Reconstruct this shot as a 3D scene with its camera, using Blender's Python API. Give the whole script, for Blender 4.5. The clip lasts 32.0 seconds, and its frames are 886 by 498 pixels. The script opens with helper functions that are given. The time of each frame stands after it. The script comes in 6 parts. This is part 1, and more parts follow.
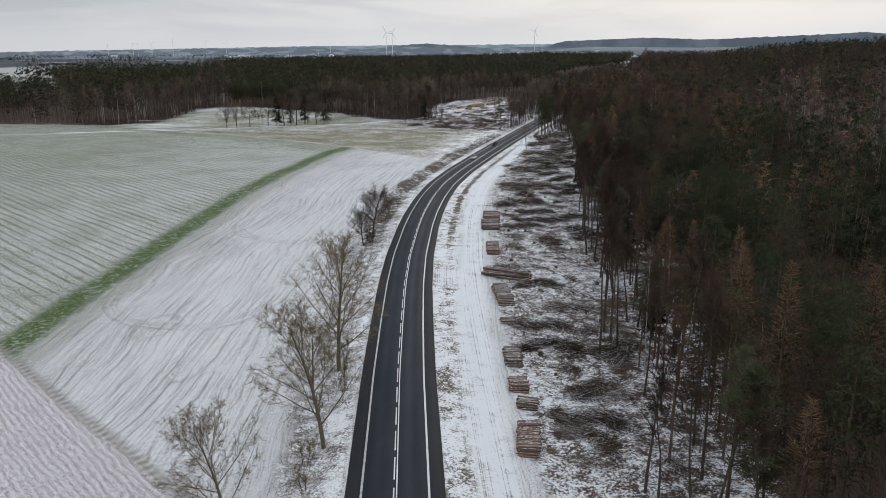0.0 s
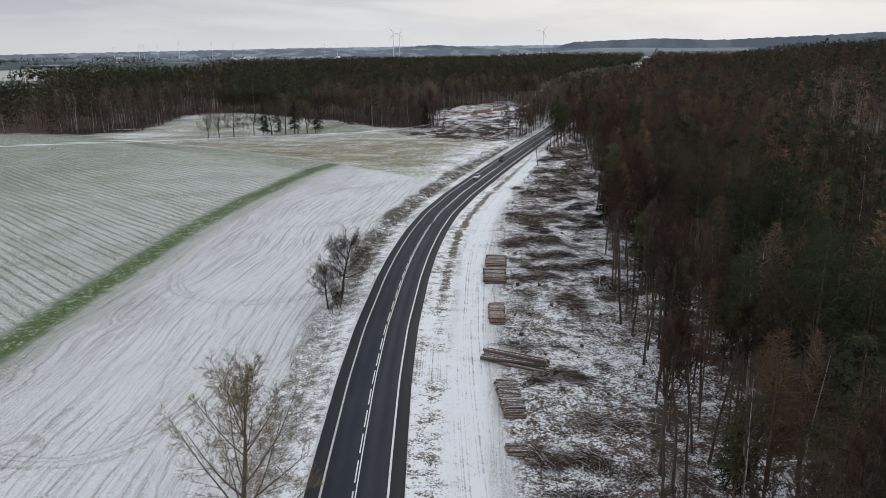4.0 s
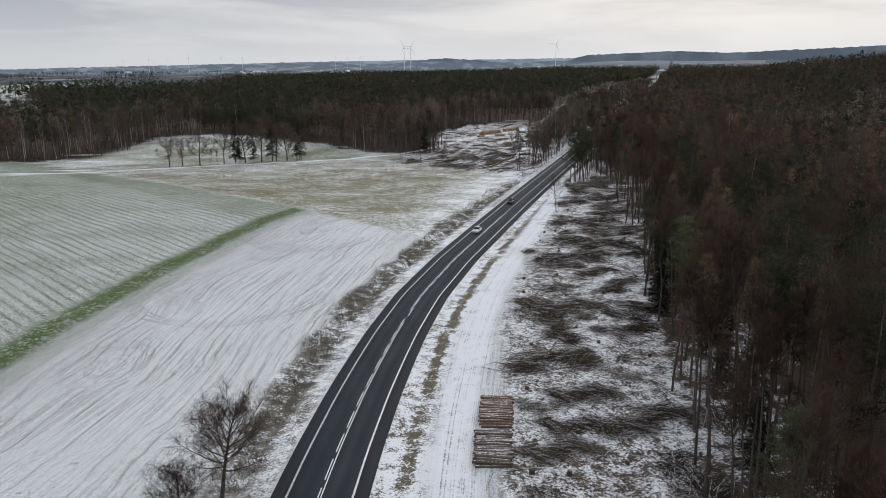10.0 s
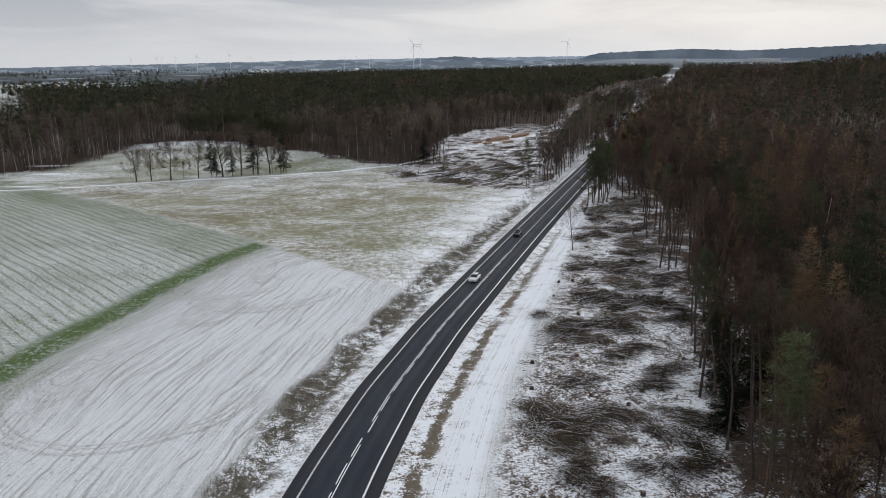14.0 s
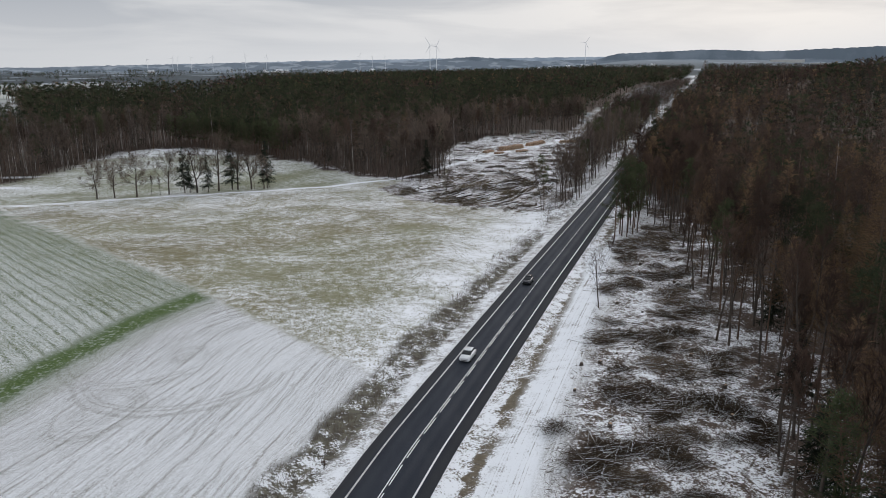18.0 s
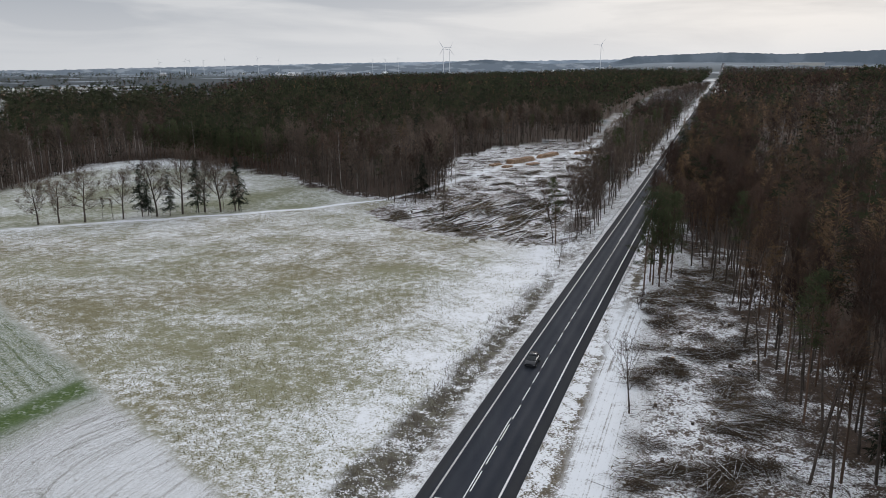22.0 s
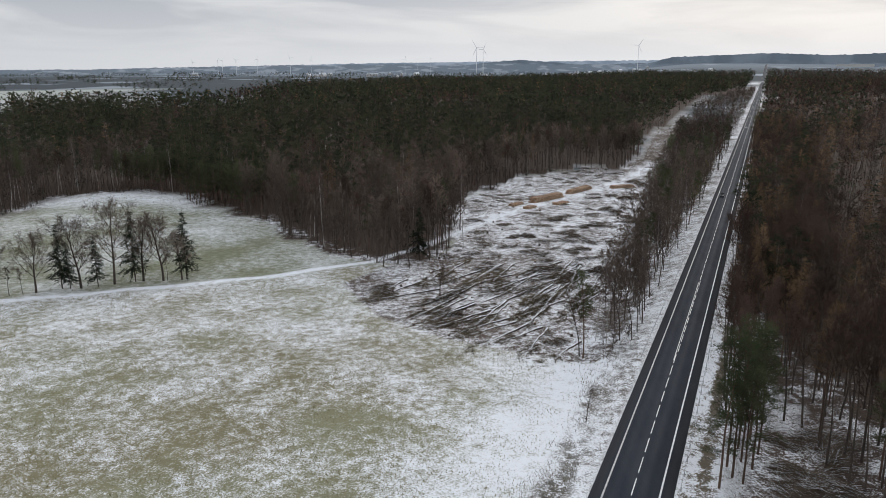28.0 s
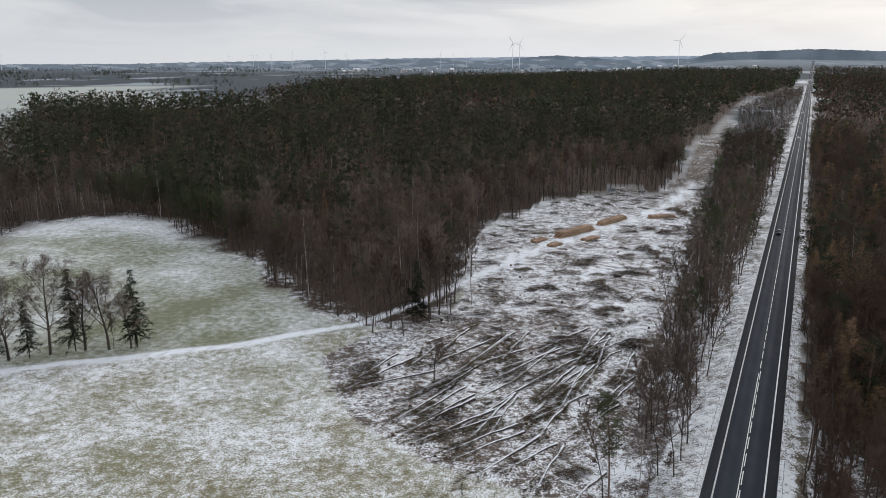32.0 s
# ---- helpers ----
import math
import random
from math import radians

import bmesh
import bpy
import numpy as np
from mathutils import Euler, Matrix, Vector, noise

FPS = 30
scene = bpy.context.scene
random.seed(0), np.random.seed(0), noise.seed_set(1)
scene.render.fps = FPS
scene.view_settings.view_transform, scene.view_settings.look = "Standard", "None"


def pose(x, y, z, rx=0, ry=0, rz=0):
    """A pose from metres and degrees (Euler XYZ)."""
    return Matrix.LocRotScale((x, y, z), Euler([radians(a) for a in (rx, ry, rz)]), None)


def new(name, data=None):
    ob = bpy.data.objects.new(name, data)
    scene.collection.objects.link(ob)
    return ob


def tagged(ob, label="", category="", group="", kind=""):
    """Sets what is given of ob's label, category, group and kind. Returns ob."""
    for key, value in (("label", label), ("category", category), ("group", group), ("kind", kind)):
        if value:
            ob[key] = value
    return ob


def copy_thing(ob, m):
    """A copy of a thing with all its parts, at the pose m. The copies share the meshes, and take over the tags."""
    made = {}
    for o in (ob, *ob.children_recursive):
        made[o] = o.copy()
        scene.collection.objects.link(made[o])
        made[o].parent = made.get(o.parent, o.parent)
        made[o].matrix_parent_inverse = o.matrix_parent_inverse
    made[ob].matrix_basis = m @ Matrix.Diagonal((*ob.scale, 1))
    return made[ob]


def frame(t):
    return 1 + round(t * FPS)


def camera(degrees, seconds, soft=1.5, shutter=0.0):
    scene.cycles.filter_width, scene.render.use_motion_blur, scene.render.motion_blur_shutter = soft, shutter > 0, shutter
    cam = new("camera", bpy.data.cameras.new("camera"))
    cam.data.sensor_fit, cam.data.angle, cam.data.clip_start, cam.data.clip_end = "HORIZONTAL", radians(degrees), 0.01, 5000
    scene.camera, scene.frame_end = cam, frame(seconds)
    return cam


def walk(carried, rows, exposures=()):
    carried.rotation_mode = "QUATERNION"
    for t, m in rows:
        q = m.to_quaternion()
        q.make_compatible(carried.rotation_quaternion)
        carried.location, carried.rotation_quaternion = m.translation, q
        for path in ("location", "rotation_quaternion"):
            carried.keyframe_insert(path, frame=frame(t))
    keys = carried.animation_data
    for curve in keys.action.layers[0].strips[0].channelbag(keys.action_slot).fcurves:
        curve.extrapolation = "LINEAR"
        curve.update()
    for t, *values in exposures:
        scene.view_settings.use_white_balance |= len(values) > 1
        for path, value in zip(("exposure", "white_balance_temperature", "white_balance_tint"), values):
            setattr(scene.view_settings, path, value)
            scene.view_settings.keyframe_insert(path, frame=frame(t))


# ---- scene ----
cam = camera(61.5, 32.0, soft=0.75)
METRES, EYE, TILT, LEAN, TURN = 331.0, 43.2, -15.1, 0.0, 0.0
ROWS = [
    (0.0, 0.0, 0.0, 0.0, 0.0, -0.0, -0.0),
    (0.5, 0.0012, 0.0153, 0.0041, 0.08, 0.01, -0.01),
    (1.0, 0.0025, 0.0304, 0.0082, 0.16, 0.04, -0.02),
    (1.5, 0.0037, 0.0454, 0.0125, 0.24, 0.04, -0.05),
    (2.0, 0.0049, 0.0606, 0.0168, 0.31, 0.03, -0.03),
    (2.5, 0.0062, 0.0756, 0.0211, 0.38, 0.01, -0.03),
    (3.0, 0.0076, 0.0909, 0.0252, 0.47, 0.02, -0.03),
    (3.5, 0.0089, 0.1059, 0.0295, 0.56, 0.0, -0.02),
    (4.0, 0.0103, 0.121, 0.0338, 0.64, 0.09, -0.01),
    (4.1, 0.0105, 0.1241, 0.0347, 0.66, 0.72, 0.0),
    (4.2, 0.0108, 0.1272, 0.0356, 0.68, 1.45, 0.0),
    (4.3, 0.0110, 0.1303, 0.0366, 0.70, 2.15, 0.0),
    (4.4, 0.0113, 0.1334, 0.0375, 0.72, 2.80, 0.0),
    (4.5, 0.0115, 0.1365, 0.0384, 0.74, 3.42, 0.01),
    (6.5, 0.0165, 0.1969, 0.0545, 1.02, 3.52, -0.03),
    (6.6, 0.0168, 0.1999, 0.0554, 1.04, 2.75, -0.03),
    (6.7, 0.0170, 0.2029, 0.0563, 1.05, 1.90, -0.03),
    (6.8, 0.0173, 0.2058, 0.0572, 1.07, 1.30, -0.03),
    (6.9, 0.0175, 0.2088, 0.0581, 1.08, 1.05, -0.03),
    (7.0, 0.0178, 0.2118, 0.059, 1.1, 1.01, -0.03),
    (7.5, 0.019, 0.2269, 0.0632, 1.16, 1.0, -0.06),
    (8.0, 0.0204, 0.2421, 0.0674, 1.26, 1.04, -0.07),
    (8.5, 0.0216, 0.257, 0.0717, 1.31, 1.05, -0.1),
    (9.0, 0.0229, 0.2719, 0.0759, 1.4, 1.06, -0.15),
    (9.5, 0.0242, 0.2869, 0.08, 1.47, 1.06, -0.15),
    (10.0, 0.0256, 0.3018, 0.0841, 1.56, 1.05, -0.14),
    (10.5, 0.0267, 0.3166, 0.0884, 1.62, 1.03, -0.17),
    (11.0, 0.028, 0.3316, 0.0926, 1.7, 1.02, -0.17),
    (11.5, 0.0293, 0.3467, 0.0967, 1.77, 1.02, -0.17),
    (12.0, 0.0306, 0.3616, 0.1011, 1.84, 1.0, -0.18),
    (12.5, 0.0318, 0.3752, 0.1069, 1.91, 0.96, -0.18),
    (13.0, 0.0332, 0.3895, 0.1126, 2.0, 0.94, -0.19),
    (13.5, 0.0345, 0.4042, 0.1169, 2.15, 0.92, -0.24),
    (14.0, 0.0358, 0.4192, 0.1209, 2.34, 0.89, -0.3),
    (14.5, 0.0371, 0.4343, 0.125, 2.51, 0.85, -0.33),
    (16.5, 0.0426, 0.4953, 0.1406, 3.12, 0.91, -0.62),
    (17.0, 0.0437, 0.51, 0.1459, 3.26, 0.88, -0.68),
    (17.5, 0.045, 0.5247, 0.1503, 3.41, 0.89, -0.72),
    (18.0, 0.0463, 0.5396, 0.1544, 3.57, 0.91, -0.74),
    (18.5, 0.0476, 0.5547, 0.1584, 3.73, 0.94, -0.78),
    (19.0, 0.0488, 0.5694, 0.1628, 3.85, 0.93, -0.84),
    (19.5, 0.0502, 0.5841, 0.1671, 4.0, 0.93, -0.9),
    (20.0, 0.0514, 0.5991, 0.1713, 4.12, 0.93, -0.95),
    (20.5, 0.0526, 0.6141, 0.1756, 4.26, 0.95, -0.97),
    (21.0, 0.054, 0.6292, 0.1797, 4.4, 1.01, -0.98),
    (21.5, 0.0551, 0.644, 0.1839, 4.5, 1.06, -1.03),
    (22.0, 0.0563, 0.6587, 0.1881, 4.61, 1.09, -1.04),
    (22.5, 0.0577, 0.6733, 0.1922, 4.73, 1.13, -1.08),
    (23.0, 0.0589, 0.6881, 0.1963, 4.85, 1.14, -1.1),
    (23.5, 0.06, 0.7026, 0.2016, 4.95, 1.12, -1.14),
    (24.0, 0.0612, 0.7169, 0.2073, 5.06, 1.11, -1.16),
    (24.5, 0.0624, 0.7312, 0.2132, 5.22, 1.09, -1.19),
    (25.0, 0.0635, 0.7452, 0.2199, 5.39, 1.07, -1.23),
    (25.5, 0.0646, 0.7592, 0.2262, 5.6, 1.04, -1.3),
    (26.0, 0.0656, 0.773, 0.2339, 5.87, 1.03, -1.38),
    (26.5, 0.0667, 0.7866, 0.2411, 6.15, 1.01, -1.49),
    (28.5, 0.0706, 0.8421, 0.2674, 7.43, 0.88, -1.96),
    (29.0, 0.0717, 0.8569, 0.2714, 7.75, 0.83, -2.07),
    (29.5, 0.0729, 0.8717, 0.2771, 8.1, 0.74, -2.16),
    (30.0, 0.0741, 0.8859, 0.2849, 8.46, 0.64, -2.29),
    (30.5, 0.0751, 0.8997, 0.2931, 8.79, 0.56, -2.42),
    (31.0, 0.0763, 0.9133, 0.3014, 9.13, 0.46, -2.54),
    (31.5, 0.0772, 0.9271, 0.3096, 9.44, 0.4, -2.63),
    (32.0, 0.0783, 0.9409, 0.3174, 9.75, 0.36, -2.68),
]
walk(cam, [(t, pose(0, 0, EYE, TILT, LEAN, TURN) @ pose(METRES * x, METRES * y, METRES * z, 90 + pitch, roll, yaw)) for t, x, y, z, yaw, pitch, roll in ROWS],
     exposures=((0.0, 0.0), (22.0, 0.0), (32.0, 0.14)))

# ---- world and sun ----
world = bpy.data.worlds.new("overcast_sky")
scene.world = world
world.use_nodes = True
wn, wl = world.node_tree.nodes, world.node_tree.links
wn.clear()
w_out = wn.new("ShaderNodeOutputWorld")
w_bg = wn.new("ShaderNodeBackground")
w_sky = wn.new("ShaderNodeTexSky")
w_sky.sky_type = "NISHITA"
w_sky.sun_disc = False
w_sky.sun_elevation, w_sky.sun_rotation = radians(24), radians(20)
w_sky.air_density, w_sky.dust_density = 1.0, 4.0
w_tc = wn.new("ShaderNodeTexCoord")
w_sep = wn.new("ShaderNodeSeparateXYZ")
wl.new(w_tc.outputs["Generated"], w_sep.inputs[0])
# the cloud deck: flat banks that flatten towards the horizon
w_map = wn.new("ShaderNodeMapping")
w_map.inputs["Scale"].default_value = (2.6, 2.6, 17.0)
wl.new(w_tc.outputs["Generated"], w_map.inputs["Vector"])
w_n1 = wn.new("ShaderNodeTexNoise")
w_n1.inputs["Scale"].default_value, w_n1.inputs["Detail"].default_value, w_n1.inputs["Roughness"].default_value = 1.5, 7.0, 0.52
w_n1.inputs["Distortion"].default_value = 0.5
wl.new(w_map.outputs[0], w_n1.inputs["Vector"])
w_ramp = wn.new("ShaderNodeValToRGB")
w_ramp.color_ramp.elements[0].position, w_ramp.color_ramp.elements[0].color = 0.38, (0.45, 0.50, 0.585, 1)
w_ramp.color_ramp.elements[1].position, w_ramp.color_ramp.elements[1].color = 0.60, (0.82, 0.84, 0.88, 1)
wl.new(w_n1.outputs["Fac"], w_ramp.inputs[0])
# brighter band low over the horizon
w_low = wn.new("ShaderNodeMapRange")
w_low.inputs["From Min"].default_value, w_low.inputs["From Max"].default_value = 0.0, 0.12
w_low.inputs["To Min"].default_value, w_low.inputs["To Max"].default_value = 0.9, 0.0
wl.new(w_sep.outputs["Z"], w_low.inputs["Value"])
w_mixl = wn.new("ShaderNodeMix")
w_mixl.data_type = "RGBA"
wl.new(w_low.outputs[0], w_mixl.inputs["Factor"])
wl.new(w_ramp.outputs[0], w_mixl.inputs["A"])
w_mixl.inputs["B"].default_value = (0.905, 0.93, 0.97, 1)
w_skym = wn.new("ShaderNodeMix")
w_skym.data_type, w_skym.blend_type = "RGBA", "MULTIPLY"
w_skym.inputs["Factor"].default_value = 1.0
w_skym.inputs["B"].default_value = (0.1, 0.1, 0.1, 1)
wl.new(w_sky.outputs[0], w_skym.inputs["A"])
w_mix = wn.new("ShaderNodeMix")
w_mix.data_type = "RGBA"
w_mix.inputs["Factor"].default_value = 0.93
wl.new(w_skym.outputs["Result"], w_mix.inputs["A"])
wl.new(w_mixl.outputs["Result"], w_mix.inputs["B"])
w_zen = wn.new("ShaderNodeMapRange")
w_zen.inputs["From Min"].default_value, w_zen.inputs["From Max"].default_value = 0.12, 0.75
w_zen.inputs["To Min"].default_value, w_zen.inputs["To Max"].default_value = 1.0, 1.42
wl.new(w_sep.outputs["Z"], w_zen.inputs["Value"])
w_top = wn.new("ShaderNodeVectorMath")
w_top.operation = "SCALE"
wl.new(w_mix.outputs["Result"], w_top.inputs[0])
wl.new(w_zen.outputs[0], w_top.inputs["Scale"])
w_side = wn.new("ShaderNodeMapRange")
w_side.inputs["From Min"].default_value, w_side.inputs["From Max"].default_value = -0.5, 0.15
w_side.inputs["To Min"].default_value, w_side.inputs["To Max"].default_value = 0.86, 1.0
wl.new(w_sep.outputs["X"], w_side.inputs["Value"])
w_all = wn.new("ShaderNodeVectorMath")
w_all.operation = "SCALE"
wl.new(w_top.outputs[0], w_all.inputs[0])
wl.new(w_side.outputs[0], w_all.inputs["Scale"])
wl.new(w_all.outputs[0], w_bg.inputs["Color"])
w_bg.inputs["Strength"].default_value = 0.86
wl.new(w_bg.outputs[0], w_out.inputs[0])

sun = new("sun", bpy.data.lights.new("sun", "SUN"))
sun.data.energy, sun.data.angle, sun.data.color = 0.7, radians(25), (1.0, 0.97, 0.93)
sun.matrix_world = pose(0, 0, 200, 90 - 24, 0, 180 - 20)

# ---- plan: road line, terrain, zones ----
RNG = np.random.default_rng(7)
_ky = [-400, 0, 67, 96, 116, 136, 156, 182, 197, 208.5, 221, 241, 267, 297, 341, 432, 5000]
_kx = [9, -2.4, -4.9, -6.2, -6.8, -7.25, -7.2, -6.2, -5.2, -4.1, -2.7, 0.4, 6.3, 14.5, 26.4, 51.9, 1335.5]
_fy = np.arange(-400, 5001, 1.0)
_fx = np.interp(_fy, _ky, _kx)
_w = np.hanning(15)
_fx = np.convolve(np.pad(_fx, 7, mode="edge"), _w / _w.sum(), mode="valid")
_fx[:10], _fx[-10:] = np.interp(_fy[:10], _ky, _kx), np.interp(_fy[-10:], _ky, _kx)
_fs = np.gradient(_fx, _fy)


def cx(y):
    """The road's middle at y."""
    return np.interp(y, _fy, _fx)


def road_u(x, y):
    """Metres to the right of the road's middle."""
    return (x - cx(y)) / np.sqrt(1 + np.interp(y, _fy, _fs) ** 2)


def road_z(y):
    return np.interp(y, [-400, 60, 120, 180, 240, 300, 400, 450, 2600, 5000], [-1, -1, -0.6, 0, 0.5, 0.8, 0.4, 0, 0, 74.4])


def sstep(a, b, v):
    t = np.clip((v - a) / (b - a), 0, 1)
    return t * t * (3 - 2 * t)


def wob(x, y, s, k=0.0):
    """A soft wave field between -1 and 1, of about s metres."""
    f = 6.283 / s
    return (np.sin(f * x + 1.7 * np.sin(0.43 * f * y + k) + k) + np.sin(0.83 * f * y + 1.9 * np.sin(0.51 * f * x + 2 * k) + 1.3)
            + np.sin(0.61 * f * (x + y) + 2.1 * np.sin(0.37 * f * (x - y)) + 3.1 * k)) / 3


def ground_z(x, y):
    x, y = np.asarray(x, float), np.asarray(y, float)
    u = road_u(x, y)
    base = np.interp(y, [-400, 60, 110, 150, 180, 220, 290, 330, 380, 430, 470, 520, 700, 5000],
                     [-2.0, -2.0, -2.2, -1.5, -0.3, 0.8, 1.6, 1.6, 0.3, -2.2, -3.5, -3.5, -2, -2])
    base = base + 0.18 * wob(x, y, 23) + 0.5 * wob(x, y, 90, 1.0) * sstep(20, 60, abs(u))
    hill = 33 * np.exp(-((u - 310) / 200) ** 2) * sstep(120, 640, y) * (1 - sstep(1100, 1900, y)) * sstep(25, 170, u)
    base = base + 0.031 * np.maximum(y - 2600, 0) * (1 - sstep(250, 900, abs(u)))  # the far slope that the road climbs
    rough = 0.07 * wob(x, y, 3.1, 2.0) + 0.05 * wob(x, y, 1.9, 4.0)
    t = sstep(5.6, 19, abs(u))
    ditch = -0.55 * np.exp(-((u + 9.5) / 2.0) ** 2) - 0.15 * np.exp(-((u - 7.5) / 1.2) ** 2)
    return (road_z(y) - 0.10 + rough * sstep(5.4, 7, abs(u))) * (1 - t) + (base + rough) * t + ditch + hill


def strip_x(y):
    return np.interp(y, [60, 100, 130, 160, 220, 260, 286, 302, 318, 322], [-66, -67.8, -67.2, -65.7, -61, -56.5, -51.5, -47.5, -42, -40])


def inside(px, py, poly):
    px, py = np.asarray(px, float), np.asarray(py, float)
    hit = np.zeros(px.shape, bool)
    for (x0, y0), (x1, y1) in zip(poly, poly[1:] + poly[:1]):
        c = (y0 > py) != (y1 > py)
        with np.errstate(divide="ignore", invalid="ignore"):
            hit ^= c & (px < (x1 - x0) * (py - y0) / (y1 - y0) + x0)
    return hit


def seg_dist(px, py, line):
    """Metres from a broken line."""
    best = np.full(np.shape(px), 1e9)
    for (x0, y0), (x1, y1) in zip(line, line[1:]):
        dx, dy = x1 - x0, y1 - y0
        t = np.clip(((px - x0) * dx + (py - y0) * dy) / (dx * dx + dy * dy), 0, 1)
        best = np.minimum(best, np.hypot(px - x0 - t * dx, py - y0 - t * dy))
    return best


LEFT_WOOD = [(-1500, 455), (-276, 471), (-208, 474), (-182, 492), (-186, 540), (-192, 590), (-160, 614), (-120, 586), (-80, 553),
             (-52, 521), (-34, 508), (-20, 499), (-8, 510), (-4, 524), (-12, 592), (-3, 626), (19, 680), (48, 712), (72, 709),
             (93, 816), (118, 960), (140, 1010), (183, 1190), (202, 1290), (258, 1470), (300, 1580), (420, 1850), (735, 2980), (380, 3020), (-50, 2700), (-330, 2350), (-470, 2050), (-500, 1700), (-420, 1330),
             (-470, 1225), (-610, 1225), (-640, 1150), (-520, 1005), (-430, 880), (-385, 800), (-345, 745), (-1500, 770)]
PALE = [(-345, 745), (-385, 800), (-430, 880), (-520, 1005), (-640, 1150), (-610, 1225), (-470, 1225), (-640, 1460), (-890, 1900), (-1160, 1720), (-2200, 1500), (-2200, 775)]
FARM_TRACK = [(-420, 345), (-300, 371), (-220, 392), (-147, 428), (-90, 462.5), (-54, 483), (-27, 503), (-14, 525), (-3, 552), (14, 587), (30, 612), (46, 634), (66, 668), (88, 730)]
SIDE_TRACK = [(-200, 395), (-168, 430), (-178, 470), (-196, 505)]


def right_edge(y):
    return np.interp(y, [-400, 60, 103, 141, 188, 235, 282, 325, 359, 380, 408, 424, 440, 5000],
                     [22, 22, 24.5, 30, 36.5, 43.5, 51.5, 56.5, 61, 63, 67.5, 67, 61.6, 1342.9])


def in_right_wood(x, y):
    return (x > right_edge(y)) & (y < 3000)


def in_left_wood(x, y):
    return inside(x + 4 * wob(x, y, 37, 1.0) + 2 * wob(x, y, 13, 2.0), y + 4 * wob(x, y, 41, 3.0) + 2 * wob(x, y, 11, 0.5), LEFT_WOOD)


# ---- materials ----
def nodes_of(name):
    m = bpy.data.materials.new(name)
    m.use_nodes = True
    nt = m.node_tree
    nt.nodes.clear()
    out = nt.nodes.new("ShaderNodeOutputMaterial")
    b = nt.nodes.new("ShaderNodeBsdfPrincipled")
    nt.links.new(b.outputs[0], out.inputs[0])
    return m, nt, b


class Net:
    """Short hand for a node tree: every call returns an output socket."""

    def __init__(self, nt):
        self.nt = nt

    def put(self, sock, v):
        if isinstance(v, bpy.types.NodeSocket):
            self.nt.links.new(v, sock)
        elif isinstance(v, tuple) and len(v) == 3 and sock.type == "RGBA":
            sock.default_value = (*v, 1)
        else:
            sock.default_value = v

    def math(self, op, a, b=0.0, clamp=False):
        n = self.nt.nodes.new("ShaderNodeMath")
        n.operation, n.use_clamp = op, clamp
        self.put(n.inputs[0], a)
        self.put(n.inputs[1], b)
        return n.outputs[0]

    def mix(self, f, a, b, blend="MIX"):
        n = self.nt.nodes.new("ShaderNodeMix")
        n.data_type, n.blend_type = "RGBA", blend
        self.put(n.inputs["Factor"], f)
        self.put(n.inputs["A"], a)
        self.put(n.inputs["B"], b)
        return n.outputs["Result"]

    def step(self, v, lo, hi, a=0.0, b=1.0):
        n = self.nt.nodes.new("ShaderNodeMapRange")
        n.interpolation_type = "SMOOTHSTEP"
        for s, w in zip(n.inputs, (v, lo, hi, a, b)):
            self.put(s, w)
        return n.outputs[0]

    def noise(self, scale, detail=4.0, rough=0.55, vec=None, dist=0.0):
        n = self.nt.nodes.new("ShaderNodeTexNoise")
        n.inputs["Scale"].default_value, n.inputs["Detail"].default_value = scale, detail
        n.inputs["Roughness"].default_value, n.inputs["Distortion"].default_value = rough, dist
        self.nt.links.new(vec if vec is not None else self.pos(), n.inputs["Vector"])
        return n.outputs["Fac"]

    def pos(self):
        return self.nt.nodes.new("ShaderNodeNewGeometry").outputs["Position"]

    def objpos(self):
        return self.nt.nodes.new("ShaderNodeTexCoord").outputs["Object"]

    def attr(self, name, out="Fac"):
        n = self.nt.nodes.new("ShaderNodeAttribute")
        n.attribute_name = name
        return n.outputs[out]

    def rand(self):
        return self.nt.nodes.new("ShaderNodeObjectInfo").outputs["Random"]

    def island(self):
        return self.nt.nodes.new("ShaderNodeNewGeometry").outputs["Random Per Island"]

    def mapping(self, vec, scale=(1, 1, 1), rot=(0, 0, 0)):
        n = self.nt.nodes.new("ShaderNodeMapping")
        n.inputs["Scale"].default_value, n.inputs["Rotation"].default_value = scale, rot
        self.nt.links.new(vec, n.inputs["Vector"])
        return n.outputs[0]

    def sep(self, vec, i):
        n = self.nt.nodes.new("ShaderNodeSeparateXYZ")
        self.nt.links.new(vec, n.inputs[0])
        return n.outputs[i]

    def vec(self, x, y, z=0.0):
        c = self.nt.nodes.new("ShaderNodeCombineXYZ")
        for s, v in zip(c.inputs, (x, y, z)):
            self.put(s, v)
        return c.outputs[0]

    def bump(self, height, strength=0.4, dist=0.1):
        n = self.nt.nodes.new("ShaderNodeBump")
        n.inputs["Strength"].default_value, n.inputs["Distance"].default_value = strength, dist
        self.nt.links.new(height, n.inputs["Height"])
        return n.outputs[0]


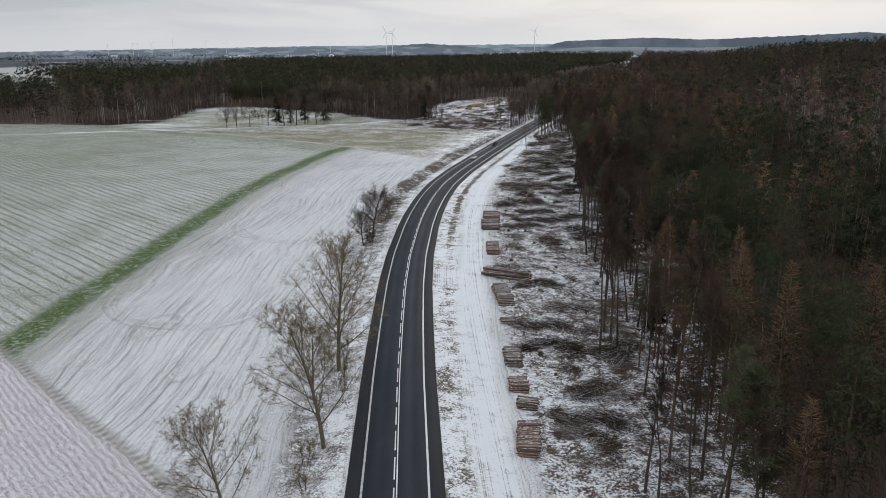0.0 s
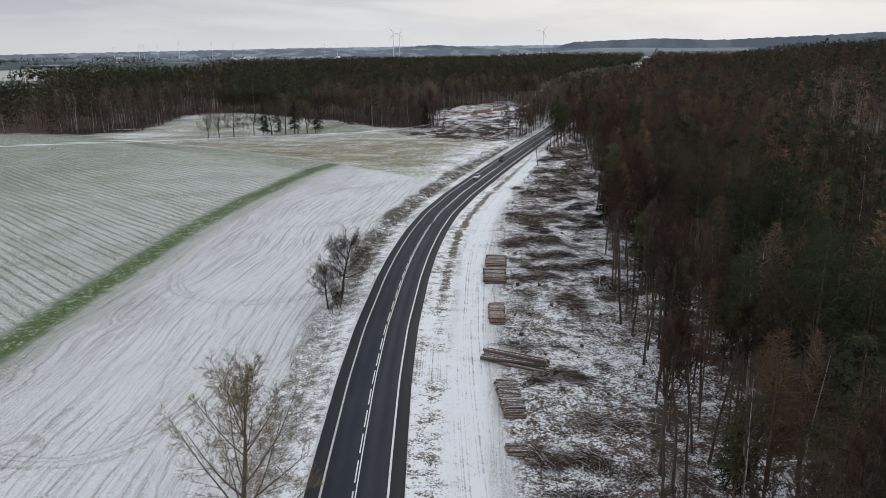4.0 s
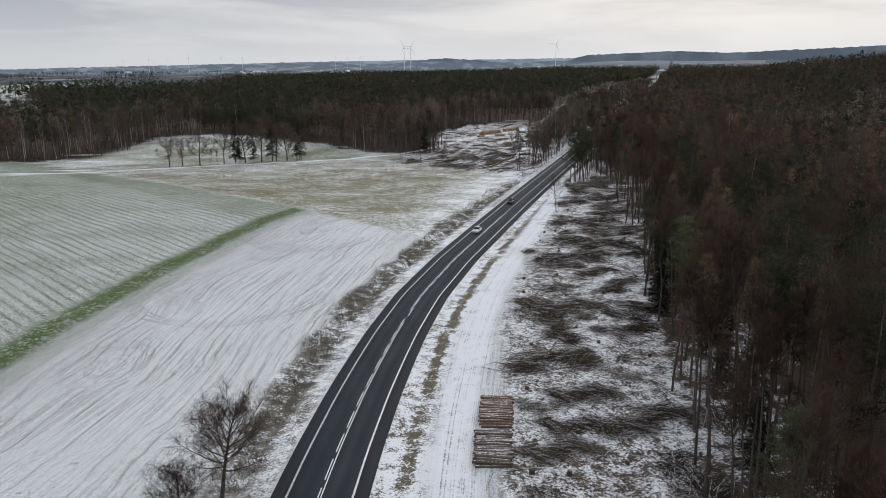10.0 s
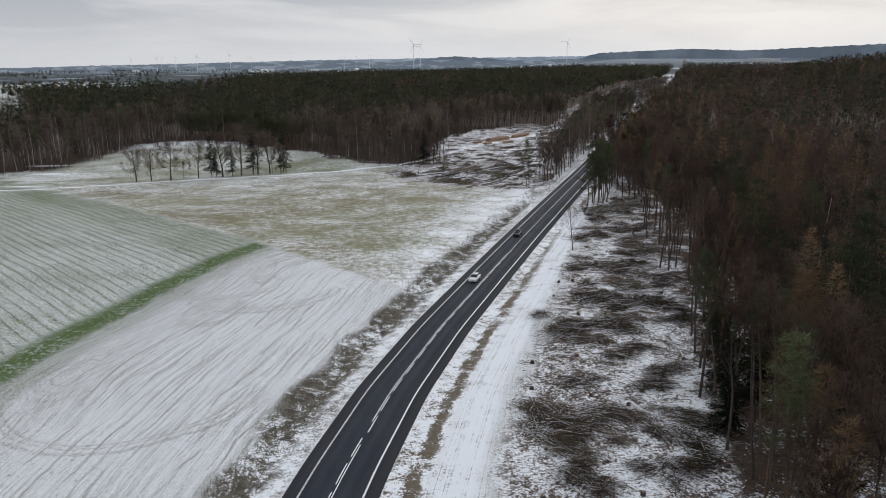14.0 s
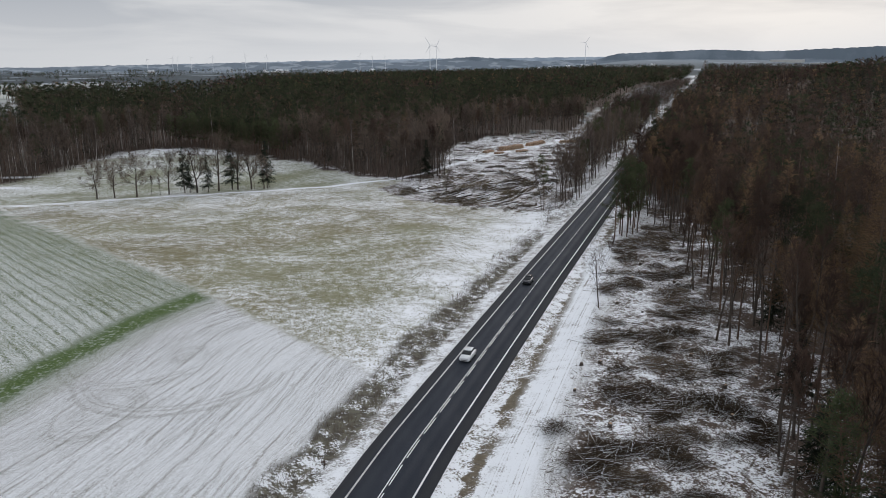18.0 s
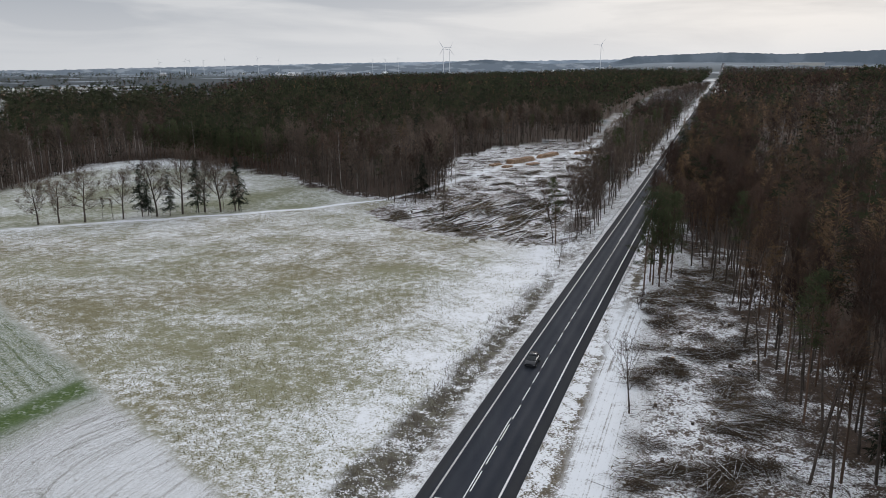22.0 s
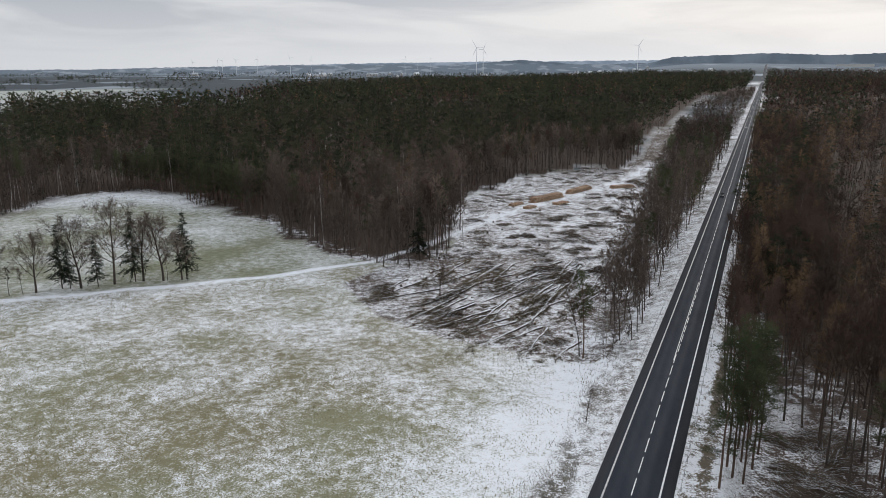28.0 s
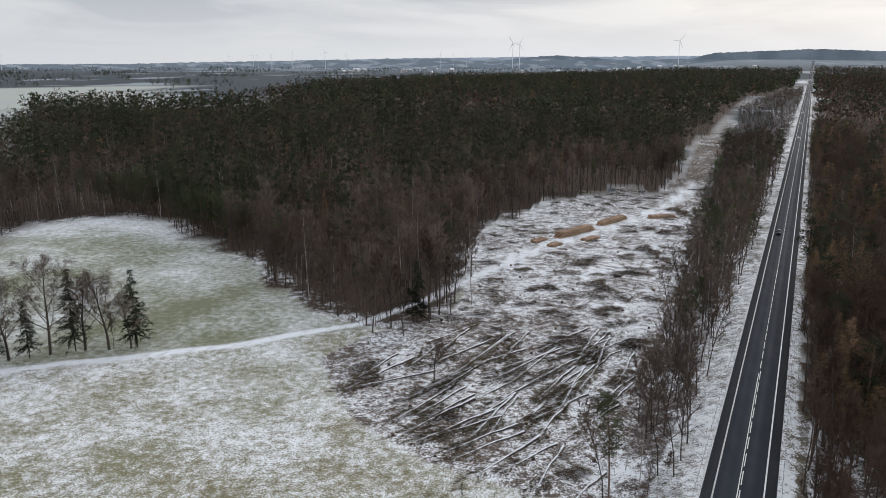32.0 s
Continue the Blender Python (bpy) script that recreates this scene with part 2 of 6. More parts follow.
def plain(name, c1, c2, scale=3.0, rough=0.85, metal=0.0, bump=0.3, vary=0.25, stretch=(1, 1, 1)):
    """A surface of two tones in object space, with grain, relief and a tone of its own for each object."""
    m, nt, b = nodes_of(name)
    n = Net(nt)
    v = n.mapping(n.objpos(), stretch)
    big, fine = n.noise(scale, 4, 0.6, v), n.noise(scale * 7, 3, 0.6, v)
    c = n.mix(n.step(n.math("ADD", n.math("MULTIPLY", big, 0.65), n.math("MULTIPLY", fine, 0.35)), 0.36, 0.64), c1, c2)
    tone = n.math("ADD", 1 - vary, n.math("MULTIPLY", n.rand(), 2 * vary))
    c = n.mix(1.0, c, tone, "MULTIPLY")
    n.put(b.inputs["Base Color"], c)
    b.inputs["Roughness"].default_value, b.inputs["Metallic"].default_value = rough, metal
    if bump:
        n.put(b.inputs["Normal"], n.bump(fine, bump, 0.03))
    return m


def dusted(name, c1, c2, level=0.55, stretch=(1, 4, 4), vary=0.3):
    """Bark with snow lying on what faces up."""
    m, nt, b = nodes_of(name)
    n = Net(nt)
    v = n.mapping(n.objpos(), stretch)
    grain = n.noise(1.6, 5, 0.65, v)
    c = n.mix(n.step(grain, 0.36, 0.64), c1, c2)
    c = n.mix(1.0, c, n.math("ADD", 1 - vary, n.math("MULTIPLY", n.rand(), 2 * vary)), "MULTIPLY")
    up = n.sep(nt.nodes.new("ShaderNodeNewGeometry").outputs["Normal"], 2)
    lie = n.math("ADD", n.math("MULTIPLY", up, 0.85), n.math("MULTIPLY", n.noise(3.5, 4, 0.6), 0.55))
    n.put(b.inputs["Base Color"], n.mix(n.step(lie, level + 0.42, level + 0.56), c, SNOW))
    b.inputs["Roughness"].default_value = 0.9
    n.put(b.inputs["Normal"], n.bump(grain, 0.4, 0.03))
    return m


def leafy(name, c1, c2, rough=0.9, soft=False):
    """Twigs or needles: the tone varies by tree (tint) and by sprig; soft takes the crown's rounded normals."""
    m, nt, b = nodes_of(name)
    n = Net(nt)
    t = n.math("FRACT", n.math("ADD", n.attr("tint"), n.rand()))
    c = n.mix(t, c1, c2)
    k = n.math("ADD", 0.80 if soft else 0.84, n.math("MULTIPLY", n.island(), 0.40 if soft else 0.32))
    patch = n.step(n.noise(0.035, 3, 0.55), 0.34, 0.66, 0.74, 1.26)
    c = n.mix(1.0, n.mix(1.0, c, k, "MULTIPLY"), patch, "MULTIPLY")
    n.put(b.inputs["Base Color"], c)
    b.inputs["Roughness"].default_value = rough
    b.inputs["Specular IOR Level"].default_value = 0.12
    # thin sprigs let half of the light through
    thru, both = nt.nodes.new("ShaderNodeBsdfTranslucent"), nt.nodes.new("ShaderNodeMixShader")
    n.put(thru.inputs["Color"], c)
    both.inputs[0].default_value = 0.45
    if soft:
        vt = nt.nodes.new("ShaderNodeVectorTransform")
        vt.vector_type, vt.convert_from, vt.convert_to = "NORMAL", "OBJECT", "WORLD"
        nt.links.new(n.attr("soft", "Vector"), vt.inputs[0])
        nt.links.new(vt.outputs[0], b.inputs["Normal"])
    nt.links.new(b.outputs[0], both.inputs[1])
    nt.links.new(thru.outputs[0], both.inputs[2])
    nt.links.new(both.outputs[0], nt.nodes["Material Output"].inputs[0])
    return m


SNOW = (0.86, 0.875, 0.90)
M_BARK = plain("grey_brown_bark", (0.042, 0.032, 0.026), (0.084, 0.064, 0.050), 2.0, stretch=(3, 3, 0.6))
M_PINEBARK = plain("pine_bark", (0.075, 0.05, 0.037), (0.15, 0.088, 0.056), 1.4, stretch=(3, 3, 0.5))
M_BIRCH = plain("birch_bark", (0.25, 0.23, 0.21), (0.46, 0.43, 0.40), 1.2, stretch=(1, 1, 2.5))
M_TWIG = leafy("brown_twigs", (0.052, 0.034, 0.028), (0.132, 0.089, 0.070), soft=True)
M_TWIGO = leafy("olive_brown_twigs", (0.16, 0.125, 0.066), (0.25, 0.20, 0.11))
M_TWIGB = leafy("birch_twigs", (0.13, 0.095, 0.086), (0.21, 0.165, 0.15), soft=True)
M_TWIGL = leafy("grey_brown_twigs", (0.13, 0.098, 0.080), (0.24, 0.186, 0.15), soft=True)
M_BARKO = plain("olive_grey_bark", (0.085, 0.066, 0.042), (0.17, 0.135, 0.088), 2.0, stretch=(3, 3, 0.6))
M_LARCH = leafy("larch_twigs", (0.135, 0.088, 0.050), (0.26, 0.172, 0.098), soft=True)
M_PINE = leafy("pine_needles", (0.033, 0.045, 0.026), (0.082, 0.092, 0.050), soft=True)
M_PINEL = leafy("fresh_pine_needles", (0.070, 0.090, 0.045), (0.115, 0.135, 0.07), soft=True)
M_SPRUCE = leafy("spruce_needles", (0.028, 0.038, 0.026), (0.05, 0.062, 0.042), soft=True)
M_BRUSH = leafy("brushwood", (0.085, 0.065, 0.048), (0.19, 0.15, 0.112))
M_FAN = leafy("olive_brown_brash", (0.10, 0.08, 0.055), (0.20, 0.165, 0.115))
M_LOG = dusted("snow_dusted_log_bark", (0.09, 0.066, 0.052), (0.20, 0.15, 0.12), 0.62, vary=0.4)
M_FELL = dusted("snow_dusted_trunk", (0.07, 0.055, 0.045), (0.16, 0.13, 0.11), 0.29)
M_LOGRED = dusted("reddish_log_bark", (0.12, 0.073, 0.052), (0.26, 0.165, 0.12), 0.63)
M_LOGORANGE = dusted("orange_log_bark", (0.22, 0.125, 0.07), (0.40, 0.25, 0.15), 0.66)
M_CUT = plain("cut_wood", (0.36, 0.24, 0.15), (0.52, 0.39, 0.27), 6, bump=0.1)
M_METAL = plain("galvanised_steel", (0.42, 0.43, 0.44), (0.55, 0.56, 0.57), 4, rough=0.45, metal=0.9, bump=0.05)
M_WHITE = plain("white_coating", (0.74, 0.75, 0.76), (0.80, 0.81, 0.82), 0.3, rough=0.5, bump=0.0, vary=0.03)


# ---- mesh helpers ----
def mesh_of(name, verts, tris, mat, tint=None, smooth=False, mats=None, soft=None):
    """A mesh from arrays; tint is one value a vertex."""
    me = bpy.data.meshes.new(name)
    verts, tris = np.asarray(verts, np.float32), np.asarray(tris, np.int32)
    k = tris.shape[1]
    me.vertices.add(len(verts))
    me.vertices.foreach_set("co", verts.ravel())
    me.loops.add(tris.size)
    me.loops.foreach_set("vertex_index", tris.ravel())
    me.polygons.add(len(tris))
    me.polygons.foreach_set("loop_start", np.arange(0, tris.size, k, dtype=np.int32))
    if smooth:
        me.polygons.foreach_set("use_smooth", np.ones(len(tris), bool))
    if tint is not None:
        a = me.attributes.new("tint", "FLOAT", "POINT")
        a.data.foreach_set("value", np.asarray(tint, np.float32))
    if soft is not None:
        a = me.attributes.new("soft", "FLOAT_VECTOR", "POINT")
        a.data.foreach_set("vector", np.asarray(soft, np.float32).ravel())
    for q in mat if isinstance(mat, list) else [mat]:
        me.materials.append(q)
    if mats is not None:
        me.polygons.foreach_set("material_index", np.asarray(mats, np.int32))
    me.update(calc_edges=True)
    return me


def part(name, data, parent=None, label=""):
    """Links mesh data, or a bmesh with its material, as one object under a thing or a part."""
    if isinstance(data, tuple):
        bm, mat = data
        me = bpy.data.meshes.new(name)
        bm.to_mesh(me)
        bm.free()
        me.materials.append(mat)
        data = me
    ob = new(name, data)
    if parent is not None:
        ob.parent = parent
    if label:
        tagged(ob, label)
    return ob


def box(bm, x0, x1, y0, y1, z0, z1, bevel=0.0):
    g = bmesh.ops.create_cube(bm, size=1.0)["verts"]
    bmesh.ops.scale(bm, vec=(x1 - x0, y1 - y0, z1 - z0), verts=g)
    bmesh.ops.translate(bm, vec=((x0 + x1) / 2, (y0 + y1) / 2, (z0 + z1) / 2), verts=g)
    if bevel:
        e = list({e for v in g for e in v.link_edges})
        bmesh.ops.bevel(bm, geom=e, offset=bevel, segments=2, affect="EDGES")
    return bm


def crown_normals(v):
    """Normals of a rounded crown for its sprigs: outwards from the stem and up, a little uneven."""
    v = np.asarray(v, float)
    z0, z1 = np.percentile(v[:, 2], 2), v[:, 2].max()
    rad = np.percentile(np.hypot(v[:, 0], v[:, 1]), 92) + 0.3
    q = np.stack([v[:, 0] / rad, v[:, 1] / rad, (v[:, 2] - z0 - 0.35 * (z1 - z0)) / (0.62 * (z1 - z0)) + 0.22], -1)
    q += np.repeat(RNG.normal(0, 0.22, (len(v) // 3 + 1, 3)), 3, axis=0)[:len(v)]
    return q / np.maximum(np.linalg.norm(q, axis=1, keepdims=True), 1e-6)


def tubes(p0, p1, r0, r1, sides=3):
    """Tapered tubes for many segments at once: verts and triangles."""
    p0, p1 = np.asarray(p0, float), np.asarray(p1, float)
    r0, r1 = np.asarray(r0, float), np.asarray(r1, float)
    n = len(p0)
    d = p1 - p0
    d = d / np.maximum(np.linalg.norm(d, axis=1, keepdims=True), 1e-6)
    ref = np.where(abs(d[:, 2:3]) > 0.9, np.array([[1.0, 0, 0]]), np.array([[0, 0, 1.0]]))
    a = np.cross(d, ref)
    a /= np.linalg.norm(a, axis=1, keepdims=True)
    b = np.cross(d, a)
    ang = np.arange(sides) * 2 * np.pi / sides
    ring = a[:, None] * np.cos(ang)[None, :, None] + b[:, None] * np.sin(ang)[None, :, None]
    v = np.concatenate([p0[:, None] + ring * r0[:, None, None], p1[:, None] + ring * r1[:, None, None]], axis=1).reshape(-1, 3)
    f = []
    for i in range(sides):
        j = (i + 1) % sides
        f += [(i, j, sides + j), (i, sides + j, sides + i)]
    for i in range(1, sides - 1):
        f.append((sides, sides + i, sides + i + 1))
    f = (np.array(f)[None] + (np.arange(n) * 2 * sides)[:, None, None]).reshape(-1, 3)
    return v, f


def slivers(p, d, width):
    """One thin triangle for each start p and way d."""
    n = len(p)
    side = np.cross(d, RNG.normal(size=(n, 3)))
    side /= np.maximum(np.linalg.norm(side, axis=1, keepdims=True), 1e-6)
    w = np.broadcast_to(np.asarray(width, float), (n,))[:, None] / 2
    v = np.stack([p - side * w, p + side * w, p + d], axis=1).reshape(-1, 3)
    return v, np.arange(3 * n).reshape(-1, 3)


def join(*vf):
    vs, fs, k = [], [], 0
    for v, f in vf:
        vs.append(v)
        fs.append(f + k)
        k += len(v)
    return np.concatenate(vs), np.concatenate(fs)


# ---- ground ----
def spread(lo, hi, d, far_lo, far_hi, growth=1.13):
    mid = list(np.arange(lo, hi + d / 2, d))
    up, s = [], d
    while (up[-1] if up else hi) < far_hi:
        s *= growth
        up.append((up[-1] if up else hi) + s)
    dn, s = [], d
    while (dn[-1] if dn else lo) > far_lo:
        s *= growth
        dn.append((dn[-1] if dn else lo) - s)
    return np.array(dn[::-1] + mid + up)


gx = spread(-76, 58, 1.0, -4700, 4700)
gy = spread(56, 500, 1.05, -1500, 4700, 1.1)
GX, GY = np.meshgrid(gx, gy)
GZ = ground_z(GX, GY)
nx, ny = len(gx), len(gy)
idx = np.arange(nx * ny).reshape(ny, nx)
quads = np.stack([idx[:-1, :-1], idx[:-1, 1:], idx[1:, 1:], idx[1:, :-1]], axis=-1).reshape(-1, 4)
U = road_u(GX, GY)
sx = strip_x(GY)
north = 0.916 * (GX + 3.8) + (GY - 288.5)  # the meadow's edge: positive is the meadow
north_u = north / 1.356
west = sstep(-1.4, 1.4, sx - GX + 0.5 * wob(GX, GY, 9))
meadow = sstep(-1.2, 1.2, north_u + 0.5 * wob(GX, GY, 11)) * (1 - sstep(-9, -6.5, U))
south = sstep(-0.8, 0.8, -(0.93 * (GX + 26.7) + (GY - 68.1)) / 1.37)
left_side = 1 - sstep(-13.5, -10.5, U + 0.8 * wob(GX, GY, 14))
wood = np.maximum(in_right_wood(GX, GY), in_left_wood(GX, GY)).astype(float)
belt = ((GY > 428) & (U < -8.5) & (U > -np.interp(GY, [430, 446, 510, 634, 795, 1000, 1290, 1480, 1860, 2600], [19, 19, 22, 30, 42, 49, 74, 60, 30, 16])) & (GY < 2600)).astype(float)
track = np.maximum(1 - sstep(1.1, 2.0, seg_dist(GX, GY, FARM_TRACK) / (1 + 0.8 * sstep(520, 580, GY))), 1 - sstep(0.8, 1.6, seg_dist(GX, GY, SIDE_TRACK)))
haul_c = np.interp(GY, [-400, 90, 140, 165, 190, 230, 290, 340, 372], [11.5, 11.0, 13.0, 14.2, 13.5, 13.0, 12.5, 11.0, 8.5])
haul = (1 - sstep(1.8, 3.6, abs(U - haul_c + 0.5 * wob(GX, GY, 17)))) * (1 - sstep(355, 380, GY))
ramp = (1 - sstep(4.0, 7.0, abs(GY - 141.5))) * sstep(4.5, 6, U) * (1 - sstep(10, 13, U))
haul = np.maximum(haul, ramp)
slash = sstep(1.0, 4.0, U - haul_c - 2.5 + 1.2 * wob(GX, GY, 13)) * (1 - sstep(-1, 5, GX - right_edge(GY))) * (GY < 400)
clear_line = [(-30, 480), (-14, 452), (4, 438), (34, 426), (44, 432), (51, 510), (76, 634), (109, 795), (158, 1000), (214, 1290), (281, 1480), (300, 1560), (290, 1560), (262, 1470), (205, 1290), (143, 1010), (122, 960), (98, 816), (69, 709), (48, 712), (19, 680), (-3, 626), (-12, 592), (-4, 524), (-8, 510), (-20, 499)]
clearing = inside(GX, GY, clear_line).astype(float)
slash = np.maximum(slash * (U > 0), clearing)
verge = (0.45 + 0.55 * sstep(150, 205, GY)) * (1 - 0.8 * sstep(372, 405, GY)) * sstep(-14.3 + 2.2 * sstep(300, 350, GY), -12.6 + 1.8 * sstep(300, 350, GY), U + 1.2 * wob(GX, GY, 14)) * (1 - sstep(-8.6, -7.4, U + 0.5 * wob(GX, GY, 6)))
field = left_side * (1 - meadow) * (U < 0)
striped = field * west * (1 - south)
strip = field * np.exp(-((GX - sx + 0.4 * wob(GX, GY, 5)) / 4.0) ** 4) * (1 - south) * (GY < 326)
beyond = meadow * sstep(-1, 1, (GY - 0.56 * GX - 513.5) + 0.0)
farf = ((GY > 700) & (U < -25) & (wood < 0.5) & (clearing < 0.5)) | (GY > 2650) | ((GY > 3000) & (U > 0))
sdist = GX - sx
gme = mesh_of("ground", np.stack([GX, GY, GZ], -1).reshape(-1, 3), quads, bpy.data.materials.new("snowy_ground"), smooth=True)
for nm, arr in (("striped", striped * (1 - strip)), ("strip", strip), ("meadow", meadow * (1 - wood)), ("beyond", beyond), ("wood", np.maximum(wood * (1 - clearing), 0.85 * belt)), ("slash", slash),
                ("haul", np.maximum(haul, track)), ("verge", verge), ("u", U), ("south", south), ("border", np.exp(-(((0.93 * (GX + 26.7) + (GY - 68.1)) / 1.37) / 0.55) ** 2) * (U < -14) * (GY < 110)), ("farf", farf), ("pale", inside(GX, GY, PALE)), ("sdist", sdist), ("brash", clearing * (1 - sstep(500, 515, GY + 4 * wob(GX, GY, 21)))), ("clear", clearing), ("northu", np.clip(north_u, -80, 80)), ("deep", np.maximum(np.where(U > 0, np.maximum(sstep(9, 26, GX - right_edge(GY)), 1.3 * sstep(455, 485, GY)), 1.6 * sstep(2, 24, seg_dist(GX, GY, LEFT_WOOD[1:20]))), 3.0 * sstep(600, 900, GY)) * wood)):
    gme.attributes.new(nm, "FLOAT", "POINT").data.foreach_set("value", np.asarray(arr, np.float32).ravel())

gm = gme.materials[0]
gm.use_nodes = True
nt = gm.node_tree
b = nt.nodes["Principled BSDF"]
n = Net(nt)
P = n.pos()
fine, mid, big = n.noise(3.2, 6, 0.65), n.noise(0.55, 5, 0.6), n.noise(0.06, 4, 0.55)
soil = n.mix(n.step(n.noise(1.7, 5, 0.7), 0.35, 0.65), (0.055, 0.043, 0.034), (0.15, 0.118, 0.09))
grass = n.mix(n.step(mid, 0.35, 0.65), (0.105, 0.135, 0.05), (0.19, 0.20, 0.09))
straw = n.mix(n.step(mid, 0.38, 0.62), (0.15, 0.125, 0.085), (0.27, 0.235, 0.165))
litter = n.mix(n.step(n.noise(2.4, 5, 0.7), 0.35, 0.65), (0.07, 0.048, 0.036), (0.17, 0.115, 0.08))
grit = n.noise(8.0, 4, 0.7)
mixn = n.math("ADD", n.math("ADD", n.math("MULTIPLY", fine, 0.40), n.math("MULTIPLY", grit, 0.10)), n.math("ADD", n.math("MULTIPLY", mid, 0.3), n.math("MULTIPLY", big, 0.2)))


def cover(amount, soft=0.06):
    """Snow cover: amount is the noise level below which bare ground shows."""
    a = amount if isinstance(amount, float) else amount
    return n.step(n.math("SUBTRACT", mixn, a), -soft, soft)


def rows(angle, period, warp, wscale):
    """Tillage lines across an angle."""
    v = n.mapping(P, (1, 1, 1), (0, 0, angle))
    x = n.math("ADD", n.sep(v, 0), n.math("MULTIPLY", n.math("SUBTRACT", n.noise(wscale, 2, 0.5), 0.5), warp))
    return n.math("ADD", n.math("MULTIPLY", n.math("SINE", n.math("MULTIPLY", x, 6.2832 / period)), 0.5), 0.5)


# snowed-over stubble with curved harrow lines
sd = n.attr("sdist")
sway = n.math("MULTIPLY", n.math("SUBTRACT", n.noise(0.016, 2, 0.5), 0.5), 15.0)
sdw = n.math("ADD", sd, n.math("MULTIPLY", sway, n.step(sd, 40.0, 10.0, 0.5, 1.3)))
px, py = n.sep(P, 0), n.sep(P, 1)
furrow = n.noise(1.0, 5, 0.6, n.vec(n.math("MULTIPLY", sdw, 3.2), n.math("MULTIPLY", py, 0.05)))
furrow2 = n.noise(1.0, 3, 0.55, n.vec(n.math("MULTIPLY", sdw, 0.45), n.math("MULTIPLY", py, 0.012), 5.0))
thin = n.math("ADD", sdw, n.math("MULTIPLY", n.noise(0.045, 3, 0.55), 7.0))
thin = n.math("ADD", n.math("MULTIPLY", n.math("SINE", n.math("MULTIPLY", thin, 3.6)), 0.5), 0.5)
thin = n.math("MULTIPLY", n.step(thin, 0.80, 0.97), n.step(n.noise(1.0, 4, 0.6, n.vec(n.math("MULTIPLY", sdw, 0.6), n.math("MULTIPLY", py, 0.03), 9.0)), 0.44, 0.60))
lines = n.math("ADD", n.math("MULTIPLY", n.step(furrow, 0.46, 0.60), 0.50), n.math("MULTIPLY", thin, 0.85))
lines = n.math("ADD", lines, n.math("MULTIPLY", n.step(furrow2, 0.58, 0.70), 0.26))


def turns(x0, y0, r0):
    """Wheel marks where a tractor turned: rings round a point."""
    v = n.nt.nodes.new("ShaderNodeVectorMath")
    v.operation = "DISTANCE"
    n.put(v.inputs[0], n.mapping(P, (1, 0.7, 0)))
    v.inputs[1].default_value = (x0, y0 * 0.7, 0)
    q = n.math("ADD", v.outputs["Value"], n.math("MULTIPLY", n.noise(0.06, 2, 0.5), 9.0))
    ring = n.noise(1.0, 3, 0.6, n.vec(n.math("MULTIPLY", q, 2.6), n.math("MULTIPLY", px, 0.05), n.math("MULTIPLY", py, 0.05)))
    return n.math("MULTIPLY", n.step(ring, 0.5, 0.62), n.math("MULTIPLY", n.step(q, r0 * 0.3, r0 * 0.5), n.step(q, r0, r0 * 0.75)))


# wheel tracks: pairs of arcs
wheels = None
for x0, y0, r0, ylo in ((-34, 188, 17.5, 186), (-39, 292, 10, 288), (-30, 287, 13, 285), (-46, 132, 14, 133), (-36, 240, 16, 241)):
    v = n.nt.nodes.new("ShaderNodeVectorMath")
    v.operation = "DISTANCE"
    n.put(v.inputs[0], n.mapping(P, (1, 1, 0)))
    v.inputs[1].default_value = (x0, y0, 0)
    q = n.math("ADD", v.outputs["Value"], n.math("MULTIPLY", n.noise(0.07, 2, 0.5), 3.0))
    pair = None
    for dr in (0.0, 0.9, 2.1, 2.5):
        g = n.step(n.math("ABSOLUTE", n.math("SUBTRACT", q, r0 + 1.5 + dr)), 0.28, 0.10)
        pair = g if pair is None else n.math("MAXIMUM", pair, g)
    pair = n.math("MULTIPLY", pair, n.step(py, ylo + 3.0, ylo - 3.0))
    wheels = pair if wheels is None else n.math("MAXIMUM", wheels, pair)
lines = n.math("ADD", lines, n.math("MULTIPLY", wheels, 0.55))
for x0, y0, r0 in ((-48, 118, 11), (-38, 100, 9), (-52, 165, 12), (-44, 206, 12), (-47, 245, 12), (-36, 272, 12), (-32, 292, 9)):
    lines = n.math("ADD", lines, n.math("MULTIPLY", turns(x0, y0, r0), 0.6))
head = n.step(sd, 26.0, 4.0, 0.0, 0.16)
bare = n.math("ADD", n.math("MULTIPLY", lines, n.step(n.noise(0.04, 3, 0.5), 0.25, 0.7, 0.25, 0.62)), n.math("ADD", 0.27, head))
bare = n.math("ADD", bare, n.math("MULTIPLY", n.step(n.noise(0.85, 2, 0.5), 0.68, 0.76), 0.5))
speck, dust = n.noise(6.5, 4, 0.7), n.noise(17.0, 3, 0.7)
bare = n.math("MULTIPLY", bare, n.math("MULTIPLY", n.step(speck, 0.38, 0.62, 0.2, 1.6), n.step(dust, 0.40, 0.60, 0.35, 1.65)), clamp=True)
col = n.mix(bare, SNOW, n.mix(0.5, soil, (0.17, 0.165, 0.125)))
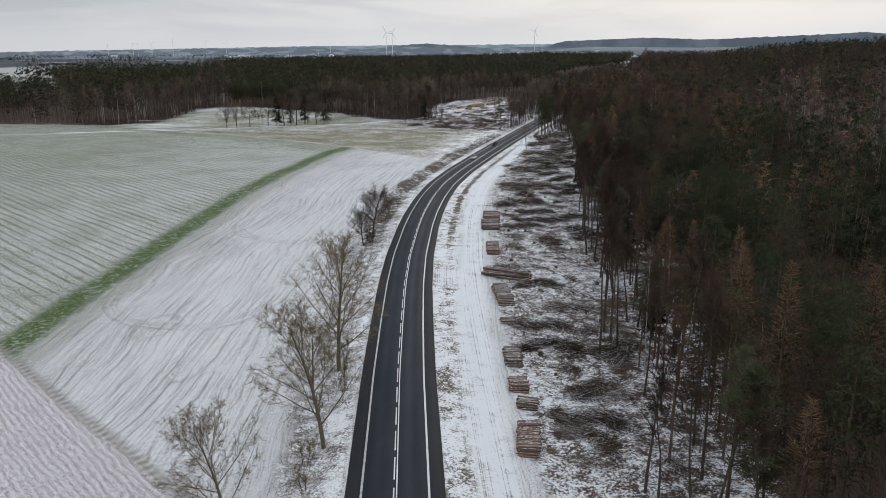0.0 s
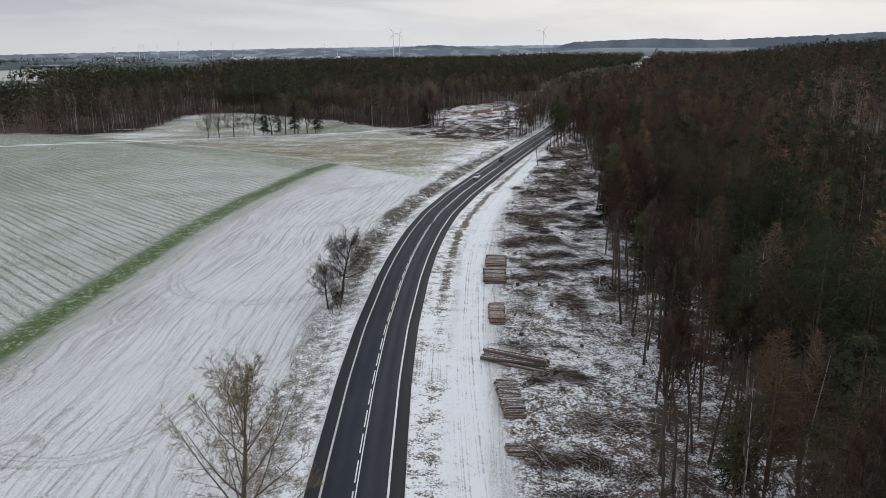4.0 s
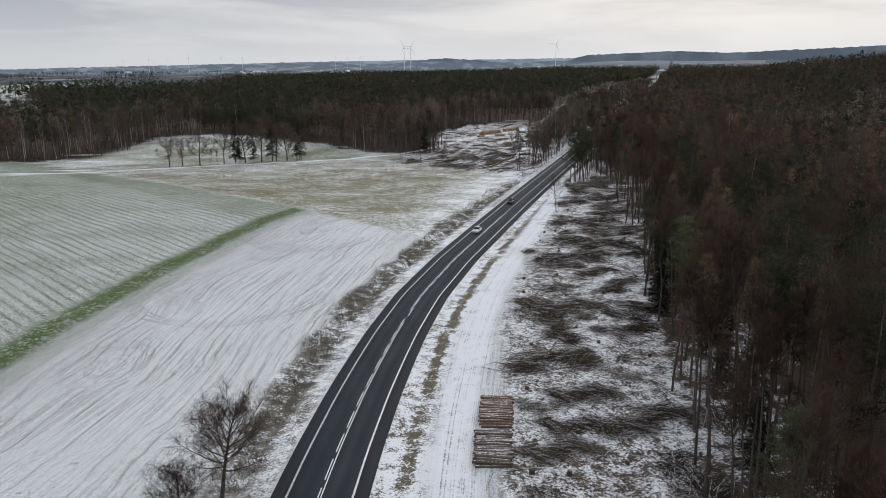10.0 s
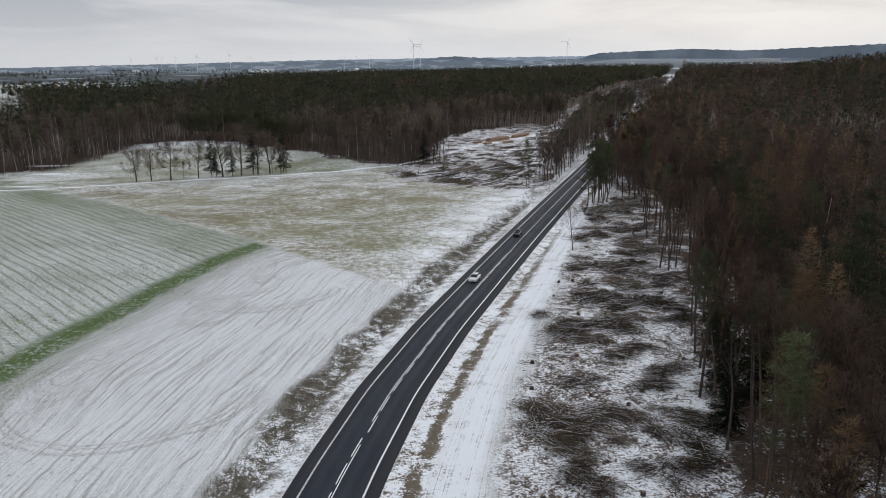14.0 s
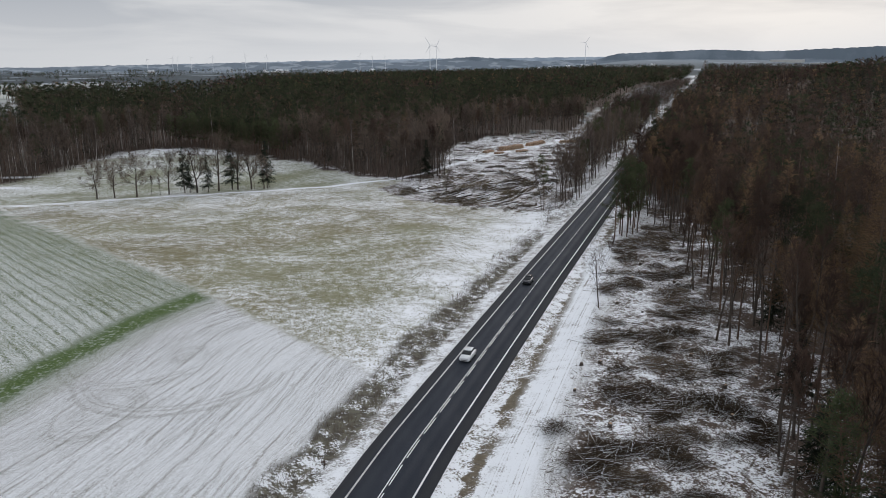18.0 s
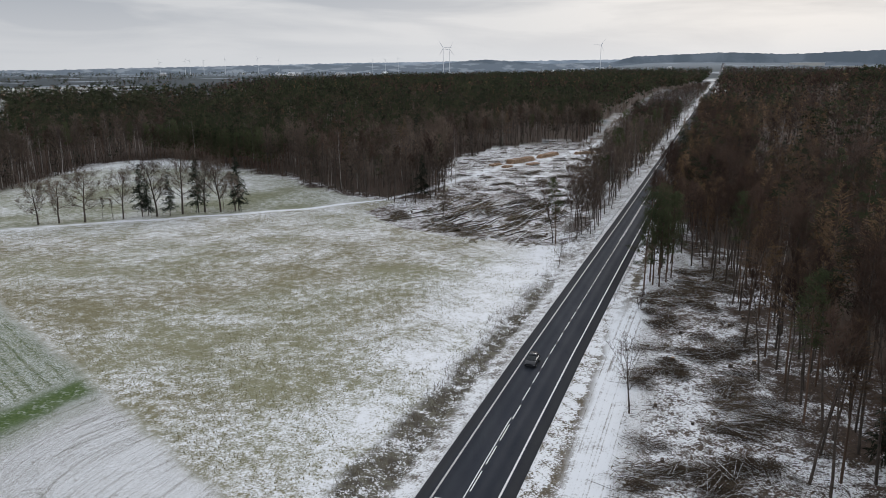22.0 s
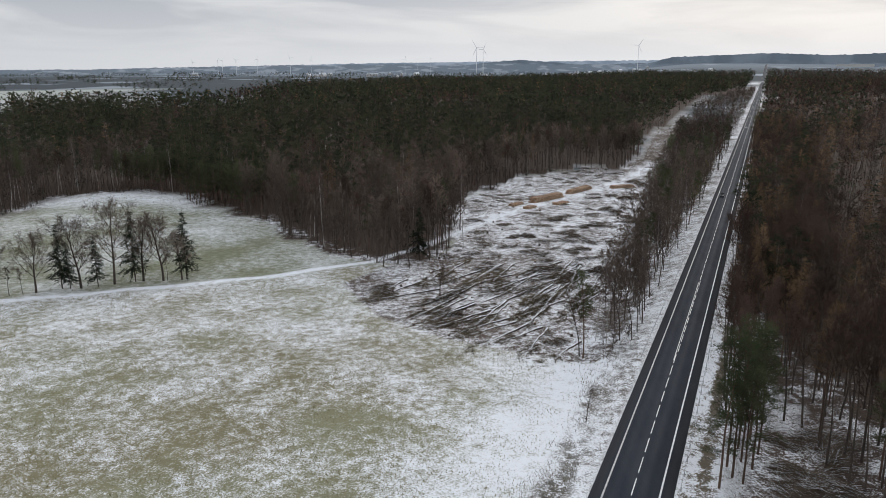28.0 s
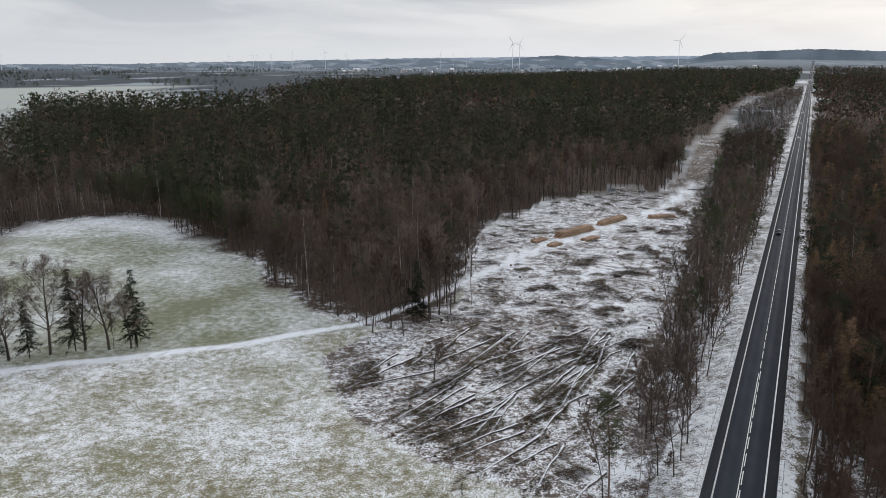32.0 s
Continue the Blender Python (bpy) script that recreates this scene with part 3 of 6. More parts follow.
# striped winter crop
tuft0 = n.noise(1.3, 5, 0.7)
ra = n.math("ADD", n.math("MULTIPLY", px, 0.675), n.math("MULTIPLY", py, 0.737))
rb = n.math("SUBTRACT", n.math("MULTIPLY", px, 0.737), n.math("MULTIPLY", py, 0.675))
drill = n.noise(1.0, 4, 0.6, n.vec(n.math("MULTIPLY", ra, 1.3), n.math("MULTIPLY", rb, 0.05)))
band = n.noise(1.0, 3, 0.5, n.vec(n.math("MULTIPLY", ra, 0.13), n.math("MULTIPLY", rb, 0.006), 3.0))
tram = n.math("POWER", rows(radians(-47.5), 2.3, 0.4, 0.05), 6.0)
tram = n.math("MULTIPLY", tram, n.step(drill, 0.30, 0.62, 0.35, 1.0))
gs = n.math("ADD", n.step(drill, 0.36, 0.66, 0.47, 0.60), n.math("ADD", n.step(band, 0.48, 0.66, 0.0, 0.08), n.math("MULTIPLY", tram, 0.42)))
gs = n.math("ADD", gs, n.math("ADD", n.step(sd, -25.0, -110.0, 0.04, 0.24), n.step(big, 0.45, 0.65, -0.03, 0.09)))
gs = n.math("ADD", gs, n.step(n.attr("northu"), -24.0, -3.0, 0.0, 0.24))
gs = n.math("MULTIPLY", gs, n.math("MULTIPLY", n.step(fine, 0.38, 0.60, 0.55, 1.4), n.step(grit, 0.40, 0.60, 0.6, 1.4)), clamp=True)
c_str = n.mix(gs, SNOW, n.mix(0.45, grass, (0.085, 0.115, 0.07)))
col = n.mix(n.attr("striped"), col, c_str)
c_strip = n.mix(cover(n.math("ADD", 0.56, n.math("MULTIPLY", n.math("SUBTRACT", tuft0, 0.5), 0.7)), 0.06), (0.085, 0.12, 0.04), SNOW)
col = n.mix(n.attr("strip"), col, n.mix(0.72, c_strip, n.mix(n.step(fine, 0.35, 0.65), (0.045, 0.088, 0.02), (0.105, 0.15, 0.05))))
# thin grass on the field side of the green strip
fray = n.math("MULTIPLY", n.math("MULTIPLY", n.step(sd, 3.5, 5.0), n.step(sd, 9.5, 6.0)), n.math("MULTIPLY", n.step(n.attr("northu"), 0.5, -1.5), n.step(n.attr("south"), 0.6, 0.2)))
col = n.mix(n.math("MULTIPLY", fray, n.step(speck, 0.40, 0.58, 0.12, 0.62)), col, (0.15, 0.165, 0.095))
# rough meadow
tuft = n.noise(2.2, 6, 0.75)
amm = n.math("ADD", n.math("ADD", 0.547, n.step(py, 370.0, 450.0, 0.0, -0.042)), n.math("MULTIPLY", n.math("SUBTRACT", n.noise(0.08, 6, 0.72), 0.5), 0.17))
amm = n.math("ADD", amm, n.math("MULTIPLY", n.math("SUBTRACT", tuft, 0.5), 0.5))
amm = n.math("ADD", amm, n.math("MULTIPLY", n.step(n.attr("u"), -40.0, -15.0), n.step(py, 340.0, 400.0, -0.08, -0.125)))
c_m = n.mix(cover(amm, 0.085), n.mix(n.step(n.noise(0.02, 3, 0.5), 0.42, 0.58), n.mix(0.7, straw, (0.235, 0.215, 0.12)), n.mix(0.85, grass, (0.26, 0.245, 0.155))), SNOW)
col = n.mix(n.attr("meadow"), col, c_m)
amb = n.math("ADD", n.step(py, 510.0, 600.0, 0.555, 0.455), n.math("MULTIPLY", n.math("SUBTRACT", n.noise(0.02, 4, 0.55), 0.5), 0.45))
c_b = n.mix(cover(amb, 0.14), n.mix(0.65, grass, (0.235, 0.235, 0.165)), SNOW)
col = n.mix(n.attr("beyond"), col, c_b)
# field in the south corner: thin snow over reddish till
till = n.math("ADD", n.math("ADD", n.math("MULTIPLY", speck, 0.55), n.math("MULTIPLY", dust, 0.35)), n.math("MULTIPLY", rows(radians(-43), 0.8, 1.4, 0.3), 0.035))
c_so = n.mix(n.step(till, 0.40, 0.52), (0.22, 0.165, 0.155), (0.82, 0.81, 0.85))
col = n.mix(n.attr("south"), col, c_so)
col = n.mix(n.math("MULTIPLY", n.attr("border"), 0.75), col, n.mix(0.5, soil, grass))
# felled strip and clearing
ams2 = n.math("ADD", n.math("ADD", n.step(py, 180.0, 300.0, 0.488, 0.503), n.math("ADD", n.math("MULTIPLY", n.attr("clear"), n.step(py, 640.0, 760.0, -0.004, 0.055)), n.math("ADD", n.math("MULTIPLY", n.attr("brash"), 0.012), n.step(py, 170.0, 230.0, 0.008, 0.0)))), n.math("MULTIPLY", n.math("SUBTRACT", n.noise(2.1, 7, 0.78), 0.5), 0.42))
c_sl = n.mix(cover(ams2, 0.036), n.mix(0.5, litter, (0.075, 0.062, 0.052)), SNOW)
col = n.mix(n.attr("slash"), col, c_sl)
# wood floor
amw = n.math("ADD", n.math("ADD", n.step(py, 120.0, 200.0, 0.52, 0.54), n.math("MULTIPLY", n.attr("deep"), 0.16)), n.math("MULTIPLY", n.math("SUBTRACT", n.noise(0.1, 3, 0.6), 0.5), 0.3))
c_w = n.mix(cover(amw, 0.05), n.mix(0.65, litter, (0.048, 0.035, 0.028)), SNOW)
col = n.mix(n.attr("wood"), col, c_w)
# verges beside the road
u = n.attr("u")
nearroad = n.math("MULTIPLY", n.math("MULTIPLY", n.step(u, 4.5, 5.5), n.step(u, 13.0, 9.0)), n.math("SUBTRACT", 1.0, n.math("MULTIPLY", n.step(py, 445.0, 475.0), n.step(u, 6.6, 8.4))))
ru = n.math("ADD", u, n.math("MULTIPLY", n.math("SUBTRACT", n.noise(0.3, 3, 0.6), 0.5), 2.4))
sedge = n.math("MULTIPLY", n.step(ru, 7.2, 8.2), n.step(ru, 9.9, 8.9))
amv = n.math("ADD", n.step(py, 430.0, 620.0, 0.475, 0.50), n.math("MULTIPLY", n.math("MULTIPLY", sedge, n.step(n.noise(0.06, 3, 0.6), 0.35, 0.6)), n.step(py, 150.0, 200.0, 0.02, 0.11)))
c_v = n.mix(cover(amv, 0.035), n.mix(n.step(mid, 0.35, 0.65, 0.3, 0.9), straw, soil), SNOW)
col = n.mix(nearroad, col, c_v)
lv = n.math("MULTIPLY", n.step(u, -5.0, -6.0), n.step(u, -13.0, -12.0))
c_lv = n.mix(cover(n.step(py, 430.0, 620.0, 0.48, 0.50), 0.06), n.mix(0.75, straw, soil), SNOW)
col = n.mix(n.math("MULTIPLY", lv, 0.9), col, c_lv)
c_ve = n.mix(cover(n.math("ADD", 0.535, n.math("MULTIPLY", n.math("SUBTRACT", n.noise(0.5, 5, 0.7), 0.5), 0.26)), 0.035), n.mix(n.step(n.noise(0.8, 4, 0.6), 0.4, 0.6), (0.15, 0.138, 0.105), (0.085, 0.075, 0.06)), SNOW)
col = n.mix(n.attr("verge"), col, c_ve)
# packed snow with wheel ruts on the tracks
rut = n.noise(1.0, 5, 0.6, n.vec(n.math("MULTIPLY", u, 4.2), n.math("MULTIPLY", py, 0.010), 7.0))
amh = n.math("ADD", 0.395, n.step(rut, 0.48, 0.64, 0.0, 0.10))
c_h = n.mix(cover(amh, 0.08), (0.24, 0.22, 0.20), (0.84, 0.86, 0.89))
col = n.mix(n.math("MULTIPLY", n.attr("haul"), n.step(mixn, 0.30, 0.42)), col, c_h)
# far plain: dark woods and pale fields, both tinted with haze blue
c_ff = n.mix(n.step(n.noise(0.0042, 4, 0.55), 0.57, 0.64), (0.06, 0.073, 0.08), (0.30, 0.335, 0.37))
# distance haze painted into the colour, stronger with y
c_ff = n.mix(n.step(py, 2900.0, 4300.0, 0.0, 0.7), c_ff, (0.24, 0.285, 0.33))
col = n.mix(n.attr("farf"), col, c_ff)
pl = n.noise(1.0, 3, 0.5, n.vec(n.math("MULTIPLY", px, 0.0021), n.math("MULTIPLY", py, 0.0075)))
c_pl = n.mix(n.step(pl, 0.46, 0.56), n.mix(0.35, (0.22, 0.25, 0.16), SNOW), n.mix(0.25, (0.30, 0.31, 0.27), SNOW))
col = n.mix(n.attr("pale"), col, c_pl)
n.put(b.inputs["Base Color"], col)
b.inputs["Roughness"].default_value = 0.9
b.inputs["Specular IOR Level"].default_value = 0.2
n.put(b.inputs["Normal"], n.bump(n.math("ADD", n.math("MULTIPLY", fine, 0.7), n.math("MULTIPLY", mid, 0.8)), 0.4, 0.2))
ground = tagged(new("ground", gme), "thinly snow-covered fields, meadow, felled strip and wood floor", "ground", kind="structure")


# ---- road ----
def ribbon(name, u0, u1, y0, y1, dz, mat, step=2.0, thick=0.0):
    """A band along the road between two offsets, draped on its profile; thick gives it side faces."""
    ys = np.arange(y0, y1 + 0.01, (y1 - y0) / max(1, round((y1 - y0) / step)))
    s = np.interp(ys, _fy, _fs)
    k = np.sqrt(1 + s * s)
    nxv, nyv = 1 / k, -s / k
    z = road_z(ys) + dz
    us = [u0, u0, u1, u1] if thick else [u0, u1]
    zs = [-thick, 0, 0, -thick] if thick else [0, 0]
    v = np.stack([np.stack([cx(ys) + nxv * a, ys + nyv * a, z + q], -1) for a, q in zip(us, zs)], 1)
    c = len(us)
    i = np.arange(len(ys) - 1)[:, None] * c + np.arange(c - 1)[None]
    q = np.stack([i, i + 1, i + 1 + c, i + c], -1).reshape(-1, 4)
    return mesh_of(name, v.reshape(-1, 3), q, mat)


mA, nt, b = nodes_of("wet_dark_asphalt")
n = Net(nt)
a_u = n.attr("u")
sp, st = n.noise(38, 3, 0.7), n.noise(0.35, 4, 0.6, n.mapping(n.pos(), (1, 0.25, 1)))
wheel = n.math("ADD", n.math("MULTIPLY", n.math("SINE", n.math("MULTIPLY", a_u, 3.6)), 0.5), 0.5)
c = n.mix(n.step(sp, 0.35, 0.65), (0.014, 0.0175, 0.026), (0.034, 0.040, 0.054))
c = n.mix(n.math("MULTIPLY", n.step(st, 0.4, 0.65), 0.35), c, (0.047, 0.051, 0.061))
edge = n.math("ADD", n.step(a_u, 3.7, 4.1), n.step(a_u, -3.7, -4.1), clamp=True)
c = n.mix(n.math("MULTIPLY", edge, 0.35), c, (0.05, 0.048, 0.046))
n.put(b.inputs["Base Color"], c)
n.put(b.inputs["Roughness"], n.math("ADD", 0.78, n.math("MULTIPLY", wheel, 0.12)))
b.inputs["Specular IOR Level"].default_value = 0.22
n.put(b.inputs["Normal"], n.bump(sp, 0.25, 0.01))
mL, nt, b = nodes_of("worn_road_paint")
n = Net(nt)
n.put(b.inputs["Base Color"], n.mix(n.step(n.noise(5, 5, 0.7), 0.3, 0.5), (0.42, 0.42, 0.42), (0.74, 0.74, 0.73)))
b.inputs["Roughness"].default_value = 0.6
mLg, nt, b = nodes_of("dirty_road_paint")
n = Net(nt)
n.put(b.inputs["Base Color"], n.mix(n.step(n.noise(2.5, 5, 0.7), 0.3, 0.6), (0.26, 0.255, 0.25), (0.55, 0.545, 0.53)))
b.inputs["Roughness"].default_value = 0.6

rme = ribbon("road", -5.15, 5.2, -300, 4060, 0.0, mA, 2.0, 0.22)
rv = np.empty(len(rme.vertices) * 3, np.float32)
rme.vertices.foreach_get("co", rv)
rv = rv.reshape(-1, 3)
rme.attributes.new("u", "FLOAT", "POINT").data.foreach_set("value", road_u(rv[:, 0], rv[:, 1]).astype(np.float32))
road = tagged(new("road", rme), "two-lane dark asphalt country road with white lines", "road", kind="structure")
part("edge_line", ribbon("edge_line", -3.62, -3.38, -200, 4050, 0.006, mLg), road, "greyish white edge line")
part("edge_line", ribbon("edge_line", 3.38, 3.62, -200, 4050, 0.006, mL), road, "white edge line")
part("solid_line", ribbon("solid_line", 0.08, 0.22, -200, 226, 0.006, mL), road, "solid white centre line")
part("solid_line", ribbon("solid_line", -0.22, -0.08, 232, 318, 0.006, mL), road, "solid white centre line")
part("solid_line", ribbon("solid_line", -0.22, -0.08, 425, 480, 0.006, mL), road, "solid white centre line")
_y, _late = -60.0, []
while _y < 900:
    o = -0.15 if _y < 229 else (0.15 if _y < 318 or 424 < _y < 480 else 0.0)
    _late.append((o, _y))
    _y += 5.9


# ---- trees ----
def unit(v):
    return v / np.maximum(np.linalg.norm(v, axis=-1, keepdims=True), 1e-9)


def bent(p, d, length, k, rise, wander):
    """A broken line of k pieces that starts at p along d and turns up by rise."""
    pts = [np.array(p, float)]
    d = np.array(d, float)
    for _ in range(k):
        d = unit(d + np.array([0, 0, rise]) + RNG.normal(size=3) * wander)
        pts.append(pts[-1] + d * length / k)
    return np.array(pts)


def bare_tree(h, clear, reach, limbs, r0, rise=0.12, angle=50, subs=5, twigs=900, lean=(0, 0), stems=1, twig_len=1.0, twig_w=0.045, sides=6, narrow=0.62, thin=False):
    """A leafless tree: wood (trunk and limbs) and twigs, as verts and triangles."""
    P0, P1, R0, R1, big, tips = [], [], [], [], [], []

    def add(pts, ra, rb, thick):
        k = len(pts) - 1
        for i in range(k):
            P0.append(pts[i]); P1.append(pts[i + 1])
            R0.append(ra + (rb - ra) * i / k); R1.append(ra + (rb - ra) * (i + 1) / k)
            big.append(thick)
    for s in range(stems):
        a = RNG.uniform(0, 6.28)
        st = np.array([0.35 * np.cos(a), 0.35 * np.sin(a), 0]) * (stems > 1)
        tilt = np.array([lean[0], lean[1], 1.0]) + (np.array([np.cos(a), np.sin(a), 0]) * 0.16 if stems > 1 else 0)
        hh = h * RNG.uniform(0.86, 1.0) if s else h
        trunk = bent(st, unit(tilt), hh, 9, 0.03, 0.05)
        trunk[0][2] = -0.25
        add(trunk, r0 / stems ** 0.5, 0.02, True)
        nl = limbs // stems
        for i in range(nl):
            f = clear + (0.97 - clear) * (i + RNG.uniform(0, 1)) / nl
            q = f * 9
            j = min(int(q), 8)
            p = trunk[j] + (trunk[j + 1] - trunk[j]) * (q - j)
            az = i * 2.4 + RNG.uniform(-0.5, 0.5)
            an = radians(angle * (1.15 - 0.55 * (f - clear) / (1 - clear)) + RNG.uniform(-10, 10))
            d = np.array([np.sin(an) * np.cos(az), np.sin(an) * np.sin(az), np.cos(an)])
            g = (f - clear) / (1 - clear)
            L = reach * (1.0 - narrow * g) * RNG.uniform(0.7, 1.15)
            limb = bent(p, d, L, 4, rise, 0.10)
            rl = max(0.02, r0 / stems ** 0.5 * (1 - f) * 0.75 + 0.012)
            add(limb, rl, 0.012, rl > 0.07)
            for k in range(subs):
                m = RNG.uniform(0.25, 1.0) * 4
                jj = min(int(m), 3)
                sp = limb[jj] + (limb[jj + 1] - limb[jj]) * (m - jj)
                sd = unit(unit(limb[jj + 1] - limb[jj]) + RNG.normal(size=3) * 0.6)
                sub = bent(sp, sd, L * RNG.uniform(0.25, 0.5), 2, rise, 0.14)
                add(sub, max(0.012, rl * 0.4), 0.008, False)
                tips.append(sub)
    big = np.array(big)
    P0, P1, R0, R1 = map(np.array, (P0, P1, R0, R1))
    fine_ = slivers(P0[~big], (P1 - P0)[~big] * 1.15, R0[~big] * 2.4) if thin else tubes(P0[~big], P1[~big], R0[~big], R1[~big], 3)
    wood = join(tubes(P0[big], P1[big], R0[big], R1[big], sides), fine_)
    tips = np.array(tips)
    i = RNG.integers(0, len(tips), twigs)
    f = RNG.uniform(0, 1, (twigs, 1))
    st = tips[i, 0] + (tips[i, 2] - tips[i, 0]) * f
    d = unit(unit(tips[i, 2] - tips[i, 0]) + RNG.normal(size=(twigs, 3)) * 0.55 + np.array([0, 0, 0.2]))
    tw = slivers(st, d * RNG.uniform(0.5, 1.3, (twigs, 1)) * twig_len, twig_w)
    return wood, tw


def vase_tree(h, fork, mains, lean=(0.0, 0.0), open_=32, subs=11, fines=6, twigs=8, r0=0.34, twig_w=0.022, thin=False, round_=False, tl=1.0):
    """A broad leafless tree: a tapering leader, rising limbs along it, side branches, and fine twigs."""
    seg = {8: [], 5: [], 3: [], 2: []}
    tw_p, tw_d = [], []

    def add(pts, ra, rb, sides):
        k = len(pts) - 1
        for i in range(k):
            seg[sides].append((pts[i], pts[i + 1], ra + (rb - ra) * i / k, ra + (rb - ra) * (i + 1) / k))

    def along(pts, f):
        q = f * (len(pts) - 1)
        j = min(int(q), len(pts) - 2)
        return pts[j] + (pts[j + 1] - pts[j]) * (q - j), unit(pts[j + 1] - pts[j])

    def aside(d, an):
        s = np.cross(d, unit(RNG.normal(size=3)))
        return unit(d * math.cos(an) + unit(s) * math.sin(an))

    trunk = bent((0, 0, -0.25), unit(np.array([lean[0] * 0.6, lean[1] * 0.6, 1.0])), h * 0.9, 8, 0.01, 0.045)
    add(trunk, r0, 0.05, 8)
    for m_ in range(mains):
        g = (m_ + RNG.uniform(0, 1)) / mains
        f0 = fork + (0.92 - fork) * g
        p, _ = along(trunk, f0)
        az = m_ * 2.4 + RNG.uniform(-0.5, 0.5)
        an = radians(open_ * (1.25 - 0.75 * g) + RNG.uniform(-7, 7))
        d = unit(np.array([np.sin(an) * np.cos(az) + lean[0], np.sin(an) * np.sin(az) + lean[1], np.cos(an)]))
        L = h * (0.52 * math.sqrt(max(0.1, 1 - (1.5 * (g - 0.35)) ** 2)) if round_ else 0.52 * math.sqrt(max(0.12, 1 - (1.2 * (g - 0.2)) ** 2))) * RNG.uniform(0.8, 1.1)
        limb = bent(p, d, L, 6, 0.075, 0.06)
        rl = r0 * (0.36 - 0.24 * g)
        add(limb, rl, 0.018, 5)
        for b_ in range(subs):
            f = 0.14 + 0.84 * (b_ + RNG.uniform(0, 1)) / subs
            p2, d2 = along(limb, f)
            l2 = L * RNG.uniform(0.24, 0.40) * (1.25 - 0.85 * f)
            side = bent(p2, aside(d2, radians(RNG.uniform(28, 58))), l2, 3, 0.06, 0.08)
            add(side, max(0.018, rl * 0.36 * (1.1 - f)), 0.009, 3)
            for c_ in range(fines):
                p3, d3 = along(side, 0.15 + 0.85 * (c_ + RNG.uniform(0, 1)) / fines)
                br = bent(p3, aside(d3, radians(RNG.uniform(25, 60))), RNG.uniform(0.5, 1.3), 2, 0.05, 0.09)
                add(br, 0.014, 0.007, 2)
                for _ in range(twigs):
                    p4, d4 = along(br, RNG.uniform(0.1, 1.0))
                    tw_p.append(p4)
                    tw_d.append(aside(d4, radians(RNG.uniform(15, 60))) * RNG.uniform(0.3, 0.85) * tl)
    P = {k: [np.array(c) for c in zip(*v)] for k, v in seg.items()}
    q = P[3]
    fine_ = slivers(q[0], (q[1] - q[0]) * 1.1, q[2] * 2.2) if thin else tubes(*q, 3)
    w2 = P[2]
    wood = join(tubes(*P[8], 8), tubes(*P[5], 5), fine_, slivers(w2[0], (w2[1] - w2[0]) * 1.1, w2[2] * 2.4))
    return wood, slivers(np.array(tw_p), np.array(tw_d), twig_w)


def pine_tree(h, clear, reach, boughs, tufts, size=0.75, r0=0.19, needles=7):
    """A Scots pine: a bare stem and an open, rounded crown of needle tufts."""
    trunk = bent((0, 0, -0.25), (0, 0, 1), h * 0.97, 8, 0.03, 0.03)
    P0, P1 = [trunk[:-1]], [trunk[1:]]
    rr = np.linspace(r0, 0.05, 9)
    R0, R1 = [rr[:-1]], [rr[1:]]
    ends = []
    for i in range(boughs):
        f = clear + (0.99 - clear) * (i + RNG.uniform(0, 1)) / boughs
        q = f * 8
        j = min(int(q), 7)
        p = trunk[j] + (trunk[j + 1] - trunk[j]) * (q - j)
        g = (f - clear) / (1 - clear)
        L = reach * np.sqrt(max(0.06, 1 - g ** 1.6)) * RNG.uniform(0.45, 1.15) * (0.75 + 0.25 * min(1, g * 4))
        az = i * 2.4 + RNG.uniform(-0.4, 0.4)
        d = np.array([np.cos(az), np.sin(az), RNG.uniform(0.05, 0.5)])
        b_ = bent(p, unit(d), L, 3, 0.1, 0.1)
        P0.append(b_[:-1]); P1.append(b_[1:])
        r = np.linspace(0.05, 0.015, 4)
        R0.append(r[:-1]); R1.append(r[1:])
        ends.append(b_)
    wood = tubes(np.concatenate(P0), np.concatenate(P1), np.concatenate(R0), np.concatenate(R1), 4)
    ends = np.array(ends)
    i = RNG.integers(0, boughs, tufts)
    f = RNG.uniform(0.35, 1.0, (tufts, 1))
    k = np.minimum((f * 3).astype(int), 2)[:, 0]
    st = ends[i, k] + (ends[i, k + 1] - ends[i, k]) * (f * 3 - k[:, None]) + RNG.normal(size=(tufts, 3)) * np.array([0.3, 0.3, 0.15])
    vs = []
    for _ in range(needles):
        d = unit(RNG.normal(size=(tufts, 3)) * np.array([1, 1, 0.6]) + np.array([0, 0, 0.4]))
        vs.append(slivers(st + RNG.normal(size=(tufts, 3)) * 0.22, d * RNG.uniform(0.5, 1.2, (tufts, 1)) * size, size * 1.4 / needles))
    return wood, join(*vs)


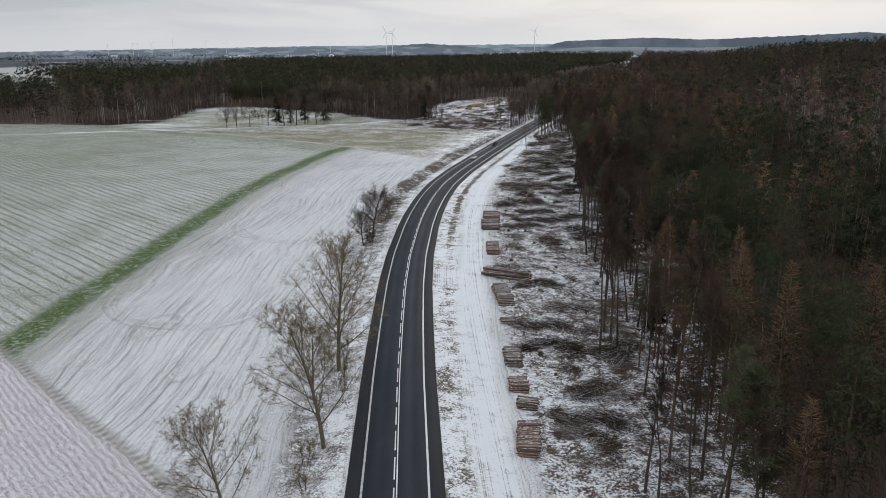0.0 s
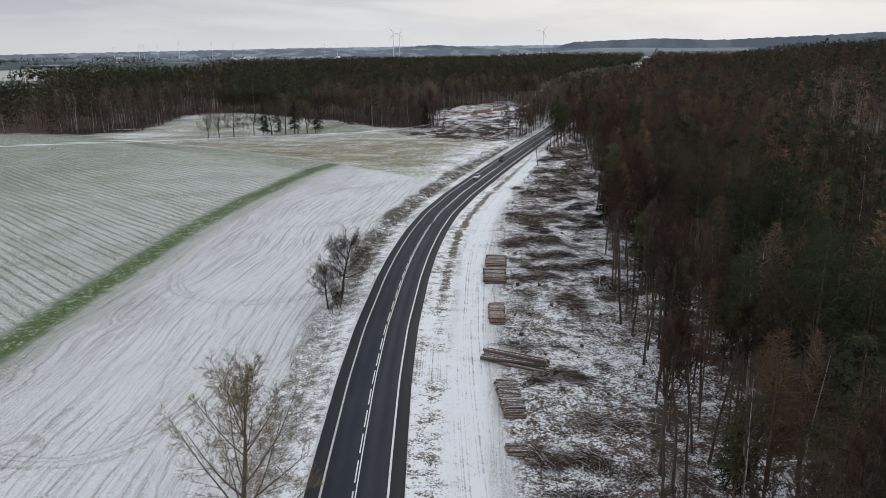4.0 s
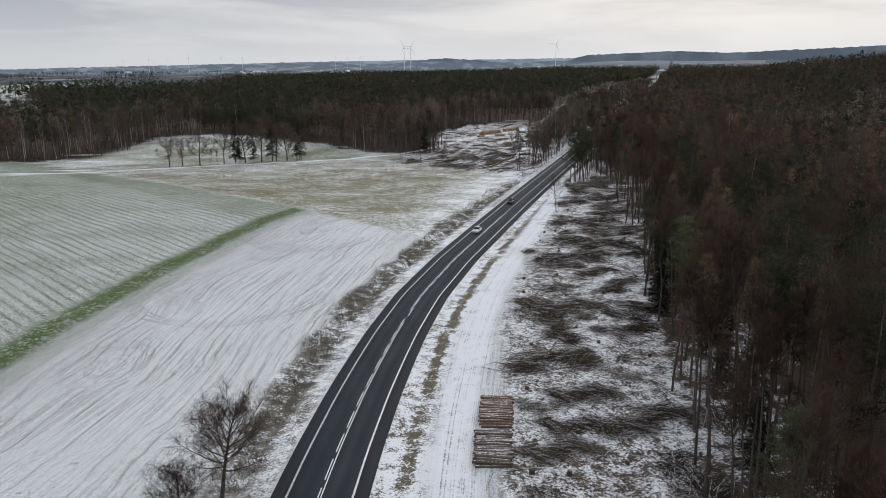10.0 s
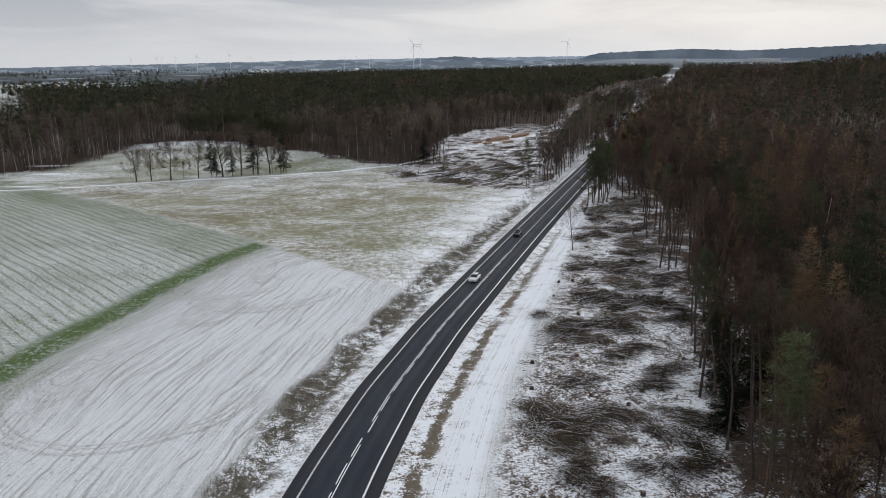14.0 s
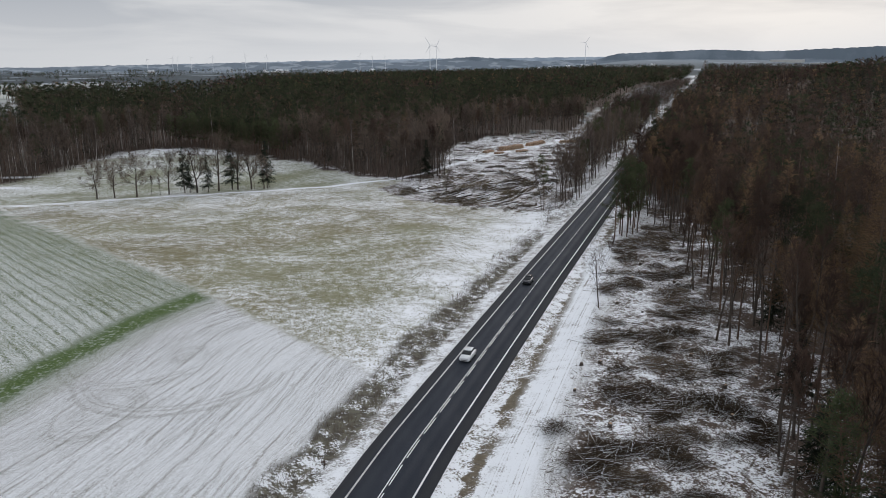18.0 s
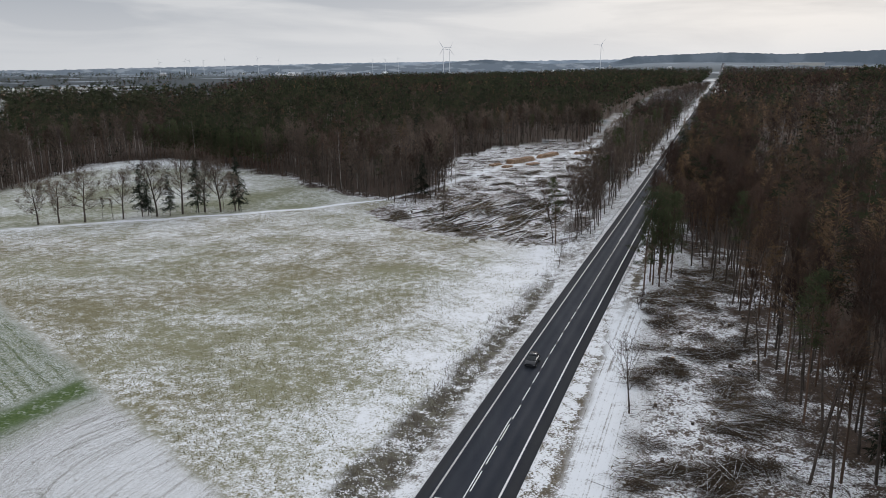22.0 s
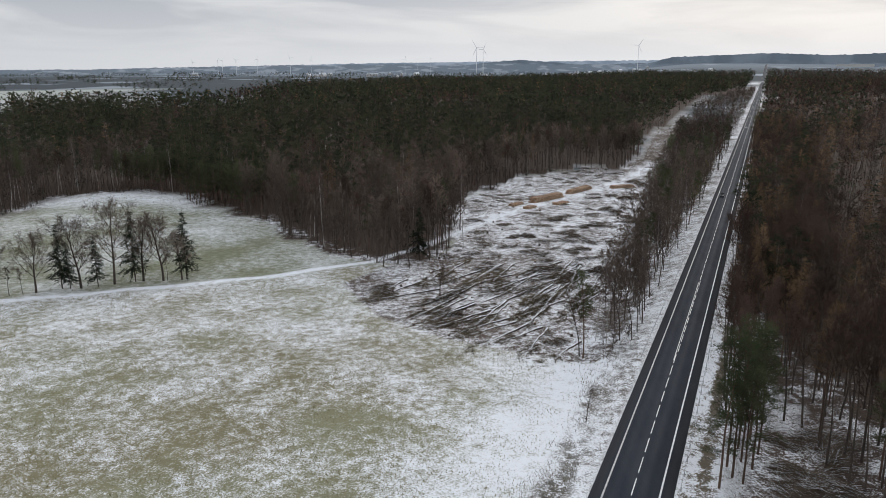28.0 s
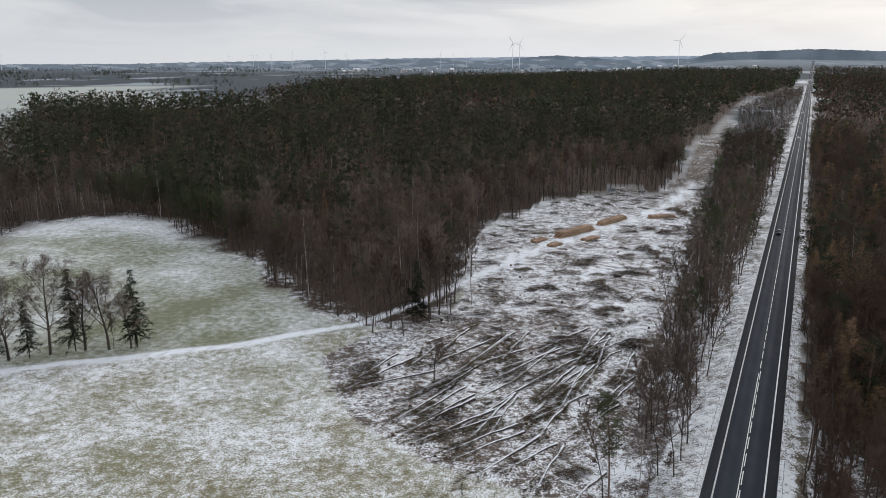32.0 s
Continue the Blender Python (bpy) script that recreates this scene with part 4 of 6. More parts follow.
def spruce_tree(h, clear, reach, whorls, per, r0=0.17, droop=-0.35, size=0.6):
    """A spruce: drooping whorls of needle boughs on a straight stem."""
    trunk = tubes([[0, 0, -0.25]], [[0, 0, h]], [r0], [0.02], 6)
    st, dd, w = [], [], []
    for i in range(whorls):
        g = (i + 0.5) / whorls
        z = h * (clear + (1 - clear) * g)
        L = reach * (1 - g) ** 0.85 + 0.25
        for k in range(per):
            az = RNG.uniform(0, 6.28)
            l = L * RNG.uniform(0.55, 1.15)
            d = np.array([np.cos(az), np.sin(az), droop * RNG.uniform(0.4, 1.3)])
            m = max(2, int(l / 0.26))
            for q in range(m):
                p = np.array([0, 0, z + RNG.uniform(-0.3, 0.3)]) + d * l * (q + 0.3) / m
                st.append(p)
                dd.append((d + RNG.normal(size=3) * 0.45) * size * RNG.uniform(0.7, 1.3))
                w.append(size * 0.26)
                st.append(p)
                dd.append((d * 0.4 + RNG.normal(size=3) * 0.5 + np.array([0, 0, -0.25])) * size)
                w.append(size * 0.24)
    return trunk, slivers(np.array(st), np.array(dd), np.array(w))


def larch_tree(h, clear, reach, whorls, per, twigs):
    """A bare conifer: fine level boughs in a narrow cone."""
    trunk = tubes([[0, 0, -0.25]], [[0, 0, h]], [0.18], [0.02], 6)
    p0, p1 = [], []
    for i in range(whorls):
        g = (i + RNG.uniform(0, 1)) / whorls
        z = h * (clear + (0.98 - clear) * g)
        L = reach * (1 - g) ** 0.8 + 0.2
        for k in range(per):
            az = RNG.uniform(0, 6.28)
            p0.append([0, 0, z])
            l = L * RNG.uniform(0.6, 1.1)
            p1.append([np.cos(az) * l, np.sin(az) * l, z + l * RNG.uniform(0.0, 0.5)])
    p0, p1 = np.array(p0), np.array(p1)
    wood = join(trunk, tubes(p0, p1, np.full(len(p0), 0.03), np.full(len(p0), 0.01), 3))
    i = RNG.integers(0, len(p0), twigs)
    f = RNG.uniform(0.1, 1, (twigs, 1))
    d = unit(p1[i] - p0[i]) + RNG.normal(size=(twigs, 3)) * 0.6 + np.array([0, 0, 0.25])
    return wood, slivers(p0[i] + (p1[i] - p0[i]) * f, d * 0.55, 0.055)


def tree_kind(name, label, wood, crown, m_wood, m_crown, group=""):
    """A tree thing built once, out of two parts; it is placed by copy_thing and never shown itself."""
    e = new(name)
    tagged(e, label, "tree", group)
    part("trunk", mesh_of("trunk", *wood, m_wood, smooth=True), e)
    part("crown", mesh_of("crown", *crown, m_crown, tint=np.full(len(crown[0]), RNG.uniform()), soft=crown_normals(crown[0])), e)
    return e


def set_at(thing, x, y, turn=None, size=1.0, used=set()):
    """The first call moves the thing itself, the later ones place copies."""
    turn = RNG.uniform(0, 360) if turn is None else turn
    m = pose(x, y, float(ground_z(x, y)), 0, 0, turn)
    if thing.name in used:
        ob = copy_thing(thing, m)
        ob.scale = (size, size, size)
    else:
        used.add(thing.name)
        ob = thing
        ob.matrix_basis = m @ Matrix.Diagonal((size, size, size, 1))
    return ob


def jitter(x0, x1, y0, y1, d, k=0.42):
    xs, ys = np.meshgrid(np.arange(x0, x1, d), np.arange(y0, y1, d))
    xs = xs.ravel() + RNG.uniform(-k, k, xs.size) * d
    ys = ys.ravel() + RNG.uniform(-k, k, ys.size) * d
    return xs, ys


G_R, G_L, G_B = "trees along the wood's edge by the felled strip", "trees along the wood's edge by the meadow", "trees along the road"
K_BARE = [tree_kind("slender_tree", "tall slender leafless brown tree at the wood's edge", *bare_tree(h, c, 3.7, 20, 0.20, 0.22, 44, 3, 1050, twig_len=1.3, twig_w=0.045, thin=True), M_BARK, M_TWIG, G_R)
          for h, c in ((21, 0.62), (23, 0.66), (19, 0.58), (22, 0.68), (17, 0.52))]
K_EDGE = [tree_kind("bushy_tree", "leafless brown tree with low boughs at the wood's edge", *bare_tree(h, c, 5.2, 26, 0.22, 0.16, 54, 4, 1500, twig_len=1.4, twig_w=0.075, narrow=0.42, thin=True), M_BARK, M_TWIGL, G_L)
          for h, c in ((20, 0.36), (17, 0.30), (22, 0.42))]
K_BELT = [tree_kind("belt_tree", "thin leafless tree between the clearing and the road", *bare_tree(h, c, 4.2, 22, 0.15, 0.16, 46, 4, 1200, twig_len=1.3, twig_w=0.05, narrow=0.45, thin=True), M_BARK, M_TWIGL, G_B)
          for h, c in ((17, 0.3), (20, 0.38), (14, 0.25))]
K_BIRCH = [tree_kind("birch", "white-stemmed leafless birch among darker trees", *bare_tree(h, 0.45, 2.9, 20, 0.105, 0.2, 34, 3, 800, twig_len=1.1, thin=True), M_BIRCH, M_TWIGB, G_R) for h in (22, 20)]
K_PINE = [tree_kind("pine", "tall dark green pine with a bare reddish stem", *pine_tree(h, c, r, 36, 230, 0.62, needles=11), M_PINEBARK, M_PINEL, G_R) for h, c, r in ((22, 0.50, 3.4), (20, 0.46, 3.5), (23, 0.54, 3.2))]
K_LARCH = [tree_kind("larch", "leafless orange-brown larch with a narrow crown", *larch_tree(h, 0.42, 3.8, 30, 6, 1500), M_PINEBARK, M_LARCH, G_R) for h in (21, 18)]
K_SPRUCE = [tree_kind("spruce", "dark green spruce with drooping boughs", *spruce_tree(h, 0.16, 3.5, 19, 7, size=0.75), M_BARK, M_SPRUCE, G_R) for h in (17, 13)]
K_SPREAD = [tree_kind("spreading_tree", "leafless spreading tree beside the farm track", *vase_tree(h, c, m, open_=o, subs=9, fines=5, twigs=7, r0=0.3, twig_w=0.045, thin=True, round_=True, tl=1.9), M_BARK, M_TWIGL, "trees along the farm track")
            for h, c, m, o in ((18, 0.22, 14, 52), (14, 0.26, 13, 66), (16, 0.24, 13, 46))]
K_RAIL = [tree_kind("pine", "dark green pine standing beside the steel guard rail", *pine_tree(h, c, r, 44, 300, 0.6, needles=11), M_PINEBARK, M_PINEL, G_B) for h, c, r in ((21, 0.34, 5.0), (19, 0.30, 4.6))]

# right-hand edge of the wood
ex, ey = jitter(18, 90, 50, 470, 4.7)
dist = ex - right_edge(ey)
keep = (dist > -1.5) & (dist < np.where(ey > 385, 13.0, 7.0)) & (ey > 52) & (road_u(ex, ey) > 7.8)
for x, y, dd in zip(ex[keep], ey[keep], dist[keep]):
    r = RNG.uniform()
    if dd < 0.5 and r < 0.45:
        continue
    south_end = y < 250
    if r < (0.14 if south_end else 0.10 if y < 385 else 0.03):
        k = K_PINE[RNG.integers(3)]
    elif r < 0.22:
        k = K_LARCH[RNG.integers(2)]
    elif r < 0.26:
        k = K_BIRCH[RNG.integers(2)]
    elif r < 0.27:
        k = K_SPRUCE[RNG.integers(2)]
    else:
        k = K_BARE[RNG.integers(5)]
    set_at(k, x, y, None, RNG.uniform(0.82, 1.08))
# dark spruces under the edge of the wood
for x, y, s_ in ((42.5, 228, 0.75), (46, 240, 0.9), (48.5, 251, 0.85), (44, 200, 0.65), (47.5, 232, 1.0), (43.0, 188, 0.8), (40.5, 178, 0.7), (52, 262, 0.8), (50.5, 243, 1.05),
                 (46.8, 210, 0.95), (56, 280, 0.9), (38.5, 150, 0.8), (33.5, 112, 0.8), (63, 308, 0.85)):
    set_at(K_SPRUCE[RNG.integers(2)], x, y, None, s_)
# pines by the guard rail
for u_, y in ((10.5, 380), (12.0, 383), (13.4, 381.5), (11.2, 386), (13.0, 388), (14.5, 386), (12.4, 392), (15.2, 391), (14.0, 396)):
    x = float(cx(y)) + u_ * 1.04
    set_at(K_RAIL[RNG.integers(2)], x, y, None, RNG.uniform(0.85, 1.05))
for u_, y in ((19.0, 404), (20.5, 416), (10.2, 402), (12.6, 399), (9.6, 409), (11.8, 407), (14.2, 405), (10.4, 415), (13.0, 413), (9.2, 421), (11.6, 420), (10.0, 428), (13.2, 426), (8.8, 436), (11.4, 434), (9.4, 443), (12.2, 441), (16.0, 418), (16.5, 432)):
    set_at(K_BARE[RNG.integers(5)], float(cx(y)) + u_ * 1.04, y, None, RNG.uniform(0.72, 0.95))
# belt between clearing and road
bx, by = jitter(20, 160, 428, 700, 4.0)
ub = road_u(bx, by)
keep = (ub > -np.interp(by, [430, 446, 510, 634, 795], [19, 19, 22, 30, 40])) & (ub < -9.3) & (RNG.uniform(size=bx.size) < np.where(by < 470, 0.60, np.where(by < 540, 0.80, 0.74)))
for x, y in zip(bx[keep], by[keep]):
    r = RNG.uniform()
    k = K_PINE[RNG.integers(3)] if r < (0.09 if y < 520 else 0.15) else K_BIRCH[RNG.integers(2)] if r < (0.24 if y < 520 else 0.34) else K_BELT[RNG.integers(3)]
    tagged(set_at(k, x, y, None, RNG.uniform(0.75, 1.05)), group=G_B)
K_WILLOW = tree_kind("willow", "bushy yellowish-brown willow beside the straight road", *bare_tree(12, 0.1, 4.2, 26, 0.16, 0.2, 50, 4, 900, twig_len=1.3, twig_w=0.09, narrow=0.4, thin=True), M_BARKO, M_TWIGO, G_B)
for y, u_ in ((606, -12), (618, -15), (628, -12.5), (641, -14), (655, -12), (668, -16), (684, -13), (700, -12.5), (715, -15), (742, -13), (770, -13), (800, -14)):
    set_at(K_WILLOW, float(cx(y)) + u_ * 1.04, y, None, RNG.uniform(0.7, 1.05))
# front of the left-hand wood
lx, ly = jitter(-225, 105, 470, 800, 5.4)
inner = in_left_wood(lx, ly)
edge_d = seg_dist(lx, ly, LEFT_WOOD[1:20])
keep = inner & (edge_d < 5.5) & ((lx < -165) | (lx > -92))
for x, y in zip(lx[keep], ly[keep]):
    r = RNG.uniform()
    k = K_PINE[RNG.integers(3)] if r < 0.10 else K_BIRCH[RNG.integers(2)] if r < 0.14 else K_SPRUCE[0] if r < 0.16 else K_EDGE[RNG.integers(3)] if r < 0.84 else K_BARE[RNG.integers(5)]
    tagged(set_at(k, x, y, None, RNG.uniform(0.85, 1.12)), group=G_L)
px_, py_ = jitter(-168, -92, 560, 640, 4.6)
rim_d = seg_dist(px_, py_, LEFT_WOOD[6:9])
keep = in_left_wood(px_, py_) & (rim_d < 14)
for x, y in zip(px_[keep], py_[keep]):
    tagged(set_at(K_RAIL[RNG.integers(2)], x, y, None, RNG.uniform(0.8, 1.0)), "dark green pine with low boughs at the wood's edge", group=G_L)
for x, y, s_ in ((-0.7, 523.5, 1.12), (-9.5, 507, 1.0), (-14, 497, 0.8), (-22, 497, 0.9), (-5, 514, 0.7)):
    tagged(set_at(K_BIRCH[0] if s_ > 1.1 else K_BARE[3], x, y, None, s_), group=G_L)
# row along the farm track
row = ((-123.6, 449.8, "o", 0.82), (-116.2, 452.1, "o", 0.98), (-106.8, 458.8, "b", 0.85), (-102.6, 463.6, "s", 1.0), (-100.8, 464.4, "s", 0.72), (-98.4, 465.4, "b", 1.0),
       (-94.8, 467.6, "s", 0.78), (-91.7, 470.4, "o", 1.06), (-87.0, 473.0, "s", 1.12), (-85.2, 474.0, "b", 0.95), (-80.2, 475.6, "b", 0.98), (-79.2, 476.0, "y", 0.4),
       (-75.6, 477.4, "b", 0.7), (-74.6, 478.4, "s", 1.08), (-112, 455.5, "y", 0.42), (-109.5, 457.3, "y", 0.38), (-128.5, 446.5, "o", 0.8))
for x, y, k, s_ in row:
    kind = {"o": K_SPREAD[1], "b": K_SPREAD[2], "s": K_SPRUCE[0], "y": K_BARE[4]}[k]
    if k == "o" and s_ > 1:
        kind = K_SPREAD[0]
    ob = tagged(set_at(kind, x, y, None, s_ * (1.18 if k in "ob" else 1.05)), {"o": "", "b": "", "s": "dark green spruce in the row along the farm track", "y": "young leafless tree beside the farm track"}[k], group="trees along the farm track")
# single trees by the road
K_FIELD = tree_kind("field_tree", "large leafless olive-brown tree leaning over the snowy field", *vase_tree(17.5, 0.16, 15, (-0.22, 0.06), 46, 10, 7, 8, 0.27, 0.032), M_BARKO, M_TWIGO, G_B)
K_FIELD2 = tree_kind("field_tree", "tall leafless olive-brown tree with upright limbs on the verge", *vase_tree(20.0, 0.16, 20, (0.0, 0.0), 42, 10, 7, 8, 0.34, 0.03), M_BARKO, M_TWIGO, G_B)
K_OAK = tree_kind("oak", "small round-crowned leafless oak on the verge", *vase_tree(11.6, 0.36, 26, (0, 0), 60, 11, 7, 7, 0.26, 0.020, round_=True), M_BARK, M_TWIGL, G_B)
K_POLE = tree_kind("thin_tree", "thin crooked leafless young tree on the verge", *vase_tree(11, 0.34, 10, (-0.10, 0.02), 30, 6, 3, 3, 0.12, 0.03), M_BARK, M_TWIG, G_B)
set_at(K_FIELD, -13.8, 77.3, 0)
set_at(K_FIELD2, -14.9, 98.6, 0)
set_at(K_FIELD, -20.5, 62, 40, 0.78)
set_at(K_FIELD2, -17.0, 89.5, 100, 0.55)
set_at(K_OAK, -16.9, 172.6, 0)
set_at(K_OAK, -18.3, 165.7, 120, 0.66)
set_at(K_POLE, 35.7, 319.3, 0, 1.0)
set_at(K_POLE, 31.8, 398.5, 90, 0.62)
set_at(K_POLE, 38.9, 431.9, 200, 0.6)
set_at(K_POLE, 36.8, 427.5, 30, 0.5)
set_at(K_SPREAD[2], -1.8, 473.0, 30, 0.58)


# ---- the rest of the woods, as stuff ----
def lod(wood, crown):
    """Joins a cheap tree: verts, faces, which of the two materials each face has, and its crown's normals."""
    v, f = join(wood, crown)
    soft = np.concatenate([np.zeros((len(wood[0]), 3)), crown_normals(crown[0])])
    return v, f, np.concatenate([np.zeros(len(wood[1]), int), np.ones(len(crown[1]), int)]), soft


def cheap_bare(h, clear, reach, n_limb, n_twig, w, size=1.4):
    t = bent((0, 0, -0.3), (0, 0, 1), h * 0.9, 2, 0.05, 0.04)
    wood = tubes(t[:-1], t[1:], np.array([0.16, 0.10]), np.array([0.10, 0.03]), 3)
    z = RNG.uniform(clear, 0.95, n_limb)
    az = RNG.uniform(0, 6.28, n_limb)
    p = np.stack([0 * z, 0 * z, z * h], -1)
    d = np.stack([np.cos(az) * 0.7, np.sin(az) * 0.7, np.full(n_limb, 0.75)], -1) * (reach * (1.25 - 0.7 * z))[:, None]
    wood = join(wood, slivers(p, d, 0.08))
    i = RNG.integers(0, n_limb, n_twig)
    st = p[i] + d[i] * RNG.uniform(0.3, 1.0, (n_twig, 1)) + RNG.normal(size=(n_twig, 3)) * 0.4
    dd = unit(unit(d[i]) + RNG.normal(size=(n_twig, 3)) * 0.6) * RNG.uniform(0.6, 1.4, (n_twig, 1)) * size
    return wood, slivers(st, dd, w)


def cheap_pine(h, clear, reach, tufts, size, clumps=12, wide=0.3):
    """A pine whose needles sit in rounded clumps."""
    wood = tubes([[0, 0, -0.3]], [[0, 0, h * 0.93]], [0.18], [0.05], 3)
    g = (np.arange(clumps) + RNG.uniform(0, 1, clumps)) / clumps
    rad = reach * np.sqrt(np.maximum(0.03, 1 - g ** 1.8)) * RNG.uniform(0.3, 0.75, clumps)
    az = np.arange(clumps) * 2.4 + RNG.uniform(-0.5, 0.5, clumps)
    cen = np.stack([np.cos(az) * rad, np.sin(az) * rad, h * (clear + (0.97 - clear) * g)], -1)
    r = reach * RNG.uniform(0.34, 0.5, clumps) * (1.05 - 0.35 * g)
    i = RNG.integers(0, clumps, tufts)
    o = unit(RNG.normal(size=(tufts, 3)) + np.array([0, 0, 0.3]))
    st = cen[i] + o * np.array([1.0, 1.0, 0.65]) * r[i][:, None] * RNG.uniform(0.3, 1.1, (tufts, 1))
    d = unit(o + RNG.normal(size=(tufts, 3)) * 0.8 + np.array([0, 0, 0.2]))
    return wood, slivers(st - d * size * 0.4, d * size * RNG.uniform(0.7, 1.4, (tufts, 1)), size * wide)


def cheap_cone(h, clear, reach, tufts, size, up, wide=0.25):
    wood = tubes([[0, 0, -0.3]], [[0, 0, h]], [0.17], [0.03], 3)
    g = RNG.uniform(0, 1, tufts) ** 1.3
    rad = (reach * (1 - g) + 0.15) * RNG.uniform(0.15, 0.85, tufts)
    az = RNG.uniform(0, 6.28, tufts)
    st = np.stack([np.cos(az) * rad, np.sin(az) * rad, h * (clear + (1 - clear) * g)], -1)
    d = np.stack([np.cos(az), np.sin(az), np.full(tufts, up)], -1) + RNG.normal(size=(tufts, 3)) * 0.4
    return wood, slivers(st, d * size * (1.3 - 0.6 * g)[:, None], size * wide)


MATS = {"bare": (M_BARK, M_TWIG), "grey": (M_BARK, M_TWIGL), "birch": (M_BIRCH, M_TWIGB), "pine": (M_PINEBARK, M_PINE), "spruce": (M_BARK, M_SPRUCE), "larch": (M_PINEBARK, M_LARCH)}
MID = {"bare": [lod(*cheap_bare(21, 0.42, 3.8, 14, 190, 0.085)) for _ in range(4)], "birch": [lod(*cheap_bare(21, 0.42, 2.8, 10, 90, 0.06))],
       "pine": [lod(*cheap_pine(h, 0.44, 3.8, 300, 0.85, 10)) for h in (21, 19, 23)], "spruce": [lod(*cheap_cone(20, 0.1, 3.0, 220, 1.0, -0.4, 0.32))],
       "larch": [lod(*cheap_cone(21, 0.36, 3.6, 280, 0.95, 0.35, 0.2))]}
FINE = {"bare": [lod(*cheap_bare(21, 0.58, 3.8, 20, 620, 0.05)) for _ in range(4)], "birch": [lod(*cheap_bare(21, 0.5, 2.8, 14, 220, 0.04))],
        "pine": [lod(*cheap_pine(h, 0.52, 3.9, 1300, 0.5, 18, 0.26)) for h in (21, 23, 22)], "spruce": [lod(*cheap_cone(20, 0.1, 3.0, 800, 0.7, -0.4, 0.25))],
        "larch": [lod(*cheap_cone(h, 0.44, 3.7, 1200, 0.65, 0.35, 0.11)) for h in (22, 20)]}
FARM = {"bare": [lod(*cheap_bare(20, 0.38, 4.8, 8, 84, 0.18, 1.5)) for _ in range(3)], "birch": [lod(*cheap_bare(21, 0.4, 2.8, 6, 40, 0.12))],
        "pine": [lod(*cheap_pine(21, 0.36, 4.9, 105, 1.4, 8, 0.42)) for _ in range(3)], "spruce": [lod(*cheap_cone(20, 0.1, 3.4, 90, 1.5, -0.3, 0.4))],
        "larch": [lod(*cheap_cone(20, 0.3, 3.8, 90, 1.4, 0.3, 0.25))]}
VAST = {"bare": [lod(*cheap_bare(20, 0.3, 6.5, 4, 26, 0.75, 2.4)) for _ in range(3)], "birch": [lod(*cheap_bare(21, 0.4, 3.5, 4, 14, 0.35, 2.0))],
        "pine": [lod(*cheap_pine(21, 0.35, 6.5, 30, 2.8, 6, 0.6)) for _ in range(3)], "spruce": [lod(*cheap_cone(19, 0.1, 4.0, 26, 2.6, -0.3, 0.45))],
        "larch": [lod(*cheap_cone(20, 0.3, 4.0, 24, 2.2, 0.3, 0.4))]}

for tab in (MID, FINE, FARM, VAST):
    tab["grey"] = tab["bare"]


def wood_stuff(name, label, xs, ys, mix, table, size=(0.74, 1.16)):
    """One object with many trees: mix(x, y, r) names the kind of each tree."""
    kinds = mix(xs, ys, RNG.uniform(size=xs.size))
    zs = ground_z(xs, ys)
    order = ["bare", "grey", "birch", "pine", "spruce", "larch"]
    mats = [m for k in order for m in MATS[k]]
    V, F, T, I, S, base = [], [], [], [], [], 0
    for k in order:
        for q, (v, f, mi, sn) in enumerate(table[k]):
            sel = np.nonzero((kinds == k) & (np.arange(xs.size) % len(table[k]) == q))[0]
            if not len(sel):
                continue
            a = RNG.uniform(0, 6.28, len(sel))
            s = RNG.uniform(*size, len(sel)) * (1 + 0.13 * wob(xs[sel], ys[sel], 55, 3.0) + 0.09 * wob(xs[sel], ys[sel], 21, 1.0))
            sw = s * RNG.uniform(0.9, 1.2, len(sel))
            x = (v[None, :, 0] * np.cos(a)[:, None] - v[None, :, 1] * np.sin(a)[:, None]) * sw[:, None] + xs[sel][:, None]
            y = (v[None, :, 0] * np.sin(a)[:, None] + v[None, :, 1] * np.cos(a)[:, None]) * sw[:, None] + ys[sel][:, None]
            z = v[None, :, 2] * s[:, None] + zs[sel][:, None]
            V.append(np.stack([x, y, z], -1).reshape(-1, 3))
            ca, sa = np.cos(a)[:, None], np.sin(a)[:, None]
            S.append(np.stack([sn[None, :, 0] * ca - sn[None, :, 1] * sa, sn[None, :, 0] * sa + sn[None, :, 1] * ca, np.broadcast_to(sn[None, :, 2], x.shape)], -1).reshape(-1, 3))
            F.append((f[None] + (np.arange(len(sel)) * len(v))[:, None, None] + base).reshape(-1, 3))
            base += len(sel) * len(v)
            T.append(np.repeat(RNG.uniform(size=len(sel)), len(v)))
            I.append(np.tile(mi + 2 * order.index(k), len(sel)))
    me = mesh_of(name, np.concatenate(V), np.concatenate(F), mats, np.concatenate(T), False, np.concatenate(I), np.concatenate(S))
    return tagged(new(name, me), label, "woodland", kind="stuff")


def pick(r, table):
    out = np.full(r.shape, "bare", dtype="<U6")
    acc = np.zeros(r.shape)
    for k, p in table:
        out[(r >= acc) & (r < acc + p)] = k
        acc = acc + p
    return out


